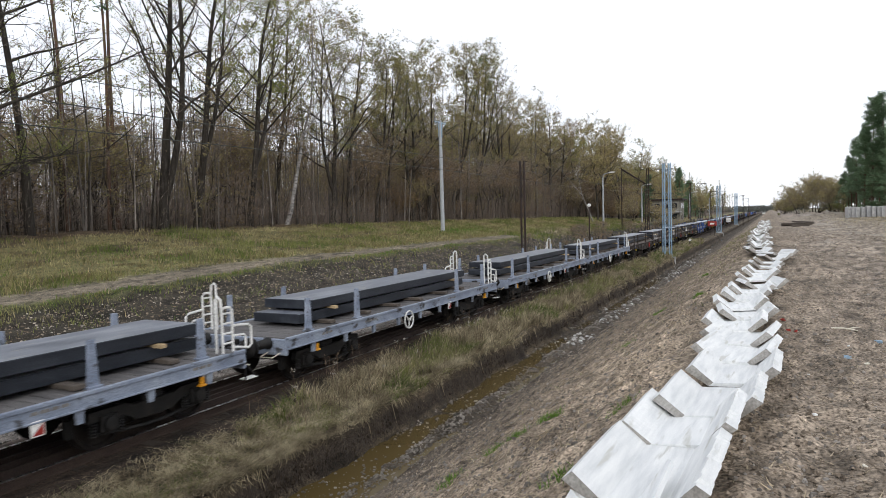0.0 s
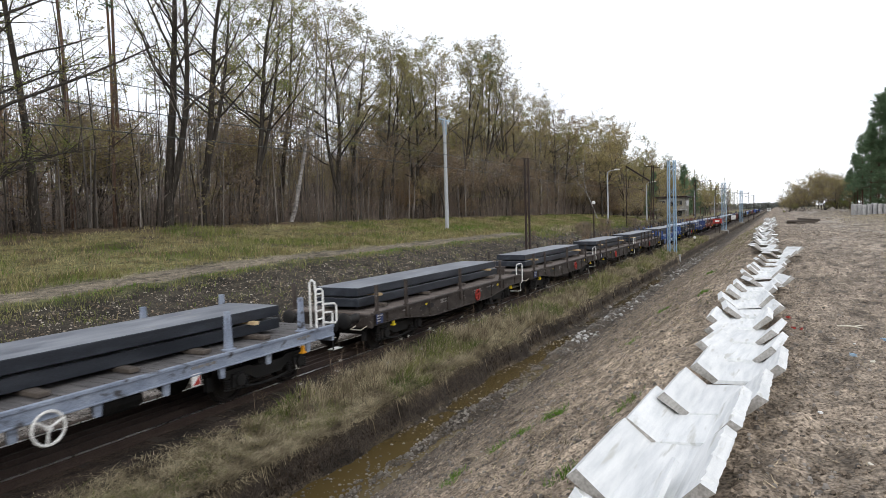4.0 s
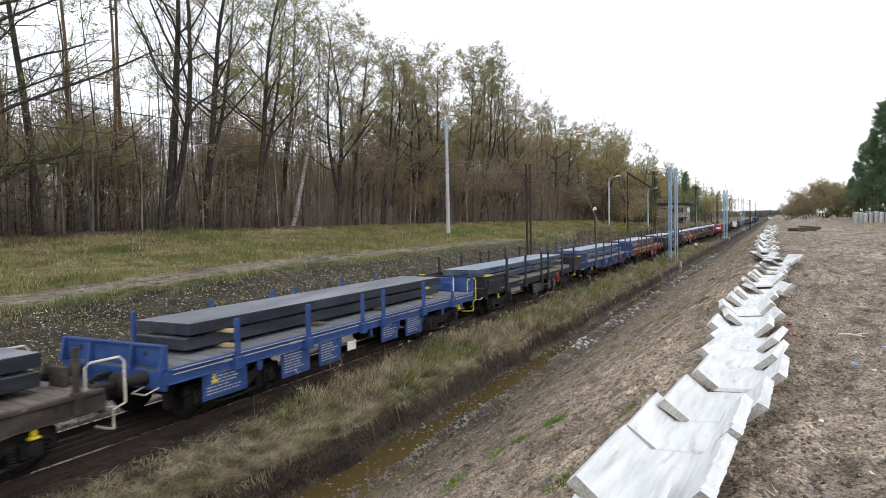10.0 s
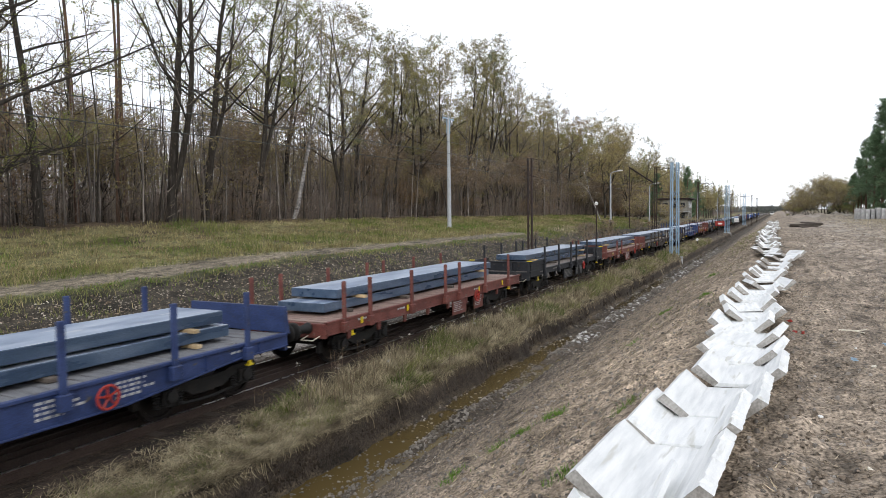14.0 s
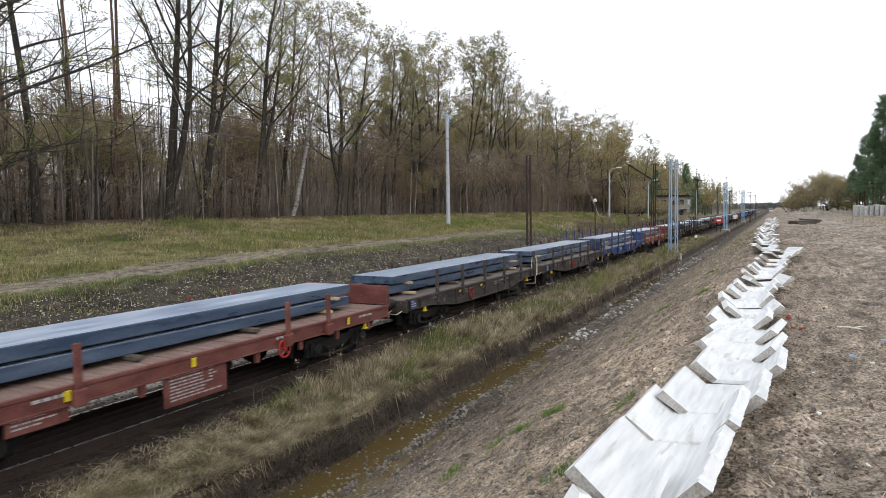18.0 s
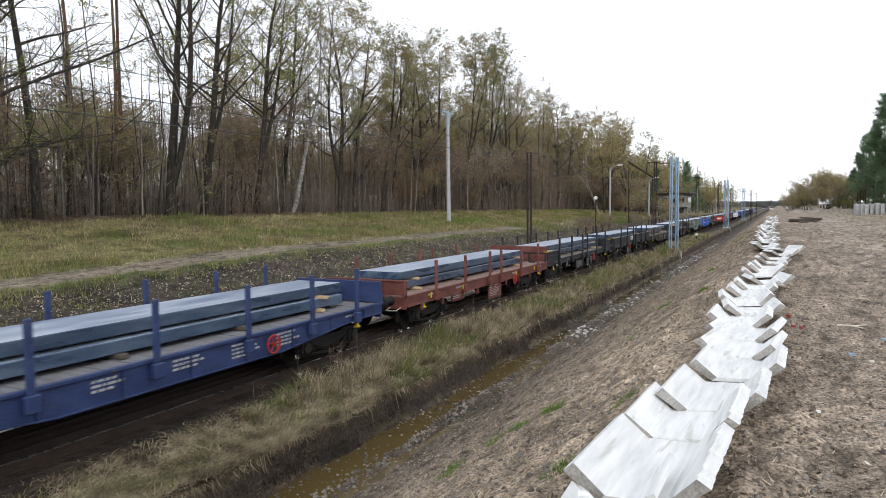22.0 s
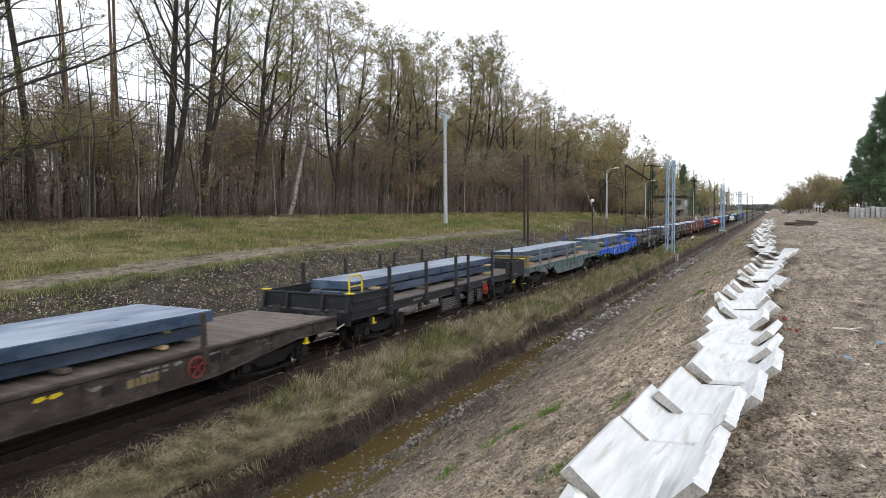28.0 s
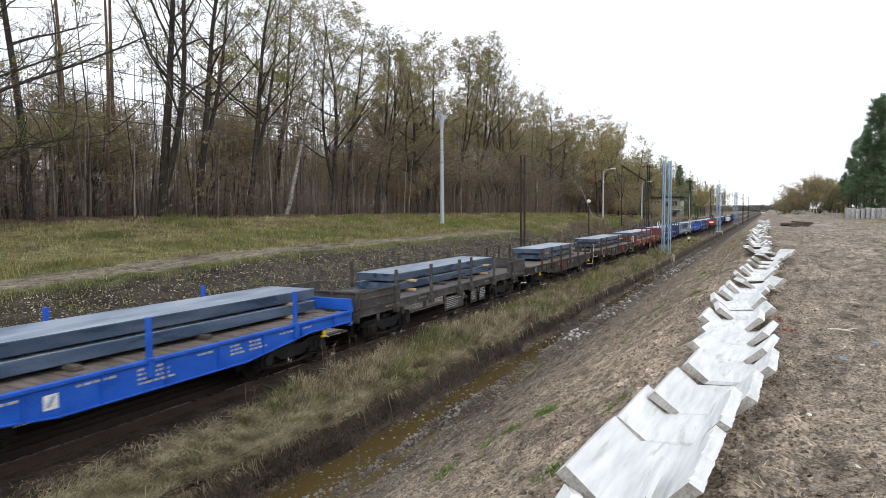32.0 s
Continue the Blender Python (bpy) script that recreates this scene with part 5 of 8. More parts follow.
KINDS = {
    "grey": lambda: wagon("grey", "flat_wagon", "light grey flat wagon with tapered stakes and white ladder rails", 11.8, "grey_paint", "deck_dark", ("straight", 0.24), (-4.95, -3.0, 2.85, 5.0), 0.74,
                          1.1, "taper", rails="ladder", wheel="white", hooks="amber", step="white", seed=3),
    "brown": lambda: wagon("brown", "flat_wagon", "weathered brown flat wagon with deep side girders and bent white handrails", 10.85, "brown_paint", "deck", ("fish", 0.3, 0.52, 2.2, 4.1),
                           (-5.2, -3.7, -0.2, 3.25), 0.72, 1.1, "low", rails="hoop", wheel="red", hooks="yellow", seed=5),
    "brown2": lambda: wagon("brown2", "flat_wagon", "weathered brown flat wagon with a row of short stakes", 10.85, "brown_paint", "deck", ("fish", 0.3, 0.52, 2.2, 4.1),
                            (-4.15, -2.65, -1.15, 0.5, 2.05, 3.55, 5.0), 0.72, 1.1, "low", rails="cream", wheel="red", hooks="yellow", seed=6),
    "brown4": lambda: wagon("brown4", "flat_wagon", "weathered brown flat wagon with thin dark stakes", 10.85, "brown_paint", "deck", ("fish", 0.3, 0.52, 2.2, 4.1),
                            (-3.6, -1.8, 0.02, 1.85, 3.67, 5.2), 0.72, 1.1, "low", rails="cream", wheel="red", hooks="yellow", seed=16),
    "red3": lambda: wagon("red3", "stake_wagon", "oxide red stake wagon with short stakes and ribbed end boards", 12.4, "red_paint", "deck_red", ("straight", 0.28), (-3.84, -2.45, 2.15, 3.53), 0.62,
                          1.1, "post", boards=(0.42, 0.52), wheel="red", hooks="yellow", sign=((-0.2, 1.4, 0.55, 0.85), (-3.0, 0.9, 0.25, 0.85)), seed=17, marks=True),
    "brown3": lambda: wagon("brown3", "flat_wagon", "long weathered brown flat wagon with a partly empty deck", 12.6, "brown_paint", "deck", ("fish", 0.28, 0.55, 2.6, 4.9),
                            (-4.9, 2.34), 0.66, 1.1, "low", wheel="red", hooks="yellow", seed=7),
    "blue": lambda: wagon("blue", "stake_wagon", "blue stake wagon with end boards and lettered panels", 12.45, "blue_paint", "deck_grey", ("straight", 0.26), (-4.67, -2.57, -0.48, 0.47, 2.62, 4.5), 0.66,
                          1.14, "post", boards=(0.42, 0.46), wheel="", hooks="yellow", rails="yellow", sign=((-4.9, 1.1, 0.5, 0.9), (-2.9, 0.9, 0.5, 0.85), (-1.7, 0.8, 0.5, 0.85), (0.9, 0.8, 0.45, 0.88), (2.2, 0.9, 0.5, 0.88)), seed=8),
    "black": lambda: wagon("black", "stake_wagon", "black stake wagon with side flaps and tall stakes", 12.3, "black_paint", "deck", ("straight", 0.22), (-4.45, -2.4, -0.4, 0.55, 2.6, 4.6), 1.0,
                           1.12, "post", boards=(0.42, 0.42), flaps=0.42, wheel="red", hooks="yellow", step="yellow",
                           sign=((-0.6, 1.4, 0.42, 0.82), (0.95, 0.5, 0.45, 0.85), (1.7, 0.5, 0.45, 0.85)), seed=9),
    "closed": lambda: wagon("closed", "stake_wagon", "black stake wagon with boarded sides, yellow latches and a white sign", 12.3, "black_paint", "deck", ("straight", 0.22), (-4.45, -2.4, -0.4, 0.55, 2.6, 4.6), 1.0,
                            1.12, "post", boards=(0.42, 0.42), flaps=0.42, wheel="red", hooks="yellow", step="yellow", sign=((-1.6, 1.3, 0.42, 0.8), (1.2, 0.6, 0.42, 0.82)), seed=20),
    "dusty": lambda: wagon("dusty", "stake_wagon", "dusty grey-black stake wagon with side flaps and stakes", 12.3, "dusty_paint", "deck_dark", ("straight", 0.22), (-4.45, -2.4, -0.4, 0.55, 2.6, 4.6), 0.85,
                           1.12, "post", boards=(0.42, 0.42), flaps=0.42, wheel="", hooks="", step="white",
                           sign=((-0.6, 1.4, 0.42, 0.82), (0.95, 0.5, 0.45, 0.85), (1.7, 0.5, 0.45, 0.85)), seed=19),
    "navy": lambda: wagon("navy", "stake_wagon", "dark blue flat wagon with fish-bellied girders, end boards and stakes", 12.4, "navy_paint", "deck_grey", ("fish", 0.26, 0.5, 2.4, 4.9),
                          (-4.6, -2.8, -0.75, 1.35, 3.3, 5.0), 1.0, 1.12, "post", boards=(0.5, 0.56), wheel="red", hooks="yellow", seed=10),
    "red": lambda: wagon("red", "stake_wagon", "oxide red stake wagon with end boards", 12.4, "red_paint", "deck_red", ("straight", 0.3), (-4.55, -2.5, -0.45, 0.6, 2.7, 4.75), 0.9,
                         1.12, "post", boards=(0.45, 0.68), wheel="red", hooks="yellow", sign=((0.2, 1.2, 0.5, 0.8), (-2.9, 0.9, 0.25, 0.85)), seed=11),
    "red2": lambda: wagon("red2", "stake_wagon", "oxide red stake wagon with its end boards folded down", 12.4, "red_paint", "deck_red", ("straight", 0.3), (-5.6, -4.5, -2.42, -0.35, 0.64, 2.7, 4.87), 0.9,
                          1.12, "post", wheel="red", hooks="yellow", sign=((0.8, 1.0, 0.45, 0.8), (2.3, 0.7, 0.45, 0.8)), seed=12),
    "green": lambda: wagon("green", "stake_wagon", "faded grey-green flat wagon with fish-bellied girders", 12.3, "green_paint", "deck_red", ("fish", 0.2, 0.58, 2.2, 2.9),
                           (-4.77, -3.41, -0.58, 0.82, 3.76), 0.7, 1.12, "low", boards=(0.5, 0.45), board_paint="ochre_paint", wheel="", hooks="", step="cream", seed=13, stake_x=1.36),
    "bright": lambda: wagon("bright", "flat_wagon", "bright blue flat wagon with fish-bellied girders and few stakes", 11.0, "bright_blue", "deck", ("fish", 0.26, 0.5, 1.9, 3.9),
                            (-4.03, -0.32, 3.4), 0.72, 1.12, "low", boards=(0.0, 0.3), wheel="", hooks="yellow", seed=14, stake_x=1.34),
}
# kind, middle of the wagon along the train, slab ends from its middle, dark load
TRAIN = [
    ("grey", 3.65, -5.2, 5.4, 1), ("grey", 16.7, -4.25, 4.25, 1), ("grey", 29.75, -5.0, 5.1, 1), ("grey", 42.5, -4.0, 4.8, 1),
    ("brown", 55.5, -5.1, 4.4, 1), ("brown", 67.75, -4.3, 4.4, 1), ("brown", 79.55, -3.6, 4.1, 1), ("brown2", 91.6, -4.9, 4.95, 1),
]
TRAIN += [
    ("blue", 104.4, -5.2, 4.9, 1), ("black", 118.0, -5.5, 4.9, 0), ("navy", 131.75, -5.1, 5.2, 0), ("red2", 145.5, -4.9, 4.8, 0),
    ("black", 159.15, -4.7, 4.95, 0), ("red3", 172.85, -4.8, 5.4, 0), ("brown4", 185.5, -5.15, 5.1, 0), ("brown2", 197.55, -5.4, 4.8, 0),
    ("navy", 209.6, -4.6, 5.4, 0), ("red", 223.3, -5.5, 4.85, 0), ("black", 235.6, -5.0, 5.25, 0), ("closed", 249.05, -4.8, 4.8, 0),
]
TRAIN += [
    ("brown3", 262.65, -4.8, 2.9, 0), ("black", 275.7, -5.0, 4.8, 0), ("green", 288.7, -5.2, 4.85, 0), ("bright", 301.0, -4.6, 4.85, 0),
    ("dusty", 313.0, -3.2, 4.2, 0), ("brown2", 325.7, -2.6, 3.4, 0), ("brown", 338.3, -4, 4, 0), ("red", 351.2, -4.9, 4.9, 0), ("navy", 364.9, -5, 5, 0),
    ("grey", 378.2, -4.5, 4.5, 1), ("bright", 390.8, -4.6, 4.6, 0), ("blue", 403.8, -5, 5, 1), ("black", 417.4, -5, 5, 0), ("brown", 430.2, -4.2, 4.2, 0), ("blue", 443, -5, 5, 0),
    ("black", 456.6, -5, 5, 0), ("brown2", 469.4, -4.8, 4.8, 0), ("navy", 482.3, -5, 5, 0), ("bright", 495.3, -4.6, 4.6, 0),
]
WAGONS, LOADS, templates, rl = [], [], {}, random.Random(77)
slab_meshes = {}


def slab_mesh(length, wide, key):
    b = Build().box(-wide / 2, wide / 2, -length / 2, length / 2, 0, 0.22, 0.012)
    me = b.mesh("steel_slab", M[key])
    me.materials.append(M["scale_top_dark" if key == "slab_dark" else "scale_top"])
    for p in me.polygons:                            # upper face takes the paler copy, sky sheen in its colour
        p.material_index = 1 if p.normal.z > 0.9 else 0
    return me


tim_mid = Build().box(-0.86, 0.86, -0.08, 0.08, 0, 0.08, 0.01).mesh("timber_batten", M["timber_old"])
tim_new = Build().box(-0.85, 0.85, -0.06, 0.06, 0, 0.07, 0.006).mesh("timber_batten", M["timber_new"])
tim_old = Build().box(-1.05, 1.05, -0.1, 0.1, 0, 0.08, 0.01).mesh("timber_batten", M["timber_old"])
for i, (kind, s0, sa, sb, dark) in enumerate(TRAIN):
    if kind not in templates:
        w = templates[kind] = KINDS[kind]()
    else:
        w = copy_thing(templates[kind], Matrix())
    WAGONS.append((w, s0))
    if s0 == 79.55:                                  # its brake wheel sits farther forward
        for ch in w.children:
            if ch.name.startswith("handbrake_wheel"):
                ch.location.y += -2.45 if ch.data.vertices[0].co.x > 0 else 2.45
    if s0 == 275.7:                                  # this one has a handrail over its leading end
        part("handrail", Build().tube([(1.2, -5.98, 1.3), (1.2, -5.98, 1.88), (1.2, -5.9, 1.96), (1.2, -5.5, 1.96), (1.2, -5.42, 1.88), (1.2, -5.42, 1.3)], 0.022, 6).tube([(1.2, -5.98, 1.7), (1.2, -5.42, 1.7)], 0.018, 6),
             M["yellow"], w, "yellow tubular handrail")
    zd = 1.15 if kind == "blue" else 1.13
    if kind == "grey":
        zd = 1.11
    key = "slab_dark" if dark else "slab"
    nb = 6 if kind == "grey" else 4
    for lv in range(2):
        ya, yb = sa + rl.uniform(-0.1, 0.1) - ((0.5 if i % 2 else 0.1) if lv == 0 and kind in ("grey", "red2") else 0), sb + rl.uniform(-0.1, 0.1)
        zz = zd + lv * 0.29
        for k in range(nb if lv == 0 else 2):
            yy = ya + 0.9 + (yb - ya - 1.8) * k / ((nb if lv == 0 else 2) - 1)
            old = lv == 0 and (kind in ("grey", "brown", "brown2", "red2") or k % 3)
            far = i > 27
            if far:
                continue
            t_ob = single("timber_batten", (tim_old if kind == "grey" else tim_mid) if old else tim_new, None, "dark weathered timber batten under a slab" if old else "fresh sawn timber batten between slabs", "timber", "battens under the slabs")
            LOADS.append((t_ob, s0 + yy + rl.uniform(-0.08, 0.08), rl.uniform(0.0, 0.12), zz, rl.uniform(-4, 4)))
        wide = rl.uniform(1.32, 1.46) if kind != "brown3" else (1.5, 2.05)[lv]
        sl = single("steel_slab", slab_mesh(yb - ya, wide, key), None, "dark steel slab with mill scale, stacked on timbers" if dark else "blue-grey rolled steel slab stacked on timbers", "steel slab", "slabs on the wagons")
        LOADS.append((sl, s0 + (ya + yb) / 2, rl.uniform(-0.04, 0.04), zz + (0.08 if lv == 0 else 0.07), rl.uniform(-0.25, 0.25)))

# ---- woods, grass and weeds ----


def rnd_dir(r, up_lo=-1.0, up_hi=1.0):
    a, z = r.uniform(0, 6.2832), r.uniform(up_lo, up_hi)
    q = math.sqrt(max(0, 1 - z * z))
    return Vector((q * math.cos(a), q * math.sin(a), z))


def leaf(b, p, size, r):
    """One small leaf."""
    u = rnd_dir(r, -0.6, 0.6) * size
    v = rnd_dir(r, -1, 1) * size * 1.1
    n = len(b.v)
    b.v += [tuple(p - u), tuple(p + v), tuple(p + u)]
    b.f.append((n, n + 1, n + 2))


def twig(b, p, d, length, w):
    side = d.cross(Vector((0.3, 0.5, 0.81))).normalized() * w
    q = p + d * length
    n = len(b.v)
    b.v += [tuple(p - side), tuple(p + side), tuple(q)]
    b.f.append((n, n + 1, n + 2))
    return q


def curve(p, d, length, n, bend, r, wob=0.12):
    pts, d = [p.copy()], d.copy()
    for i in range(n):
        d = (d + bend + Vector((r.uniform(-wob, wob), r.uniform(-wob, wob), r.uniform(-wob, wob)))).normalized()
        p = p + d * (length / n)
        pts.append(p.copy())
    return pts


def tree(name, label, seed, H, r0, leaf_mat, leaves, bark="bark", hf=0.38, leaders=2, limbs=9, subs=5, twigs=8, leaf_size=0.1, droop=0.06, lean=(0, 0), reach=0.2, low=0.3, leaf_top=1.0):
    """A broad-leaved tree: forked trunk, limbs, fine twigs and a thin autumn crown."""
    r = random.Random(seed)
    root = thing(name, label, "tree", "trees of the wood")
    wood, fine, crown = Build(), Build(), Build()
    base = Vector((0, 0, -0.3))
    d0 = Vector((lean[0], lean[1], 1)).normalized()
    stem = curve(base, d0, H * hf, 5, Vector((0, 0, 0.01)), r, 0.1)
    wood.tube(stem, r0, 8, r0 * 0.72)
    tips = []
    for k in range(leaders):
        az = r.uniform(0, 6.28) + k * 6.28 / leaders
        out = 0.0 if leaders == 1 else r.uniform(0.1, 0.3)
        d = (d0 + Vector((math.cos(az) * out, math.sin(az) * out, 0))).normalized()
        ln = H * (1 - hf) * (1 if k == 0 else r.uniform(0.75, 0.98))
        pts = curve(stem[-1] - d * 0.2, d, ln, 7, Vector((0, 0, 0.03)), r, 0.11)
        ra = r0 * (0.66 if leaders == 1 else 0.5)
        wood.tube(pts, ra, 6, 0.02)
        for i in range(limbs):
            f = r.random() ** 0.85
            j = min(int(f * 7), 6)
            p = pts[j].lerp(pts[j + 1], f * 7 - j)
            tips.append((p, f, ra * (1 - f * 0.8) * 0.42, ln))
    for i in range(int(limbs * 0.5)):                # dead and low branches on the stem
        f = r.uniform(low, 1)
        j = min(int(f * 5), 4)
        tips.append((stem[j].lerp(stem[j + 1], f * 5 - j), -0.3, r0 * 0.22, H * 0.5))
    for p, f, rb, ln in tips:
        d = rnd_dir(r, 0.15, 0.75)
        lb = H * reach * (1.05 - 0.6 * max(0, f)) * r.uniform(0.6, 1.15) * (0.8 if f < 0 else 1)
        pts = curve(p, d, lb, 4, Vector((0, 0, 0.1 - droop)), r, 0.16)
        wood.tube(pts, max(rb, 0.018), 4, 0.008, False)
        for s in range(subs):
            g = r.uniform(0.25, 1.0)
            j = min(int(g * 4), 3)
            q = pts[j].lerp(pts[j + 1], g * 4 - j)
            sd = (rnd_dir(r, -0.2, 0.8) + (pts[-1] - pts[0]).normalized() * 0.7).normalized()
            sp = curve(q, sd, lb * r.uniform(0.25, 0.5), 2, Vector((0, 0, 0.08 - 2.2 * droop)), r, 0.2)
            fine.tube(sp, 0.014, 3, 0.006, False)
            for t in range(twigs):
                h = r.random()
                w0 = sp[0].lerp(sp[1], h * 2) if h < 0.5 else sp[1].lerp(sp[2], h * 2 - 1)
                td = (rnd_dir(r, -0.4 - droop * 4, 0.7) + sd * 0.5).normalized()
                e = twig(fine, w0, td, r.uniform(0.35, 1.0), 0.009)
                if r.random() < leaves and p.z / H < leaf_top + 0.2:
                    for c in range(r.randint(2, 5)):
                        leaf(crown, w0.lerp(e, r.uniform(0.3, 1.0)) + rnd_dir(r) * 0.1, leaf_size * r.uniform(0.7, 1.3), r)
    part("trunk", wood.mesh("trunk", M[bark]), None, root)
    tagged(part("twig_mass", fine.raw("twig_mass", M["twig"]), None, root), kind="stuff")
    if crown.f:
        tagged(part("crown", crown.raw("crown", M[leaf_mat]), None, root), kind="stuff")
    return root


def pine(name, label, seed, H, r0, low, spread_w, clumps, per=26, nlen=0.34, puff=0.45):
    """A pine: straight trunk, whorled branches, tufts of needles."""
    r = random.Random(seed)
    root = thing(name, label, "tree", "trees of the wood")
    wood, crown = Build(), Build()
    stem = curve(Vector((0, 0, -0.3)), Vector((0, 0, 1)), H, 9, Vector((0, 0, 0.02)), r, 0.025)
    wood.tube(stem, r0, 8, 0.03)
    for i in range(clumps):
        f = low + (1 - low) * r.random() ** 0.8
        j = min(int(f * 9), 8)
        p = stem[j].lerp(stem[j + 1], f * 9 - j)
        g = (f - low) / (1 - low)
        lb = spread_w * (1.1 - 0.85 * g) * r.uniform(0.5, 1.1)
        pts = curve(p, rnd_dir(r, -0.1, 0.35), lb, 3, Vector((0, 0, 0.05)), r, 0.12)
        wood.tube(pts, 0.035, 4, 0.01, False)
        for q in (pts[-1], pts[-2].lerp(pts[-1], 0.3), pts[1].lerp(pts[2], 0.6)):
            c = q + rnd_dir(r) * 0.25
            for k in range(per):
                d = rnd_dir(r, -0.5, 0.9)
                o = c + rnd_dir(r) * r.uniform(0, puff)
                side = d.cross(Vector((0.2, 0.7, 0.6))).normalized() * 0.05
                e = o + d * nlen * r.uniform(0.6, 1.2)
                crown.add([tuple(o - side), tuple(o + side), tuple(e)], [(0, 1, 2)])
    for i in range(10):                              # dead stubs
        f = r.uniform(0.25, low)
        j = min(int(f * 9), 8)
        p = stem[j].lerp(stem[j + 1], f * 9 - j)
        wood.tube(curve(p, rnd_dir(r, -0.2, 0.2), r.uniform(0.5, 1.6), 2, Vector((0, 0, -0.05)), r), 0.02, 4, 0.006, False)
    part("trunk", wood.mesh("trunk", M["bark_pine"]), None, root)
    part("crown", crown.raw("crown", M["needles"]), None, root)
    return root


def oak(name, label, seed, H, r0, leaf_mat, leaves, leaf_size, trunk=0.3, kids=(3, 6, 8), spread=0.6, up=0.1, twigs=8, per=3, lean=(0, 0), bark="bark", sub=0.36):
    """A gnarled tree: the stem forks into crooked ascending limbs that fork again into branches and twigs."""
    r = random.Random(seed)
    root = thing(name, label, "tree", "trees of the wood")
    wood, fine, crown = Build(), Build(), Build()
    share = (trunk, sub, 0.23, 0.14)
    wob = (0.07, 0.2, 0.26, 0.3)

    def grow(p, d, ra, lv, k):
        ln = H * share[lv] * k
        n = (5, 5, 4, 3)[lv]
        pts = curve(p, d, ln, n, Vector((0, 0, up * (0.2 if lv == 0 else 1))), r, wob[lv])
        if lv < 3:
            wood.tube(pts, ra, (8, 6, 4)[lv], ra * 0.55, False)
            dd = (pts[-1] - pts[-2]).normalized()
            for i in range(kids[lv]):
                f = 1.0 if i < 2 else r.uniform(0.45 if lv == 0 else 0.3, 1.0)
                j = min(int(f * n), n - 1)
                q = pts[j].lerp(pts[j + 1], f * n - j)
                side = rnd_dir(r, -0.25, 0.35)
                nd = (dd * (0.9 if i < 2 else 0.55) + side * spread * r.uniform(0.6, 1.3)).normalized()
                if lv < 2 and nd.z < 0.1:
                    nd.z = abs(nd.z) + 0.1
                grow(q, nd, ra * (0.5 if i < 2 else 0.36) * r.uniform(0.8, 1.05), lv + 1, r.uniform(0.7, 1.1))
            return
        fine.tube(pts, max(ra, 0.02), 3, 0.008, False)
        for t in range(twigs):
            h = r.uniform(0.1, 1.0) * n
            j = min(int(h), n - 1)
            q = pts[j].lerp(pts[j + 1], h - j)
            td = (rnd_dir(r, -0.4, 0.8) + d * 0.4).normalized()
            e = twig(fine, q, td, r.uniform(0.4, 1.1), 0.011)
            if r.random() < leaves:
                for c in range(per):
                    leaf(crown, q.lerp(e, r.uniform(0.2, 1.1)) + rnd_dir(r) * 0.18, leaf_size * r.uniform(0.7, 1.3), r)

    grow(Vector((0, 0, -0.3)), Vector((lean[0], lean[1], 1)).normalized(), r0, 0, 1.0)
    part("trunk", wood.mesh("trunk", M[bark]), None, root)
    tagged(part("twig_mass", fine.raw("twig_mass", M["twig"]), None, root), kind="stuff")
    if crown.f:
        tagged(part("crown", crown.raw("crown", M[leaf_mat]), None, root), kind="stuff")
    return root


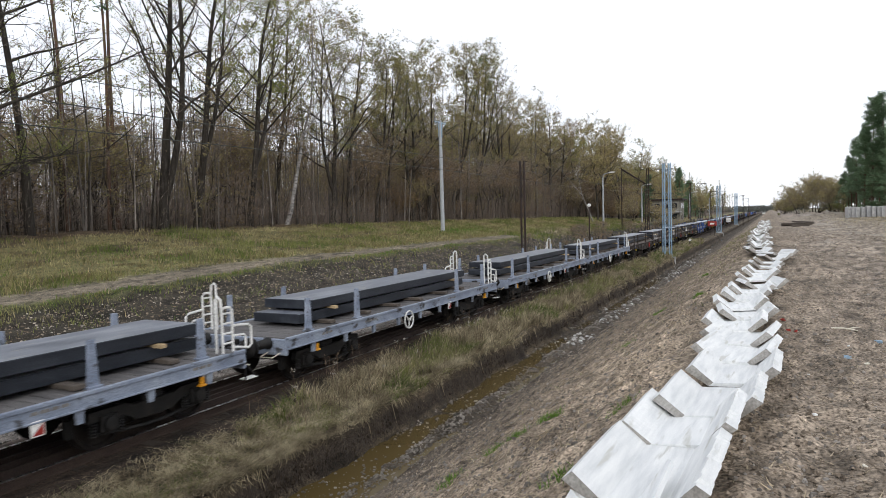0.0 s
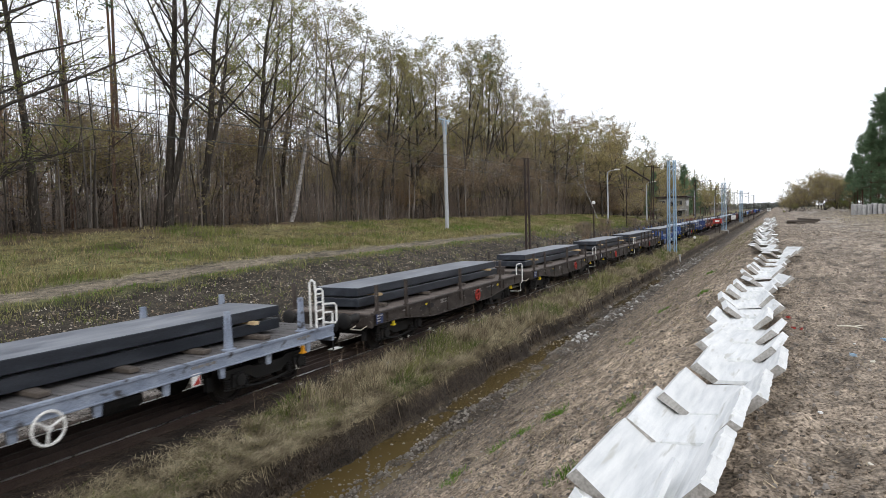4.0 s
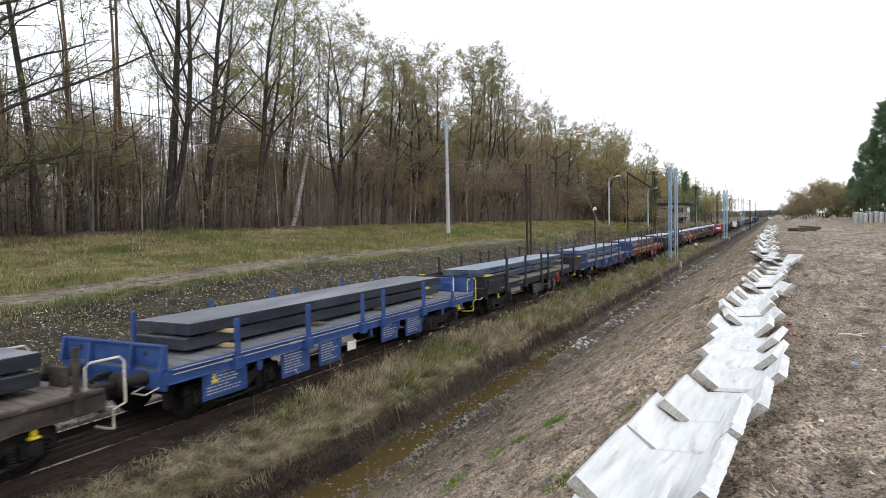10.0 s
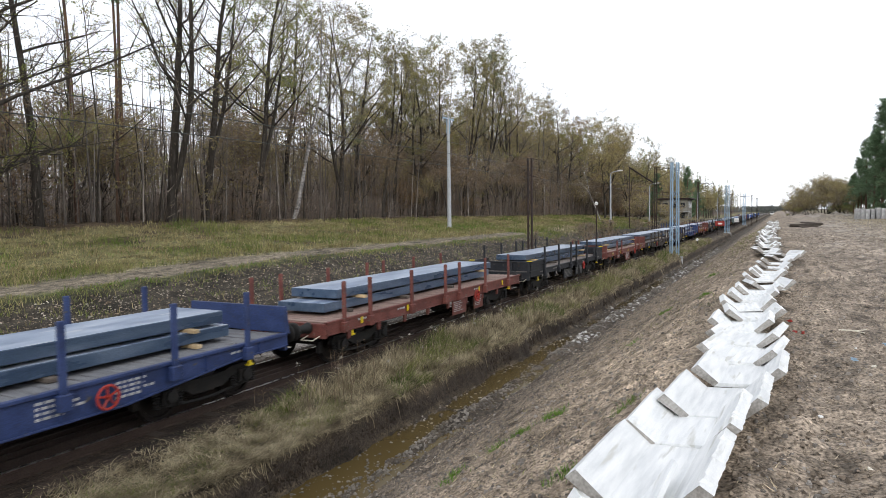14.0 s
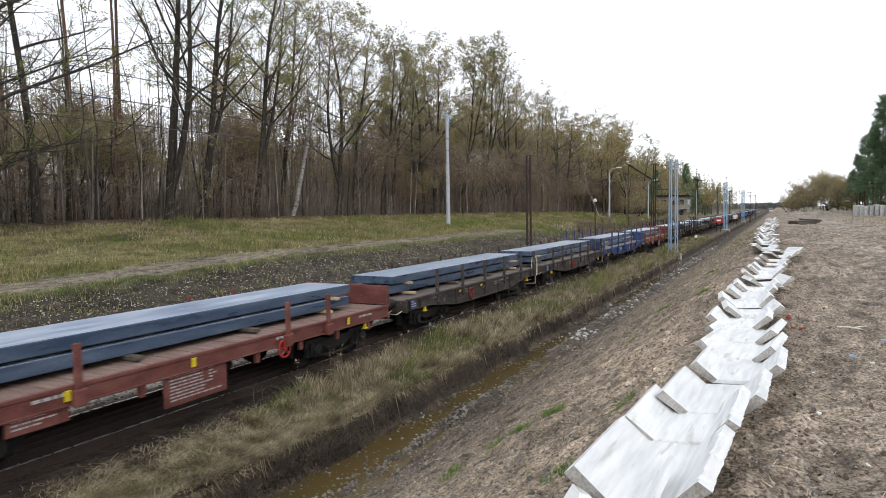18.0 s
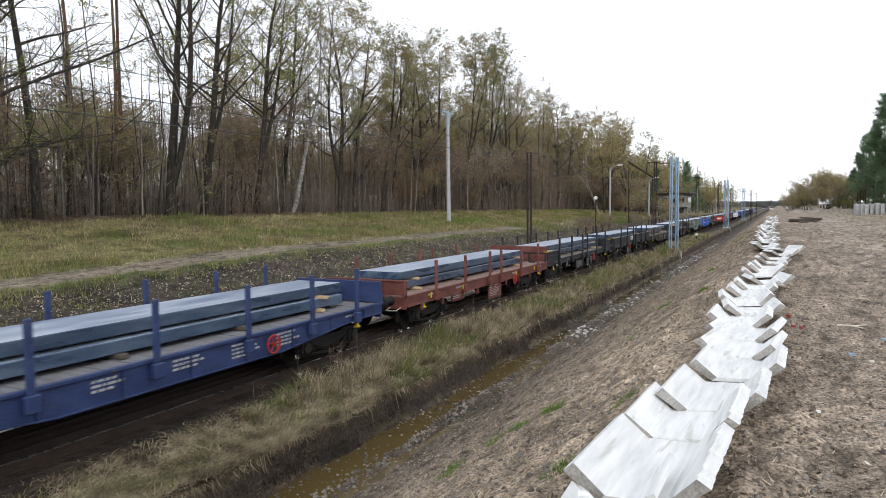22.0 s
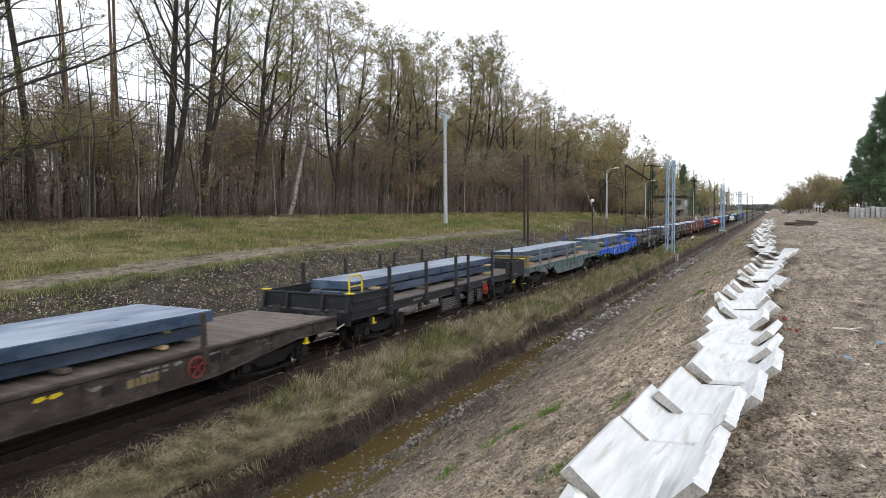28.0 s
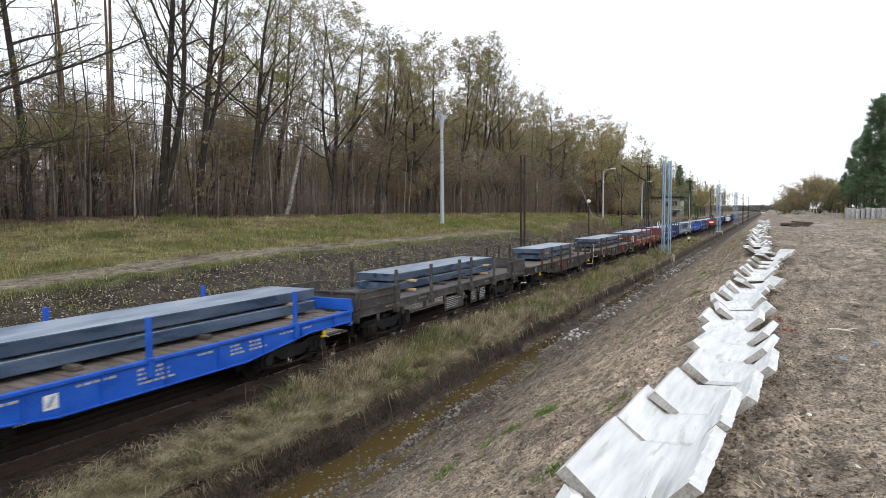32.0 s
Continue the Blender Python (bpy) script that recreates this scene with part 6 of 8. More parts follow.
def stand_tree(name, label, seed, H, r0, leaf_mat, leaves, leaf_size, first=0.36, limbs=15, reach=0.26, subs=6, twigs=7, per=3, fork=0.0, bark="bark", lean=(0, 0), up=0.07):
    """A tree grown in a close stand: a wavering stem right to the top, crooked ascending limbs, leaves in loose clumps."""
    r = random.Random(seed)
    root = thing(name, label, "tree", "trees of the wood")
    wood, fine, crown = Build(), Build(), Build()
    base, d0 = Vector((0, 0, -0.3)), Vector((lean[0], lean[1], 1)).normalized()
    stems = [(curve(base, d0, H * 0.84, 13, Vector((0, 0, 0.012)), r, 0.075), r0, 1.0)]
    if fork:
        a, j = r.uniform(0, 6.28), int(fork * 13)
        f0 = stems[0][0][j]
        d1 = (d0 + Vector((0.3 * math.cos(a), 0.3 * math.sin(a), 0))).normalized()
        stems.append((curve(f0, d1, H * 0.86 * (1 - fork), 13, Vector((0, 0, 0.03)), r, 0.07), r0 * (1 - 0.8 * fork) * 0.8, 1 - fork))
    for pts, ra, k in stems:
        n = len(pts) - 1
        for j in range(n):                           # taper quickly at the butt, then slowly
            qa, qb = ra * (1 - (j / n) ** 1.1 * 0.9), ra * (1 - ((j + 1) / n) ** 1.1 * 0.9)
            wood.tube([pts[j], pts[j + 1]], qa * (1.25 if j == 0 and k == 1.0 else 1), 8, qb, False)
        lo = first if k == 1.0 else 0.15
        for i in range(int(limbs * (0.6 + 0.4 * k))):
            f = lo + (0.98 - lo) * (i + r.random()) / limbs
            if f >= 1:
                continue
            j = min(int(f * n), n - 1)
            p = pts[j].lerp(pts[j + 1], f * n - j)
            az = i * 2.4 + r.uniform(-0.5, 0.5)
            el = r.uniform(0.45, 0.85) if f > 0.5 else r.uniform(0.25, 0.75)
            q = math.sqrt(1 - el * el)
            d = Vector((q * math.cos(az), q * math.sin(az), el))
            ln = H * reach * (1.08 - 0.58 * f) * r.uniform(0.55, 1.25)
            rb = max(0.022, ra * (1 - f * 0.85) * r.uniform(0.36, 0.6))
            lp = curve(p, d, ln, 6, Vector((0, 0, up)), r, 0.24)
            wood.tube(lp, rb, 5, rb * 0.3, False)
            for m in range(subs):
                g = 1.0 if m == 0 else r.uniform(0.18, 1.0)
                jj = min(int(g * 6), 5)
                o = lp[jj].lerp(lp[jj + 1], g * 6 - jj)
                sd = ((lp[jj + 1] - lp[jj]).normalized() * 0.7 + rnd_dir(r, -0.35, 0.75) * 0.8).normalized()
                sp = curve(o, sd, ln * r.uniform(0.22, 0.5), 4, Vector((0, 0, 0.06)), r, 0.28)
                fine.tube(sp, max(0.012, rb * 0.35), 3, 0.007, False)
                leafy = r.random() < leaves
                for t in range(twigs):
                    h = r.uniform(0.1, 1.0) * 4
                    jh = min(int(h), 3)
                    w0 = sp[jh].lerp(sp[jh + 1], h - jh)
                    td = (rnd_dir(r, -0.4, 0.8) + sd * 0.5).normalized()
                    e = twig(fine, w0, td, r.uniform(0.4, 1.1), 0.01)
                    for c in range(2):
                        twig(fine, w0.lerp(e, r.uniform(0.3, 0.8)), (td + rnd_dir(r) * 0.8).normalized(), r.uniform(0.2, 0.5), 0.007)
                    if leafy:
                        for c in range(per):
                            leaf(crown, w0.lerp(e, r.uniform(0.2, 1.1)) + rnd_dir(r) * 0.16, leaf_size * r.uniform(0.6, 1.3), r)
    part("trunk", wood.mesh("trunk", M[bark], True), None, root)
    tagged(part("twig_mass", fine.raw("twig_mass", M["twig"]), None, root), kind="stuff")
    if crown.f:
        tagged(part("crown", crown.raw("crown", M[leaf_mat]), None, root), kind="stuff")
    return root


FULL = [
    stand_tree("deciduous_tree", "full-crowned tree in olive autumn leaf", 101, 22, 0.24, "leaf_olive", 0.8, 0.1, first=0.3, limbs=17, reach=0.27, per=8),
    stand_tree("deciduous_tree", "broad tree with yellow-brown autumn leaves", 102, 22, 0.22, "leaf_yellow", 0.66, 0.095, first=0.34, limbs=16, reach=0.27, fork=0.25, per=8),
    stand_tree("deciduous_tree", "tall tree with thinning olive leaves", 103, 22, 0.2, "leaf_olive", 0.56, 0.1, first=0.42, limbs=16, reach=0.25, fork=0.35, per=7),
    stand_tree("deciduous_tree", "tree with rusty brown autumn leaves", 104, 20, 0.2, "leaf_brown", 0.62, 0.095, first=0.3, limbs=16, reach=0.26, per=7),
]
FAR_FULL = [
    oak("deciduous_tree", "full-crowned far tree in olive autumn leaf", 141, 23, 0.24, "leaf_olive", 0.8, 0.14, kids=(3, 6, 8), twigs=8, per=9, spread=0.65),
    oak("deciduous_tree", "full-crowned far tree in yellow autumn leaf", 142, 22, 0.24, "leaf_yellow", 0.7, 0.14, trunk=0.25, kids=(4, 5, 8), twigs=8, per=9, spread=0.7),
]
BARE = [
    stand_tree("deciduous_tree", "dark tree with twin stems and crooked bare limbs", 111, 24, 0.29, "leaf_olive", 0.14, 0.07, per=6, first=0.34, limbs=14, reach=0.25, fork=0.12),
    stand_tree("deciduous_tree", "dark slender tree with bare ascending limbs", 112, 25, 0.22, "leaf_yellow", 0.1, 0.07, per=6, first=0.42, limbs=14, reach=0.2, up=0.1),
    stand_tree("deciduous_tree", "tall forked tree with thin yellow-green crown", 113, 24, 0.27, "leaf_green", 0.68, 0.08, per=10, first=0.36, limbs=16, reach=0.26, fork=0.3),
    stand_tree("deciduous_tree", "spreading dark tree with thin olive foliage", 114, 23, 0.27, "leaf_olive", 0.7, 0.08, per=11, first=0.28, limbs=17, reach=0.29, fork=0.2),
]
BUSHES = [
    oak("bush", "dense autumn bush with olive and brown leaves", 121, 6.5, 0.09, "leaf_green", 0.6, 0.085, trunk=0.08, kids=(6, 5, 6), twigs=5, per=9, spread=1.0, sub=0.45),
    oak("bush", "dense rusty-brown autumn bush", 122, 6, 0.08, "leaf_brown", 1.0, 0.09, trunk=0.08, kids=(6, 5, 5), twigs=4, per=12, spread=1.0, sub=0.45),
    oak("bush", "thin yellowing bush of slender stems", 123, 7, 0.07, "leaf_yellow", 0.45, 0.085, trunk=0.1, kids=(5, 5, 6), twigs=5, per=7, spread=0.7, sub=0.45),
]
LOW = [
    oak("young_tree", "low dense young tree in brown leaf", 131, 11, 0.1, "leaf_brown", 0.62, 0.075, trunk=0.2, kids=(3, 6, 7), twigs=7, per=8, spread=0.7),
    oak("young_tree", "low bare many-branched young tree", 132, 12, 0.1, "leaf_yellow", 0.2, 0.07, trunk=0.25, kids=(3, 6, 7), twigs=7, per=6, spread=0.6),
    oak("young_tree", "low young tree with yellow-olive leaves", 133, 11, 0.09, "leaf_yellow", 0.65, 0.075, trunk=0.22, kids=(3, 6, 7), twigs=7, per=8, spread=0.65),
]
OAKS = [
    tree("deciduous_tree", "tall bare-limbed tree with sparse olive leaves", 1, 23, 0.2, "leaf_olive", 0.2, twigs=10, limbs=11, reach=0.22, leaf_size=0.12),
    tree("deciduous_tree", "tall forked tree with thin yellow-green crown", 2, 24, 0.19, "leaf_olive", 0.6, leaders=3, limbs=8, twigs=10, reach=0.2, leaf_size=0.13),
    tree("deciduous_tree", "slender dark tree with nearly bare twigs", 3, 22, 0.15, "leaf_yellow", 0.08, hf=0.5, twigs=11, limbs=12, reach=0.19, leaf_size=0.11),
    tree("deciduous_tree", "dark wide-spreading tree with ascending limbs", 4, 22, 0.24, "leaf_olive", 0.6, hf=0.25, leaders=3, limbs=9, reach=0.26, twigs=10, leaf_size=0.13),
    tree("deciduous_tree", "tall tree with thinning brown-yellow foliage", 5, 23, 0.17, "leaf_yellow", 0.62, hf=0.36, limbs=13, twigs=10, reach=0.22, leaf_size=0.13),
    tree("deciduous_tree", "slim tree with rusty brown leaves", 6, 19, 0.13, "leaf_brown", 0.6, hf=0.4, reach=0.2, limbs=11, twigs=9, leaf_size=0.13),
]
BIRCHES = [
    tree("birch_tree", "white-barked birch with fine drooping twigs", 11, 22, 0.095, "leaf_yellow", 0.5, bark="bark_birch", hf=0.55, leaders=1, limbs=20, droop=0.16, reach=0.16, leaf_size=0.1, low=0.75, twigs=10),
    tree("birch_tree", "leaning forked birch with bare white stems", 12, 19, 0.17, "leaf_yellow", 0.25, bark="bark_birch", hf=0.4, leaders=2, limbs=8, droop=0.14, lean=(0.05, 0.44), leaf_size=0.09, low=0.8),
]
PINES = [
    pine("pine_tree", "tall bare-stemmed pine with a small dark crown", 21, 25, 0.15, 0.74, 2.3, 34, 20),
    pine("pine_tree", "slender pine with scattered tufts of needles", 22, 24, 0.13, 0.55, 1.8, 30, 18),
]
EDGE_PINES = [
    pine("pine_tree", "dense dark green pine at the edge of the wood", 31, 17, 0.2, 0.1, 3.4, 110, 30, 0.4, 0.55),
    pine("pine_tree", "dark green pine with a visible reddish trunk", 32, 18, 0.22, 0.26, 3.2, 100, 30, 0.4, 0.55),
]
SAPLINGS = [
    tree("young_tree", "thin bare young tree in the undergrowth", 41, 9, 0.05, "leaf_brown", 0.4, hf=0.4, leaders=1, limbs=9, subs=3, twigs=8, reach=0.26, low=0.15, leaf_size=0.07),
    tree("young_tree", "thin young tree with yellowing leaves", 42, 11, 0.055, "leaf_yellow", 0.75, hf=0.35, leaders=1, limbs=11, subs=3, twigs=8, reach=0.24, low=0.15, leaf_size=0.08),
    tree("young_tree", "slender pole-like young tree", 43, 13, 0.06, "leaf_olive", 0.6, hf=0.4, leaders=1, limbs=10, subs=3, twigs=8, reach=0.2, low=0.2, leaf_size=0.08),
    tree("shrub", "bare brown shrub of many thin stems", 44, 4.2, 0.03, "leaf_brown", 0.3, hf=0.12, leaders=5, limbs=6, subs=3, twigs=7, reach=0.34, low=0.3, leaf_size=0.1),
]
used = set()


CROWN_Y = (20, 47, 55, 65, 75, 82, 88, 103, 116, 123, 140, 170, 193, 218, 280, 345, 550)
CROWN_Z = (27, 21.8, 21.0, 22.6, 25.4, 24.8, 22.3, 22.9, 22.8, 20.4, 24.6, 27.0, 25.6, 22.6, 22.0, 19.8, 13.6)


def crown_top(x, y):
    """Height of the wood's skyline, which rises towards the back and sinks along the line."""
    return 3.56 + (float(np.interp(y * 34 / abs(x), CROWN_Y, CROWN_Z)) - 3.56) * abs(x) / 34


def tree_height(root):
    zs = [q.co.z for ch in root.children for q in ch.data.vertices]
    return float(np.percentile(zs, 98.5))


HEIGHT = {}


def plant(kind, x, y, scale=1.0, turn=None):
    src = kind
    if x < -20:                                      # no crown stands above its neighbours by much
        if src.name not in HEIGHT:
            HEIGHT[src.name] = tree_height(src)
        scale = min(scale, (crown_top(x, y) * rt.uniform(0.95, 1.03) - ground_z(x, y)) / HEIGHT[src.name])
    m = pose(x, y, ground_z(x, y), 0, 0, rt.uniform(0, 360) if turn is None else turn) @ Matrix.Scale(scale, 4)
    if src.name in used:
        return copy_thing(src, m)
    used.add(src.name)
    src.matrix_basis = m
    return src


rt = random.Random(99)
# the row along the edge of the wood
EDGE_ROW = [(14.2, -31.5, BARE[1], 1.0), (17.0, -35.0, BARE[0], 1.0), (20.2, -33, BARE[1], 1.0), (22.0, -38, PINES[1], 1.0), (24.9, -37.0, PINES[0], 1.0), (26.5, -35.5, PINES[1], 1.0),
            (29.4, -38.5, PINES[0], 1.02), (28.6, -33.4, BARE[0], 1.05), (31.6, -33.8, BARE[2], 1.1), (36.3, -33.6, BARE[2], 1.05), (42.6, -36.5, FULL[2], 1.0),
            (46.4, -33.6, BARE[3], 1.05), (50.6, -34.8, FULL[0], 1.1)]
EDGE_ROW += [(54, -34, FULL[2], 1.1), (57.5, -35, FULL[0], 1.1), (61, -34, BARE[3], 1.1), (66, -34.5, FULL[1], 1.2), (69.5, -36, FULL[0], 1.1), (74, -35, FULL[2], 1.2),
             (80, -35, FULL[2], 1.2), (85, -36, FULL[0], 1.2), (88, -34, BARE[0], 1.1), (93, -35, FULL[1], 1.1), (99, -36, FULL[2], 1.1), (106, -35, FULL[1], 1.1), (112, -34.5, BARE[0], 1.1), (119, -35, FULL[3], 1.1), (127, -35, FAR_FULL[1], 1.2), (115, -27, FAR_FULL[1], 0.85), (124, -28, FULL[1], 0.9), (133, -27, FAR_FULL[1], 0.8),
             (136, -34, FULL[1], 1.1), (146, -34.5, FULL[0], 1.1), (156, -34, FULL[1], 1.15), (168, -33, FULL[2], 1.15), (180, -32, FULL[0], 1.1), (192, -31, FULL[1], 1.1), (205, -30, FULL[2], 1.0), (220, -29, FULL[0], 1.0)]
for y, x, k, s in EDGE_ROW:
    plant(k, x, y, s)
plant(BIRCHES[1], -32.6, 39.0, 1.0, 0)
for y, x in ((53, -36.5), (57, -35.2), (63, -35.5), (70, -34.6), (76, -34), (78, -36), (86, -35.5), (95, -35), (103, -34)):
    plant(BIRCHES[0], x, y, rt.uniform(1.0, 1.12))
plant(BIRCHES[1], -25, 104, 0.62, 100)
# deeper rows: low trees behind the open edge, tall full crowns farther along
for i in range(100):
    y = 60 + 300 * rt.random() ** 1.15
    x = -37 - 26 * rt.random()
    far = [FAR_FULL[0], FAR_FULL[1], FAR_FULL[0], FULL[3]] if y > 95 else [FULL[0], FULL[1], FULL[2], FULL[3], OAKS[4], BIRCHES[0], PINES[0]]
    plant(rt.choice(far), x, y, rt.uniform(0.9, 1.1) * (0.84 if y < 90 else 1.0))
for i in range(34):                                  # the wood comes closer to the line farther on
    y = 140 + 5.5 * i
    x = -21.5 - 6 * rt.random()
    plant(rt.choice([FAR_FULL[0], FAR_FULL[1], EDGE_PINES[0], EDGE_PINES[0]]), x, y, float(np.interp(y, (140, 230, 330), (0.62, 0.5, 0.55))) * rt.uniform(0.8, 1.1))
for i in range(17):
    y, x = rt.uniform(8, 50), -38 - 26 * rt.random()
    plant(rt.choice([OAKS[2], BARE[1], PINES[1], BARE[0], OAKS[0]]), x, y, rt.uniform(0.75, 1.0))
for i in range(95):
    y = 4 + 110 * rt.random()
    x = -37 - 22 * rt.random()
    plant(rt.choice(LOW), x, y, rt.uniform(0.8, 1.15))
for i in range(150):
    y = 8 + 230 * rt.random() ** 1.3
    x = -32.3 - 16 * rt.random() ** 1.2
    plant(rt.choice(SAPLINGS[:3] + SAPLINGS[:3] + SAPLINGS[3:]), x, y, rt.uniform(0.75, 1.15))
for y, x, k, q in ((9, -33.5, LOW[2], 1.0), (12.5, -33, LOW[2], 0.8), (16, -35.5, LOW[0], 0.9), (21, -36.5, LOW[0], 0.9),
                   (25, -37, LOW[2], 1.0), (10.5, -32.4, BUSHES[0], 0.5), (13.4, -33.4, BUSHES[0], 0.6), (43, -37, LOW[0], 1.1), (39, -36.5, LOW[2], 1.1), (52, -36, LOW[0], 1.1), (59, -36, LOW[2], 1.0)):
    plant(k, x, y, q)
for i in range(64):                                  # brown low trees closing the edge farther along
    y = 56 + 130 * rt.random()
    plant(rt.choice([LOW[0], LOW[0], LOW[1], LOW[2], BUSHES[1]]), -32.2 - 4.5 * rt.random() + max(0, y - 110) * 0.06, y, rt.uniform(0.6, 1.1))
for i in range(9):                                   # dark pines where the wood nears the line
    plant(EDGE_PINES[i % 2], -23.6 - 3.5 * rt.random(), 196 + 6.5 * i, 0.86 * rt.uniform(0.9, 1.05))
# a dark tree before the wood whose long limbs reach along the line
edge = thing("deciduous_tree", "old dark tree with long crooked bare limbs", "tree", "trees of the wood", pose(-30, 12.6, ground_z(-30, 12.6)))
ew, et, el = Build(), Build(), Build()
re_ = random.Random(12)
ew.tube(curve(Vector((0, 0, -0.3)), Vector((0, 0.06, 1)), 15, 7, Vector((0, 0, 0.02)), re_, 0.06), 0.3, 8, 0.14)
for z0, d, ln, ra, bend in ((0.7, (0.13, 1, 0.82), 9.8, 0.2, 0.0), (3.2, (0.12, 1, 0.98), 12.0, 0.13, -0.02), (4.4, (0.12, 1, 0.5), 9.5, 0.09, 0.0), (6.6, (0.1, 1, 0.75), 10, 0.12, 0.03),
                            (8.5, (0, 1, 0.5), 9.5, 0.1, 0.03), (10.5, (0, 1, 0.6), 9, 0.09, 0.02), (3.2, (0.2, 1, 0.12), 8.5, 0.06, 0.0)):
    lp = curve(Vector((0, 0.15, z0)), Vector(d).normalized(), ln, 7, Vector((0, 0, bend)), re_, 0.12)
    ew.tube(lp, ra, 6, ra * 0.2)
    for i in range(17):
        f = re_.uniform(0.35, 1.0) * 7
        j = min(int(f), 6)
        q = lp[j].lerp(lp[j + 1], f - j)
        sd = (rnd_dir(re_, -0.2, 0.9) + Vector((0, 0.5, 0))).normalized()
        sp_ = curve(q, sd, re_.uniform(1.0, 3.0), 3, Vector((0, 0, 0.08)), re_, 0.25)
        ew.tube(sp_, 0.03, 4, 0.01, False)
        for t in range(7):
            h = re_.uniform(0, 3)
            k = min(int(h), 2)
            o = sp_[k].lerp(sp_[k + 1], h - k)
            e = twig(et, o, (rnd_dir(re_, -0.3, 0.9) + sd * 0.5).normalized(), re_.uniform(0.4, 1.2), 0.012)
            if re_.random() < 0.75:
                for c in range(10):
                    leaf(el, o.lerp(e, re_.uniform(0.3, 1.1)) + rnd_dir(re_) * 0.12, re_.uniform(0.035, 0.065), re_)
part("trunk", ew.mesh("trunk", M["bark"]), None, edge)
tagged(part("twig_mass", et.raw("twig_mass", M["twig"]), None, edge), kind="stuff")
tagged(part("crown", el.raw("crown", M["leaf_green"]), None, edge), kind="stuff")
# the pine wood and the overgrown mound on the right
for i in range(26):
    y = 122 + i * 2.9
    x = 15.8 + rt.uniform(-0.7, 1.2) + (3.0 if i % 3 == 2 else 0)
    plant(EDGE_PINES[0] if rt.random() < 0.6 else EDGE_PINES[1], x, y, float(np.interp(y, (122, 136, 144, 152, 165, 175, 194), (1.32, 1.26, 1.12, 0.96, 0.7, 0.5, 0.3))) * rt.uniform(0.92, 1.06))
for x, y, s in ((13.5, 170, 0.47), (14.2, 166, 0.58), (14.5, 160, 0.78), (15, 151, 0.96), (15.6, 144, 1.12), (14.7, 157, 0.74), (17, 130, 1.32), (18, 124, 1.35), (20, 126, 1.2), (22, 133, 1.2), (23, 140, 1.15), (25, 146, 1.1), (24, 138, 1.2)):
    plant(EDGE_PINES[1], x, y, s)
for i in range(46):                                  # saplings and bushes on the overgrown mound
    x, y = rt.uniform(1.5, 15.0), rt.uniform(158, 195)
    top = float(np.interp(x * 165 / y, (0.8, 2, 5, 9, 11, 13, 17), (1.2, 3.0, 6.4, 8.2, 8.4, 6.0, 4.6)))
    kind = rt.choice([BUSHES[2], BUSHES[2], BUSHES[2], BUSHES[2], SAPLINGS[1], SAPLINGS[1], BUSHES[0]])
    plant(kind, x, y, top / (5.6 if kind in BUSHES else 10) * rt.uniform(0.6, 1.05))
for x, y, s in ((-15.2, 118, 0.4), (-17, 124, 0.5), (-13.9, 127, 0.4), (-18, 130, 0.6), (-12.9, 130, 0.35), (-19.5, 122, 0.5), (-21, 135, 0.7), (-16, 112, 0.3), (-22, 120, 0.6), (-24, 132, 0.8)):
    plant(BUSHES[2], x, y, s)
for i in range(40):
    x, y = rt.uniform(-18.5, -14.2), rt.uniform(50, 110)
    plant(SAPLINGS[3], x, y, rt.uniform(0.2, 0.42))
for src in OAKS + FULL + FAR_FULL + BARE + BUSHES + LOW + BIRCHES + PINES + EDGE_PINES + SAPLINGS:
    if src.name not in used:
        plant(src, -50 - rt.random() * 10, 60)

# undergrowth, twigs and the far woods as stuff
ru = random.Random(3)
ub = Build()
for i in range(26000):
    y = 6 + 230 * ru.random() ** 1.25
    x = -32.2 - 26 * ru.random() ** 1.1
    p = Vector((x, y, ground_z(x, y) if ru.random() < 0.2 else 3.2))
    h = ru.uniform(0.7, 3.2) if ru.random() < 0.5 else ru.uniform(3, 10)
    d = (Vector((0, 0, 1)) + rnd_dir(ru) * 0.14).normalized()
    twig(ub, p, d, h, 0.02)
    for k in range(4):
        twig(ub, p + d * h * ru.uniform(0.3, 0.95), rnd_dir(ru, 0.2, 0.9), ru.uniform(0.3, 1.1), 0.012)
for i in range(24000):                               # brush deep in the wood
    x, y = -48 - 50 * ru.random(), -10 + 290 * ru.random()
    p = Vector((x, y, 2.9))
    d = (Vector((0, 0, 1)) + rnd_dir(ru) * 0.2).normalized()
    h = ru.uniform(1.0, 8.0)
    twig(ub, p, d, h, 0.1)
    twig(ub, p + d * h * 0.3, rnd_dir(ru, 0, 0.8), ru.uniform(1, 2.4), 0.06)
    twig(ub, p + d * h * 0.6, rnd_dir(ru, 0, 0.8), ru.uniform(1, 2.4), 0.06)
for i in range(8000):                                # the far side of the wood
    x, y = -95 - 55 * ru.random(), -40 + 330 * ru.random()
    twig(ub, Vector((x, y, 2.4)), (Vector((0, 0, 1)) + rnd_dir(ru) * 0.25).normalized(), ru.uniform(3, 12), 0.3)
tagged(new("undergrowth", ub.raw("undergrowth", M["brush"])), "dense brown bare undergrowth beneath the trees", "undergrowth", kind="stuff")
ps = Build()
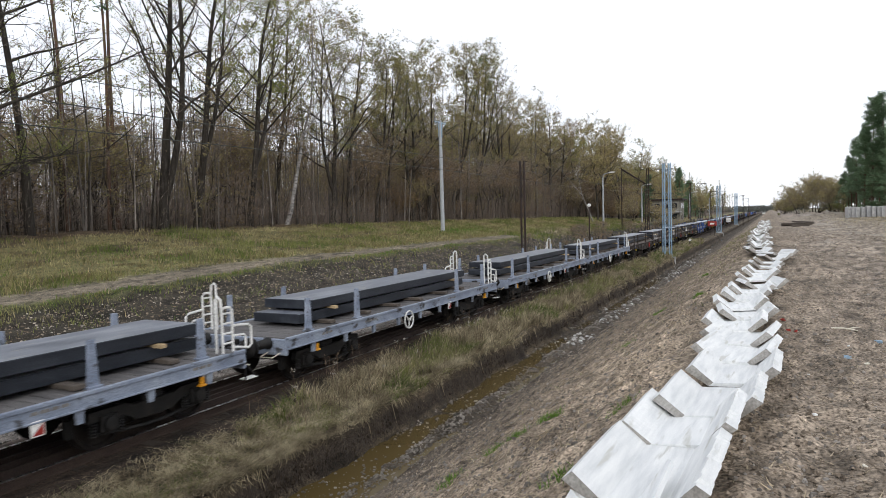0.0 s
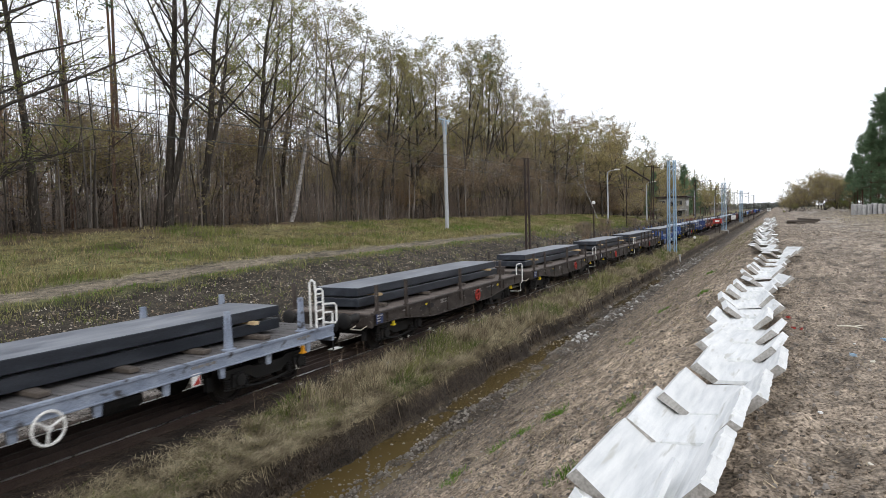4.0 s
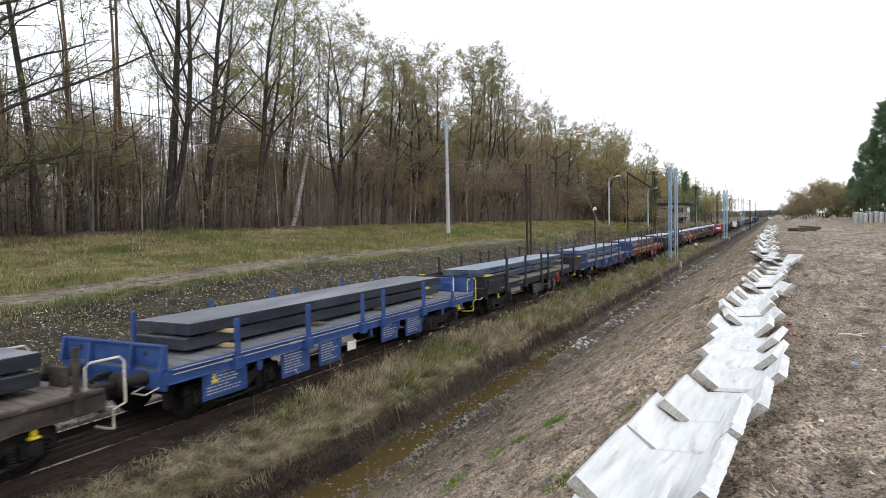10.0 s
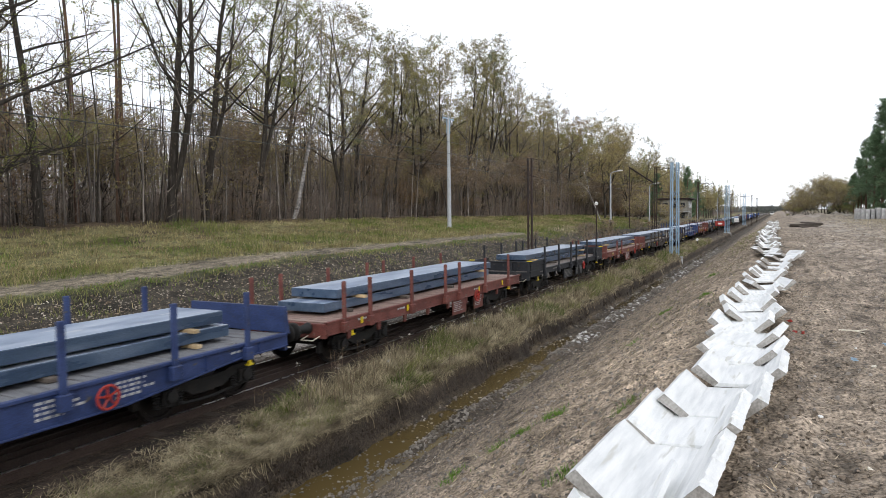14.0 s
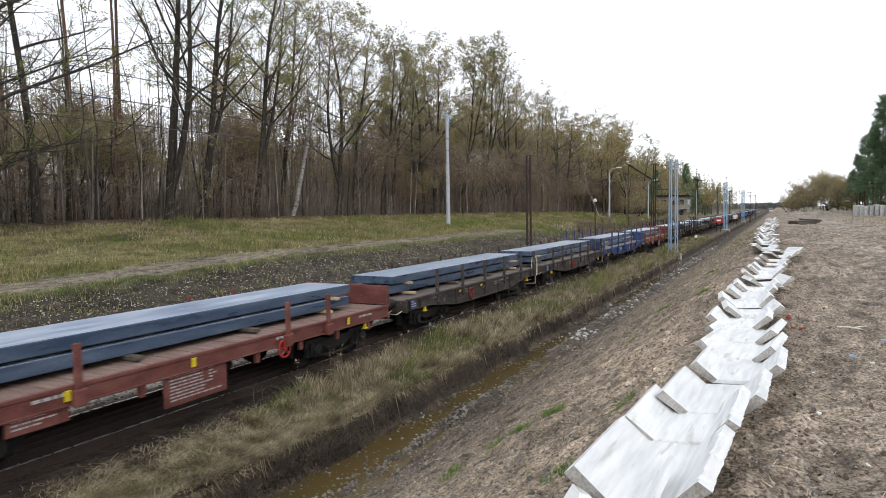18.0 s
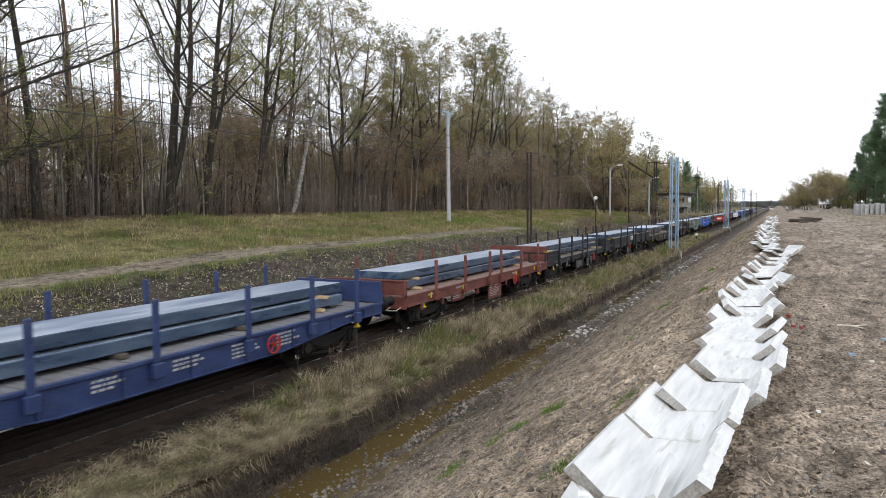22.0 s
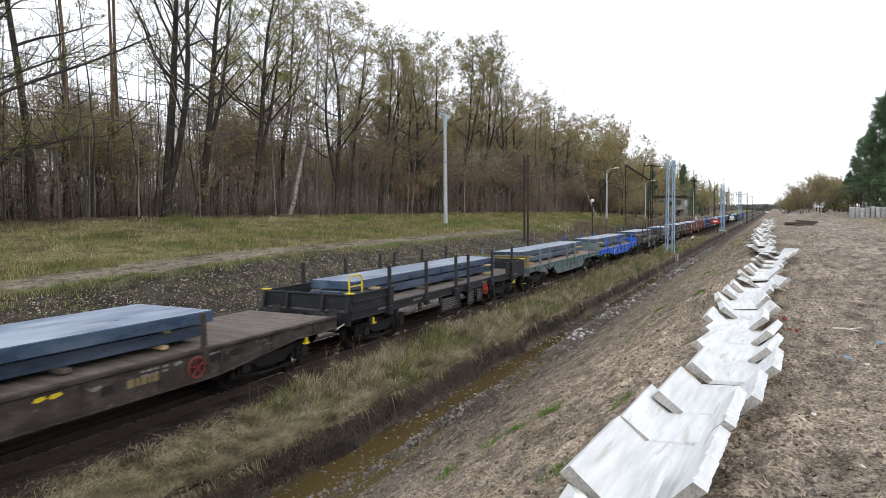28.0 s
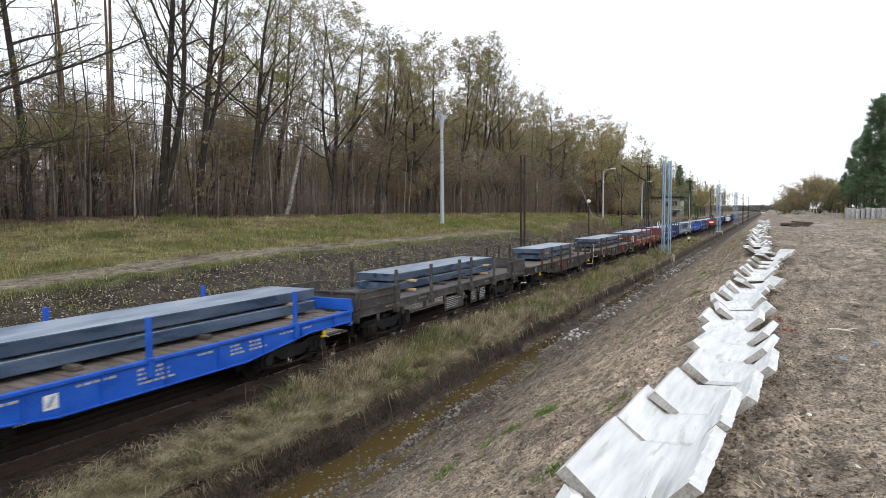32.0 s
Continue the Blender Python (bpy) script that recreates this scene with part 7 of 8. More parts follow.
for i in range(900):                                 # thin straight stems crowding the wood
    y, x = 6 + 150 * ru.random() ** 1.15, -32.6 - 24 * ru.random() ** 1.1
    g, h = ground_z(x, y), ru.uniform(5, 13)
    lx, ly = ru.gauss(0, 0.35), ru.gauss(0, 0.35)
    ps.tube([(x, y, g - 0.2), (x + lx * 0.4, y + ly * 0.4, g + h * 0.5), (x + lx, y + ly, g + h)], ru.uniform(0.025, 0.075), 5, 0.012, False)
tagged(new("young_stems", ps.raw("young_stems", M["bark_young"])), "thin grey-brown stems of young trees in the wood", "undergrowth", kind="stuff")
ul = Build()
for i in range(22000):
    y = 6 + 170 * ru.random() ** 1.25
    x = -31.8 - 22 * ru.random() ** 1.2
    leaf(ul, Vector((x, y, 3.2 + ru.random() ** 1.8 * 8)), ru.uniform(0.04, 0.075), ru)
tagged(new("undergrowth_leaves", ul.raw("undergrowth_leaves", M["leaf_brown"])), "withered brown leaves in the undergrowth", "leaves", kind="stuff")


def far_woods(name, label, spots, leaf_key, n_leaf, leaf_r):
    """A far belt of trees: stems, a haze of twigs and leaves, uneven tops."""
    st, lf = Build(), Build()
    for x, y, z, h in spots:
        top = Vector((x + ru.uniform(-0.8, 0.8), y, z + h))
        st.tube([(x, y, z - 0.5), top], 0.16, 4, 0.04, False)
        for k in range(54):
            p = Vector((x, y, z)).lerp(top, ru.uniform(0.03, 0.95))
            twig(st, p, rnd_dir(ru, 0.1, 0.8), ru.uniform(1.2, 3.6), 0.05)
        for k in range(n_leaf):
            f = ru.random() ** 0.7
            rad = 3.0 * math.sin(math.pi * (0.12 + 0.8 * f))
            leaf(lf, Vector((x, y, z + h * (0.12 + 0.9 * f))) + rnd_dir(ru) * rad * ru.random(), leaf_r * ru.uniform(0.6, 1.3), ru)
    ob = thing(name, label, "woods", kind="stuff")
    part("stems", st.raw("stems", M["twig"]), None, ob)
    part("foliage", lf.raw("foliage", M[leaf_key]), None, ob)


sp = []
for i in range(620):                                 # behind the wood on the left
    y = -10 + 420 * ru.random() ** 1.1
    sp.append((-72 - 45 * ru.random(), y, 3.0, ru.uniform(12, 19)))
far_woods("far_woods", "brown autumn woods deep behind the edge", sp, "leaf_brown", 55, 0.24)
sp = []
for i in range(190):                                 # along the line towards the far end
    y = 230 + 420 * ru.random()
    sp.append((-30 - 30 * ru.random(), y, 1.0, ru.uniform(15, 22)))
far_woods("far_woods", "olive and yellow woods along the line in the distance", sp, "leaf_olive", 420, 0.2)
sp = []
for i in range(90):
    y = 122 + 60 * ru.random()
    sp.append((y * 0.16 + 3 + 30 * ru.random(), y, 1.8, ru.uniform(8, 11)))
far_woods("far_woods", "dark green pine wood beyond the worksite", sp, "needles", 330, 0.18)
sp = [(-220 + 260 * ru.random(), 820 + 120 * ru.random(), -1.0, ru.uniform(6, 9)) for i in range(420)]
far_woods("far_woods", "woods closing the horizon, haze painted into the grey-green foliage", sp, "far_leaf", 90, 0.9)


def blades(name, label, spots, material):
    """Grass as one mesh: spots of (x, y, z, height, lean x, lean y, width)."""
    b = Build()
    v, f = b.v, b.f
    for x, y, z, h, lx, ly, w in spots:
        a = ru.uniform(0, 3.1416)
        cx, cy = w * math.cos(a), w * math.sin(a)
        n = len(v)
        v += [(x - cx, y - cy, z - 0.02), (x + cx, y + cy, z - 0.02), (x + lx * 0.4 + cx * 0.7, y + ly * 0.4 + cy * 0.7, z + h * 0.62), (x + lx * 0.4 - cx * 0.7, y + ly * 0.4 - cy * 0.7, z + h * 0.62),
              (x + lx, y + ly, z + h)]
        f += [(n, n + 1, n + 2, n + 3), (n + 3, n + 2, n + 4)]
    return tagged(new(name, b.raw(name, material)), label, "grass", kind="stuff")


dry, green, fresh, faded = [], [], [], []
for i in range(4600):                                # tussocks on the strip between track and ditch
    y = 1.5 + 85 * ru.random() ** 1.6
    x = -8.85 + 1.52 * ru.random() ** 0.62 - float(np.interp(y, (12, 20), (0.0, 0.2))) * ru.random()
    if noise.noise((x * 1.3, y * 0.7, 9)) < -0.28:
        continue
    x += lip_shift(y) * max(0, 1 - abs(x + 7.17) / 0.5)
    lip = x > -7.6
    tall = (0.13 + 0.22 * max(0, noise.noise((x, y * 0.5, 4)) + 0.35)) * float(np.interp(y, (5, 9.5, 11.5, 19), (0.38, 0.55, 1.3, 1.9)))
    isg = noise.noise((x * 0.8, y * 0.35, 30)) > float(np.interp(y, (8, 16, 22), (0.36, 0.06, -0.02)))
    z = ground_z(x, y)
    for k in range(22):
        h = tall * ru.uniform(0.5, 1.25)
        lx, ly = ru.gauss(0.08 if lip else 0.03, 0.19), ru.gauss(0, 0.22)
        (green if isg and ru.random() < 0.62 else dry).append((x + ru.gauss(0, 0.09), y + ru.gauss(0, 0.09), z, h * (0.75 if lip else 1), lx, ly, 0.006 + 0.0006 * y / 4))
for i in range(420):                                 # low mossy grass at the near end of the strip
    y, x = 3 + 8 * ru.random(), -8.7 + 1.3 * ru.random()
    if noise.noise((x * 1.1, y * 0.8, 44)) < 0.0:
        continue
    for k in range(34):
        a, q = x + ru.gauss(0, 0.12), y + ru.gauss(0, 0.14)
        if a < -7.35:
            green.append((a, q, ground_z(a, q), ru.uniform(0.03, 0.11), ru.gauss(0, 0.05), ru.gauss(0, 0.05), 0.005))
for i in range(3400):                                # matted hay lying over the strip
    y, x = 2 + 17 * ru.random() ** 1.1, -8.8 + 1.52 * ru.random() ** 0.66
    n1 = noise.noise((x * 1.7, y * 1.1, 21))
    if n1 < -0.22:
        continue
    z, a = ground_z(x, y), noise.noise((x * 0.9, y * 0.6, 70)) * 4
    for k in range(9):
        ln, b = ru.uniform(0.15, 0.42), a + ru.gauss(0, 0.7)
        (green if n1 > 0.3 and ru.random() < 0.4 else dry).append((x + ru.gauss(0, 0.08), y + ru.gauss(0, 0.08), z, ru.uniform(0.03, 0.16), min(ln * math.cos(b), -7.16 - x), ln * math.sin(b), 0.005))
for i in range(1500):                                # grass and roots hanging over the cut edge
    y = 2 + 60 * ru.random() ** 1.5
    x = -7.27 + lip_shift(y)
    long = 0.1 + 0.3 * max(0, noise.noise((y * 1.6, 2.2, 0)) + 0.25)
    for k in range(6):
        dry.append((x + ru.gauss(0, 0.04), y + ru.gauss(0, 0.1), -0.31, -ru.uniform(0.02, 1.0) * long, ru.uniform(0.04, 0.15), ru.gauss(0, 0.08), 0.006))
for i in range(900):                                 # a low heap of hay along the lip
    y = 2 + 40 * ru.random() ** 1.3
    x = -7.42 + lip_shift(y) + ru.gauss(0, 0.1)
    z = ground_z(x, y)
    for k in range(8):
        dry.append((x, y, z + ru.uniform(0, 0.05), ru.uniform(0.02, 0.15), ru.uniform(-0.1, 0.28), ru.gauss(0, 0.2), 0.006))
for i in range(1500):                                # taller brown tussocks where the meadow drops to the path
    y, x = 7 + 60 * ru.random() ** 1.1, ru.gauss(-22.0, 0.45)
    if noise.noise((x * 0.5, y * 0.3, 61)) < 0.0:
        continue
    z = ground_z(x, y)
    for k in range(5):
        (faded if ru.random() < 0.7 else green).append((x + ru.gauss(0, 0.1), y + ru.gauss(0, 0.1), z, ru.uniform(0.1, 0.32), ru.gauss(0, 0.1), ru.gauss(0, 0.1), 0.012))
for i in range(170):                                 # green weeds on the dark slope
    y, x = 6 + 60 * ru.random() ** 1.2, ru.uniform(-18.4, -14.2)
    if noise.noise((x * 0.6, y * 0.4, 90)) < -0.05:
        continue
    for k in range(26):
        a, q = x + ru.gauss(0, 0.16), y + ru.gauss(0, 0.2)
        green.append((a, q, ground_z(a, q), ru.uniform(0.05, 0.17), ru.gauss(0, 0.09), ru.gauss(0, 0.09), 0.009))
for i in range(26000):                               # meadow before the wood
    y = 7 + 125 * ru.random() ** 1.2
    x = ru.uniform(-31.5, -21.2)
    n1 = noise.noise((x * 0.35, y * 0.2, 50))
    z = ground_z(x, y)
    for k in range(3):
        s = (x + ru.gauss(0, 0.2), y + ru.gauss(0, 0.2), z, ru.uniform(0.06, 0.2) * (1.3 + n1), ru.gauss(0, 0.12), ru.gauss(0, 0.12), 0.008 + 0.0002 * y)
        (green if n1 + 0.5 * noise.noise((x * 1.2, y * 0.7, 8)) + ru.uniform(-0.3, 0.3) > 0.08 else faded).append(s)
for i in range(5000):                                # the path is overgrown farther on
    y, x = ru.uniform(54, 112), ru.uniform(-22, -17.6)
    (green if noise.noise((x * 0.4, y * 0.15, 5)) > -0.1 else dry).append((x, y, ground_z(x, y), ru.uniform(0.1, 0.4), ru.gauss(0, 0.12), ru.gauss(0, 0.12), 0.025))
for i in range(4200):                                # fringe of the path and of the dark slope
    y = 6 + 100 * ru.random() ** 1.3
    x = ru.gauss(-18.55, 0.25) if ru.random() < 0.6 else ru.uniform(-18.2, -13.8)
    if x < -19.1:
        continue
    z = ground_z(x, y)
    for k in range(2):
        (green if ru.random() < 0.6 else faded).append((x + ru.gauss(0, 0.1), y + ru.gauss(0, 0.1), z, ru.uniform(0.06, 0.2), ru.gauss(0, 0.1), ru.gauss(0, 0.07), 0.012))
for x, y, n in ((-2.4, 7.6, 44), (-3.0, 7.3, 30), (-2.54, 17.2, 60), (-1.35, 4.5, 20), (-2.8, 7.5, 26), (-1.25, 6.2, 16), (-1.5, 16.2, 40), (-2.5, 12.8, 20), (-3.2, 6.4, 24), (-2.0, 24, 60)):
    for k in range(n * 7):                           # green tufts on the bare slope
        a, q = x + ru.gauss(0, 0.07), y + ru.gauss(0, 0.09)
        fresh.append((a, q, ground_z(a, q), ru.uniform(0.02, 0.085), ru.gauss(0, 0.045), ru.gauss(0, 0.045), 0.0028))
for i in range(2200):                                # lush patches of grass round the pole
    y, x = ru.gauss(55, 3.2), ru.gauss(-25.2, 0.9)
    fresh.append((x, y, ground_z(x, y), ru.uniform(0.06, 0.2), ru.gauss(0, 0.08), ru.gauss(0, 0.08), 0.014))
for i in range(1600):
    y, x = ru.gauss(13, 4), ru.gauss(-25.5, 1.6)
    if noise.noise((x * 0.5, y * 0.5, 71)) > 0.0:
        fresh.append((x, y, ground_z(x, y), ru.uniform(0.06, 0.22), ru.gauss(0, 0.08), ru.gauss(0, 0.08), 0.008))
for i in range(2600):                                # green verge below the path
    y, x = 6 + 34 * ru.random() ** 1.2, ru.gauss(-18.75, 0.16)
    if noise.noise((x * 0.4, y * 0.3, 33)) > -0.15:
        (fresh if ru.random() < 0.45 else green).append((x, y, ground_z(x, y), ru.uniform(0.04, 0.15), ru.gauss(0, 0.06), ru.gauss(0, 0.06), 0.009))
for i in range(5200):                                # thin dry straw on the upper slope and grass farther along it
    y = 3 + 75 * ru.random() ** 1.4
    x = ru.uniform(-3.6, -1.0)
    if noise.noise((x * 0.9, y * 0.4, 77)) < -0.05:
        continue
    a = 0.6 + 0.02 * y
    (green if ru.random() < min(0.5, y / 90) else dry).append((x, y, ground_z(x, y), ru.uniform(0.01, 0.09) * a, ru.gauss(0.0, 0.09), ru.gauss(0, 0.12), 0.004 + 0.0002 * y))
for i in range(6000):                                # matted dry grass at the far right
    x, y = ru.gauss(12, 3), ru.gauss(78, 16)
    dry.append((x, y, ground_z(x, y), ru.uniform(0.04, 0.2), ru.gauss(0, 0.2), ru.gauss(0, 0.2), 0.016))
blades("dry_grass", "dry straw-coloured grass and tussocks", dry, M["dry_grass"])
blades("meadow_grass", "faded brown and straw-coloured meadow grass", faded, M["meadow_dry"])
blades("green_grass", "short green and olive meadow grass", green, M["green_grass"])
blades("grass_tufts", "fresh green grass tufts on the bare slope", fresh, M["fresh_grass"])
wd, fl = Build(), Build()
M["fluff"] = mat("seed_fluff", [(0.42, 0.39, 0.34), (0.55, 0.52, 0.46)], 2, 0.9, 0, 0, 30, 0.2, joined=True, spec=0.2)
for i in range(230):                                 # dead weed stalks beside the track
    y = 9 + 42 * ru.random() ** 1.2
    x = -8.95 + 1.7 * ru.random() ** 1.5
    h = ru.uniform(0.25, 0.85)
    p = Vector((x, y, ground_z(x, y)))
    d = (Vector((0, 0, 1)) + rnd_dir(ru) * 0.12).normalized()
    wd.tube([p, p + d * h], 0.007, 3, 0.004, False)
    for k in range(14):
        q = p + d * h * ru.uniform(0.55, 1.0)
        e = twig(wd, q, rnd_dir(ru, 0, 0.9), ru.uniform(0.05, 0.16), 0.004)
        leaf(wd, e, 0.018, ru)
for i in range(46):                                  # pale fluffy heads
    y, x = 10 + 24 * ru.random(), ru.uniform(-8.9, -8.1)
    p = Vector((x, y, ground_z(x, y)))
    q = p + Vector((ru.gauss(0, 0.06), ru.gauss(0, 0.06), ru.uniform(0.4, 0.75)))
    wd.tube([p, q], 0.006, 3, 0.004, False)
    for k in range(26):
        leaf(fl, q + rnd_dir(ru) * ru.uniform(0.0, 0.07), 0.016, ru)
tagged(new("seed_heads", fl.raw("seed_heads", M["fluff"])), "pale fluffy seed heads of dead weeds", "weeds", kind="stuff")
tagged(new("dead_weeds", wd.raw("dead_weeds", M["weed"])), "dead brown weed stalks with fluffy seed heads", "weeds", kind="stuff")

# ---- masts, lamps, wires and buildings along the line ----


def lattice(b, x, y, z0, z1, w0, w1, leg, cell):
    """Four angle-iron legs with cross bracing."""
    n = max(2, int((z1 - z0) / cell))
    for sx in (-1, 1):
        for sy in (-1, 1):
            b.tube([(x + sx * w0 / 2, y + sy * w0 / 2, z0), (x + sx * w1 / 2, y + sy * w1 / 2, z1)], leg, 4)

    def at(c, f):
        w = w0 + (w1 - w0) * f
        return (x + c[0] * w / 2, y + c[1] * w / 2, z0 + (z1 - z0) * f)
    for a, c in (((-1, -1), (1, -1)), ((1, -1), (1, 1)), ((1, 1), (-1, 1)), ((-1, 1), (-1, -1))):
        for i in range(n):
            p, q = (a, c) if i % 2 else (c, a)
            b.tube([at(p, i / n), at(q, (i + 1) / n)], leg * 0.28, 4)
    return b


def new_mast(x, y, z0, z1):
    """A new bare steel mast beside the track, its arms not yet fitted."""
    root = thing("catenary_mast", "new bare blue-grey galvanised lattice mast on a concrete base", "mast", "masts along the line", pose(x, y, 0, 0, 0, 26))
    part("lattice", lattice(Build(), 0, 0, z0, z1, 0.56, 0.48, 0.055, 0.9), M["galv"], root)
    part("base", Build().box(-0.55, 0.55, -0.55, 0.55, z0 - 0.6, z0 + 0.06, 0.03), M["concrete_old"], root)


new_mast(-7.8, 58, -0.3, 7.6)
new_mast(-7.8, 120.3, -0.3, 7.7)
new_mast(-7.8, 182, -0.3, 7.7)


def old_mast(x, y, top, arm):
    """An old rusty mast of two channels; arm: how far its bracket reaches over the track."""
    z0 = ground_z(x, y) - 0.2
    root = thing("catenary_mast", "old rusty brown steel mast with lattice bracing", "mast", "masts along the line", pose(x, y, 0))
    b = Build()
    for sx in (-1, 1):
        b.box(sx * 0.115 - 0.05, sx * 0.115 + 0.05, -0.06, 0.06, z0, top, 0.01)
    n = int((top - z0) / 0.6)
    for i in range(n):
        za, zb = z0 + (top - z0) * i / n, z0 + (top - z0) * (i + 1) / n
        b.tube([(-0.13 if i % 2 else 0.13, 0, za), (0.13 if i % 2 else -0.13, 0, zb)], 0.014, 4)
    part("post", b, M["rust"], root)
    if arm:
        b = Build().tube([(0, 0, top - 0.3), (arm, 0, top - 0.25)], 0.04, 6)
        b.tube([(0, 0, top - 1.5), (arm * 0.8, 0, top - 0.3)], 0.03, 6)
        b.tube([(-0.9, 0, top - 0.12), (0.5, 0, top - 0.12)], 0.04, 6)
        part("bracket", b, M["rust"], root)
        part("insulator", Build().lathe([(0, 0.03), (0.05, 0.07), (0.1, 0.03), (0.15, 0.07), (0.2, 0.03), (0.25, 0.07), (0.3, 0.03)], (arm * 0.9, 0, top - 0.6), "z", 10), M["rust"], root)


old_mast(-13.45, 38, 6.85, 0)
old_mast(-13.5, 84, 8.95, 3.0)
old_mast(-13.5, 131, 8.8, 3.0)
old_mast(-13.5, 178, 8.5, 3.0)
old_mast(-13.5, 226, 8.5, 3.0)
old_mast(-6.9, 205, 7.6, -3.0)
old_mast(-6.9, 255, 7.6, -3.0)

# concrete line pole on the meadow
pole = thing("utility_pole", "pale grey concrete pole with a small steel crossarm on grass", "pole", at=pose(-25.88, 52, 2.25))
part("shaft", Build().tube([(0, 0, -0.5), (0, 0, 9.8)], 0.19, 10, 0.13), M["pole"], pole)
part("crossarm", Build().box(-0.05, 0.05, -1.1, 1.1, 9.55, 9.65, 0.01).tube([(0, -1.0, 9.55), (0, 0, 9.0)], 0.02, 5).tube([(0, 1.0, 9.55), (0, 0, 9.0)], 0.02, 5), M["galv"], pole)
part("plate", Build().box(-0.17, 0.17, -0.06, 0.06, 8.3, 9.6, 0.02), M["galv"], pole)
for yy in (-1.0, 0.0, 1.0):
    part("insulator", Build().lathe([(0, 0.03), (0.06, 0.06), (0.1, 0.035), (0.15, 0.055), (0.2, 0.02)], (0, yy, 9.65), "z", 8), M["pole"], pole)


def street_lamp(x, y, top, reach, turn):
    z0 = ground_z(x, y)
    root = thing("street_lamp", "concrete street lamp with a bent arm and a pale lamp head", "street lamp", "lamps of the halt", pose(x, y, z0, 0, 0, turn))
    h = top - z0
    part("post", Build().tube([(0, 0, -0.3), (0, 0, h - 0.5)], 0.13, 8, 0.09), M["pole"], root)
    part("arm", Build().tube([(0, 0, h - 0.5), (0.08, 0, h - 0.15), (0.4, 0, h + 0.02), (reach, 0, h + 0.1)], 0.055, 6), M["pole"], root)
    part("lamp_head", Build().prism([(reach - 0.1, h + 0.05), (reach + 0.6, h + 0.1), (reach + 0.62, h + 0.2), (reach + 0.1, h + 0.24), (reach - 0.1, h + 0.17)], -0.14, 0.14, "y"), M["white"], root, "pale lamp head")


street_lamp(-20, 88.4, 8.8, 1.0, 0)
street_lamp(-20, 118, 8.2, 1.0, 0)
street_lamp(-15.5, 150, 7.4, 1.0, 0)
street_lamp(-14.6, 190, 7.2, 1.0, 0)
street_lamp(-14.8, 232, 7.2, 1.0, 0)
gantry = thing("cable_gantry", "old rusty steel gantry with a slanting tube between two posts", "gantry")
part("tube", Build().tube([(-17.87, 90, 9.39), (-15.97, 97, 7.6)], 0.11, 8), M["rust"], gantry)
for gx, gy, gz in ((-17.87, 90, 9.39), (-15.97, 97, 7.6)):
    part("post", Build().tube([(gx, gy, ground_z(gx, gy) - 0.3), (gx, gy, gz)], 0.07, 8, 0.05), M["rust"], gantry)

# small signal posts
for x, y, h0, h1 in ((-13.5, 54.5, -0.3, 4.25), (-7.6, 73.5, -0.5, 0.5)):
    s = thing("signal_post", "thin dark signal post with a white lamp", "signal", "signals beside the track", pose(x, y, 0))
    part("post", Build().tube([(0, 0, h0), (0, 0, h1)], 0.05, 8), M["rust"], s)
    part("lamp", Build().lathe([(-0.08, 0.05), (-0.06, 0.14), (0.06, 0.14), (0.1, 0.06)], (0, 0, h1), "y", 12), M["white"], s, "round white lamp housing")
for x, y, z, wd_, hg, key in ((-8.0, 108.6, 1.5, 1.3, 0.75, "red"), (-8.0, 152, 1.4, 0.9, 0.9, "white")):
    s = thing("track_sign", "flat track sign on a short post" if key == "white" else "red and white stop sign on posts beside the track", "sign", at=pose(x, y, 0))
    part("post", Build().tube([(-0.3, 0, -0.5), (-0.3, 0, z)], 0.04, 6).tube([(0.3, 0, -0.5), (0.3, 0, z)], 0.04, 6), M["rust"], s)
    pl = part("plate", Build().box(-wd_ / 2, wd_ / 2, -0.02, 0.02, z - hg / 2, z + hg / 2, 0.01), M[key], s)
    if key == "red":
        part("panel", Build().box(-wd_ / 4, wd_ / 4, -0.027, -0.02, z - hg / 6, z + hg / 6, 0.002), M["white"], pl, "white panel")

# overhead wires, hung from the masts
for x, z, r in ((TRACK_X, 5.57, 0.009), (-12.95, 5.54, 0.011), (-12.95, 6.6, 0.009)):
    line = thing("overhead_wire", "thin dark overhead wire hung from the masts", "wire", "overhead wires")
    pts = [(x, yy, z + 0.12 * math.sin(yy * math.pi / 46) ** 2) for yy in range(-40, 420, 6)]
    part("wire", Build().tube(pts, r, 4), M["wire"], line)
    for my in (38, 84, 131, 178, 226):
        if my > 38 or x < -11:
            part("hanger", Build().tube([(-13.5, my, z + 0.25), (x, my, z + 0.14)], 0.02, 5), M["rust"], line)

# signal box beyond the masts
M["render"] = mat("stained_grey_render", [(0.15, 0.145, 0.12), (0.22, 0.212, 0.18), (0.3, 0.29, 0.25)], 1.5, 0.9, 0, 0.2, 20)
hx, hy = -18.3, 138
hz = ground_z(hx, hy)
house = thing("signal_box", "two-storey grey rendered signal box with a flat roof", "building", at=pose(hx, hy, hz))
hw, hd, hh = 2.6, 3.2, 5.7 - hz
part("wall", Build().box(-hw, hw, -hd, hd, -0.3, hh, 0.02), M["render"], house)
part("roof", Build().box(-hw - 0.55, hw + 0.55, -hd - 0.55, hd + 0.55, hh, hh + 0.3, 0.03), M["rust"], house)
part("balcony", Build().box(-hw - 0.4, hw + 0.4, -hd - 0.9, -hd, hh * 0.46, hh * 0.5, 0.02), M["concrete_old"], house)
glass = mat("dark_window_glass", [(0.02, 0.025, 0.03), (0.035, 0.04, 0.045)], 2, 0.12, 0, 0, 20)
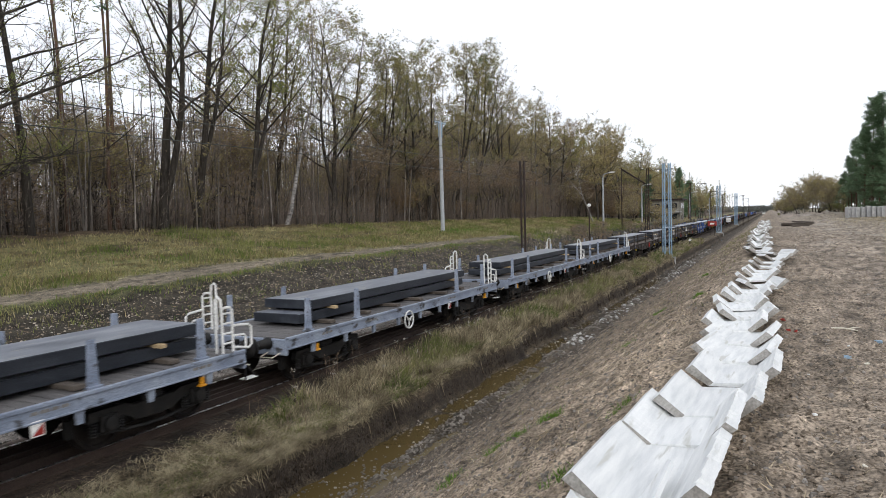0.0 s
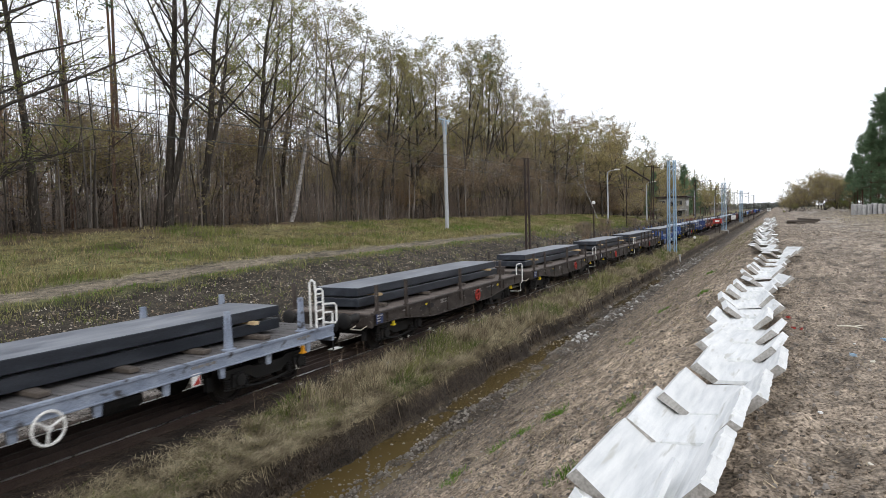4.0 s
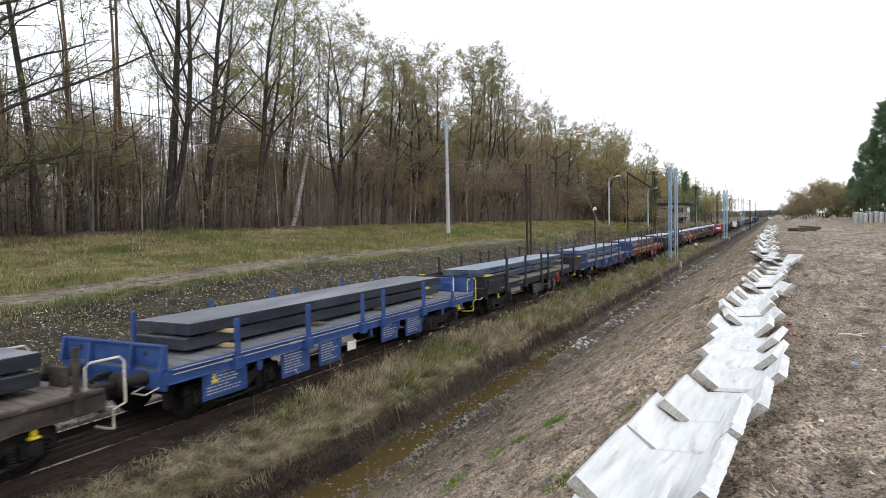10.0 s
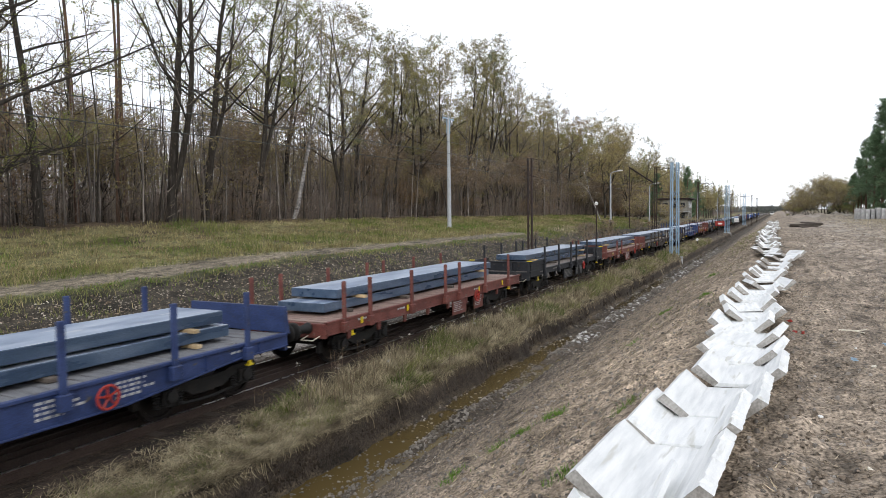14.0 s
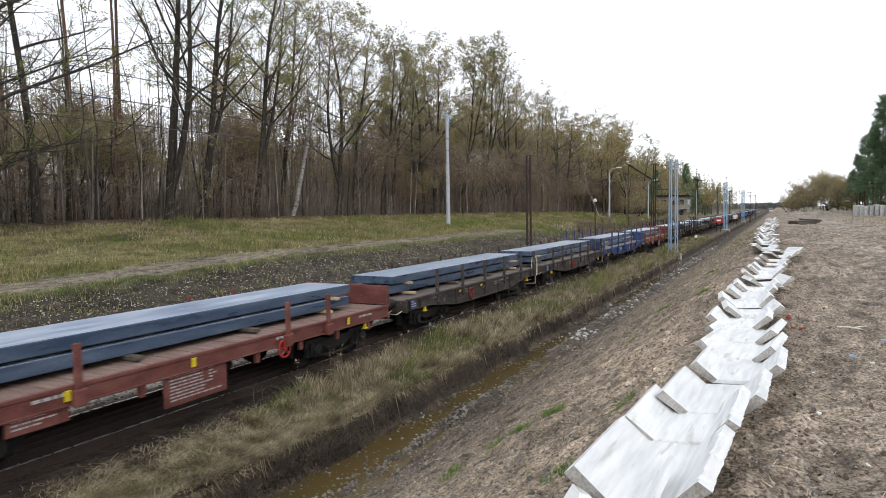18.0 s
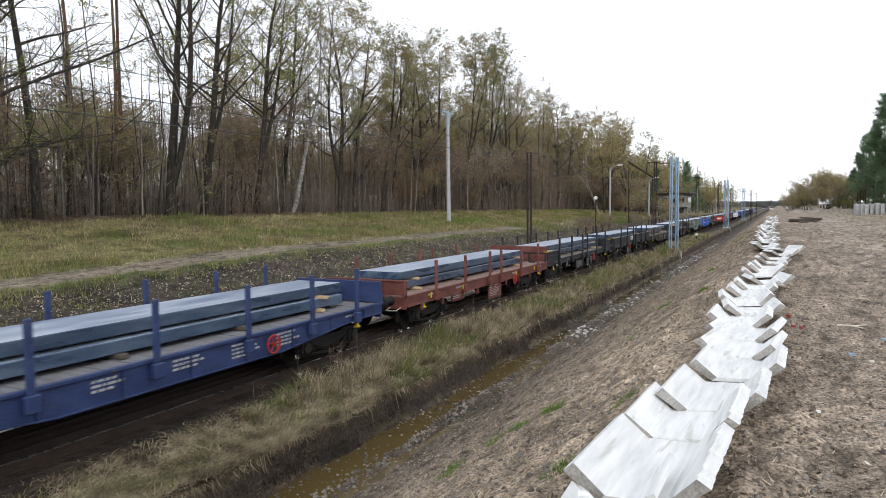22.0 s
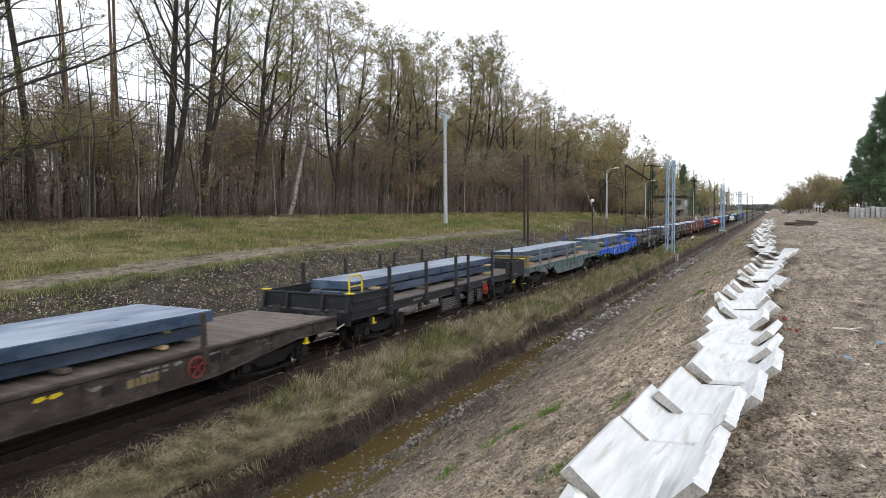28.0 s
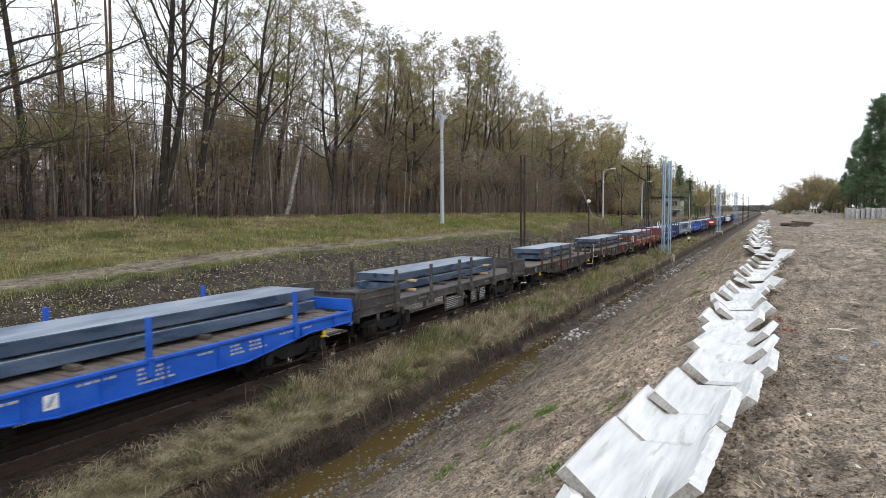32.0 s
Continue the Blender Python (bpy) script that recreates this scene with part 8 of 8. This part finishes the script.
for side, n in (("y", 3), ("x", 3)):
    for i in range(n):
        for zf in (0.62, 0.16):
            u = -1.6 + 1.6 * i
            z0, z1 = hh * zf, hh * zf + 1.15
            win = Build()
            if side == "y":
                win.box(u - 0.55, u + 0.55, -hd - 0.05, -hd + 0.02, z0, z1, 0.01)
                pane = Build().box(u - 0.47, u + 0.47, -hd - 0.058, -hd - 0.045, z0 + 0.08, z1 - 0.08, 0.003)
            else:
                win.box(hw - 0.02, hw + 0.05, u - 0.6, u + 0.6, z0, z1, 0.01)
                pane = Build().box(hw + 0.045, hw + 0.058, u - 0.52, u + 0.52, z0 + 0.08, z1 - 0.08, 0.003)
            wo = part("window", win, M["render"], house)
            part("pane", pane, glass, wo)

# ---- on the worksite to the right ----
sb = Build().box(-0.25, 0.25, -1.2, 1.2, 0, 1.6, 0.04).mesh("concrete_slab", M["concrete_old"])
rc = random.Random(8)
for i in range(16):
    x = 10.4 + i * 0.54
    y = 115 - i * 0.7
    single("concrete_slab", sb, None, "grey precast slab standing on edge in a stack", "concrete slab", "stack of slabs", pose(x, y, ground_z(x, y) - 0.05, 0, rc.uniform(-1.5, 1.5), rc.uniform(-4, 4)))
for i in range(6):
    x, y = 0.8 + rc.random() * 2.0, 66 + rc.random() * 3
    single("old_sleeper", Build().box(-1.0, 1.0, -0.12, 0.12, 0, 0.15, 0.02), M["timber_old"], "dark old wooden sleeper lying on the ground", "sleeper", "pile of old sleepers",
           pose(x, y, ground_z(x, y) + 0.12 * (i % 3), rc.uniform(-3, 3), rc.uniform(-4, 4), rc.uniform(-50, 50)))
stick = Build().tube([(-0.17, 0, 0.02), (-0.03, 0.02, 0.03), (0.14, -0.02, 0.02)], 0.012, 6, 0.008).tube([(0.02, 0, 0.03), (0.14, 0.1, 0.05)], 0.01, 5, 0.006)
single("stick", stick, M["cream"], "pale peeled stick on bare soil", "stick", "", pose(0.9, 10.25, ground_z(0.9, 10.25), 0, 0, -18))
for i in range(46):
    x, y = rc.uniform(-0.1, 4.0), 4 + 30 * rc.random() ** 1.3
    n = rc.randint(5, 7)
    rad = rc.uniform(0.012, 0.032)
    pts = [(rad * rc.uniform(0.6, 1.2) * math.cos(k * 6.283 / n), rad * rc.uniform(0.6, 1.2) * math.sin(k * 6.283 / n)) for k in range(n)]
    single("litter_scrap", Build().prism(pts, 0, 0.012, "z"), M[rc.choice(("white", "cream", "timber_new", "concrete"))], "small pale scrap trodden into the soil", "litter", "scraps on the ground",
           pose(x, y, ground_z(x, y), rc.uniform(-15, 15), rc.uniform(-15, 15), rc.uniform(0, 360)))
for x, y, w, d, key, lab in ((0.21, 10.15, 0.035, 0.02, "red", "crumpled red plastic scrap on soil"), (0.16, 10.9, 0.045, 0.02, "red", "torn red plastic strip on soil"), (0.3, 9.9, 0.025, 0.015, "red", "small red plastic shred on soil"),
                             (0.74, 8.2, 0.045, 0.025, "galv", "crumpled pale blue wrapper on soil"), (1.17, 9.45, 0.05, 0.03, "galv", "pale blue plastic scrap on soil")):
    b = Build()
    for k in range(5):
        b.prism([(rc.uniform(-w, 0), rc.uniform(-d, 0)), (rc.uniform(0, w), rc.uniform(-d, 0)), (rc.uniform(0, w), rc.uniform(0, d)), (rc.uniform(-w, 0), rc.uniform(0, d))], 0.006 * k, 0.006 * k + 0.008, "z")
    single("plastic_scrap", b, M[key], lab, "litter", "", pose(x, y, ground_z(x, y) + 0.004))

# white van parked far down the line
van = thing("van", "small white van parked far off beside the track", "van", at=pose(-3.6, 420, ground_z(-3.6, 420)))
part("body", Build().prism([(-2.3, 0.35), (2.2, 0.35), (2.3, 0.9), (1.5, 1.1), (0.9, 1.85), (-2.25, 1.9)], -0.9, 0.9, "x"), M["white"], van)
part("windscreen", Build().prism([(-2.31, 1.15), (-2.27, 1.15), (-2.27, 1.75), (-2.31, 1.75)], -0.75, 0.75, "x"), glass, van)
for sx in (-1, 1):
    for yy in (-1.45, 1.45):
        part("wheel", Build().lathe([(-0.1, 0.2), (-0.1, 0.33), (0.1, 0.33), (0.1, 0.2)], (sx * 0.8, yy, 0.33), "x", 12), M["under"], van)


# ---- what moves: the train, drawn past at a steady pace ----
RUN = ((0, 0.0), (3, 27.11), (6, 54.27), (8.5, 76.94), (10, 90.57), (11.5, 104.3), (14.5, 131.97), (16.5, 150.48), (18, 164.4), (20, 182.99), (22.5, 206.09),
       (25.5, 233.52), (28, 256.47), (30, 274.76), (32, 293.24))


def run_at(t):
    return float(np.interp(t, [q[0] for q in RUN], [q[1] for q in RUN]))


def motions():
    for ob, s0 in WAGONS:
        walk(ob, [(t, pose(TRACK_X, s0 - d, 0)) for t, d in RUN])
    for ob, s0, dx, z, turn in LOADS:
        walk(ob, [(t, pose(TRACK_X + dx, s0 - d, z, 0, 0, turn)) for t, d in RUN])
    steps = [i * 0.0666667 for i in range(481)]
    for ob, s0 in WAGONS[:27]:
        for bg in ob.children:
            if bg.name.startswith("bogie"):
                for ws in bg.children:
                    x, y, z = ws.location
                    walk(ws, [(t, pose(x, y, z, math.degrees(run_at(t) / 0.455), 0, 0)) for t in steps])


motions()
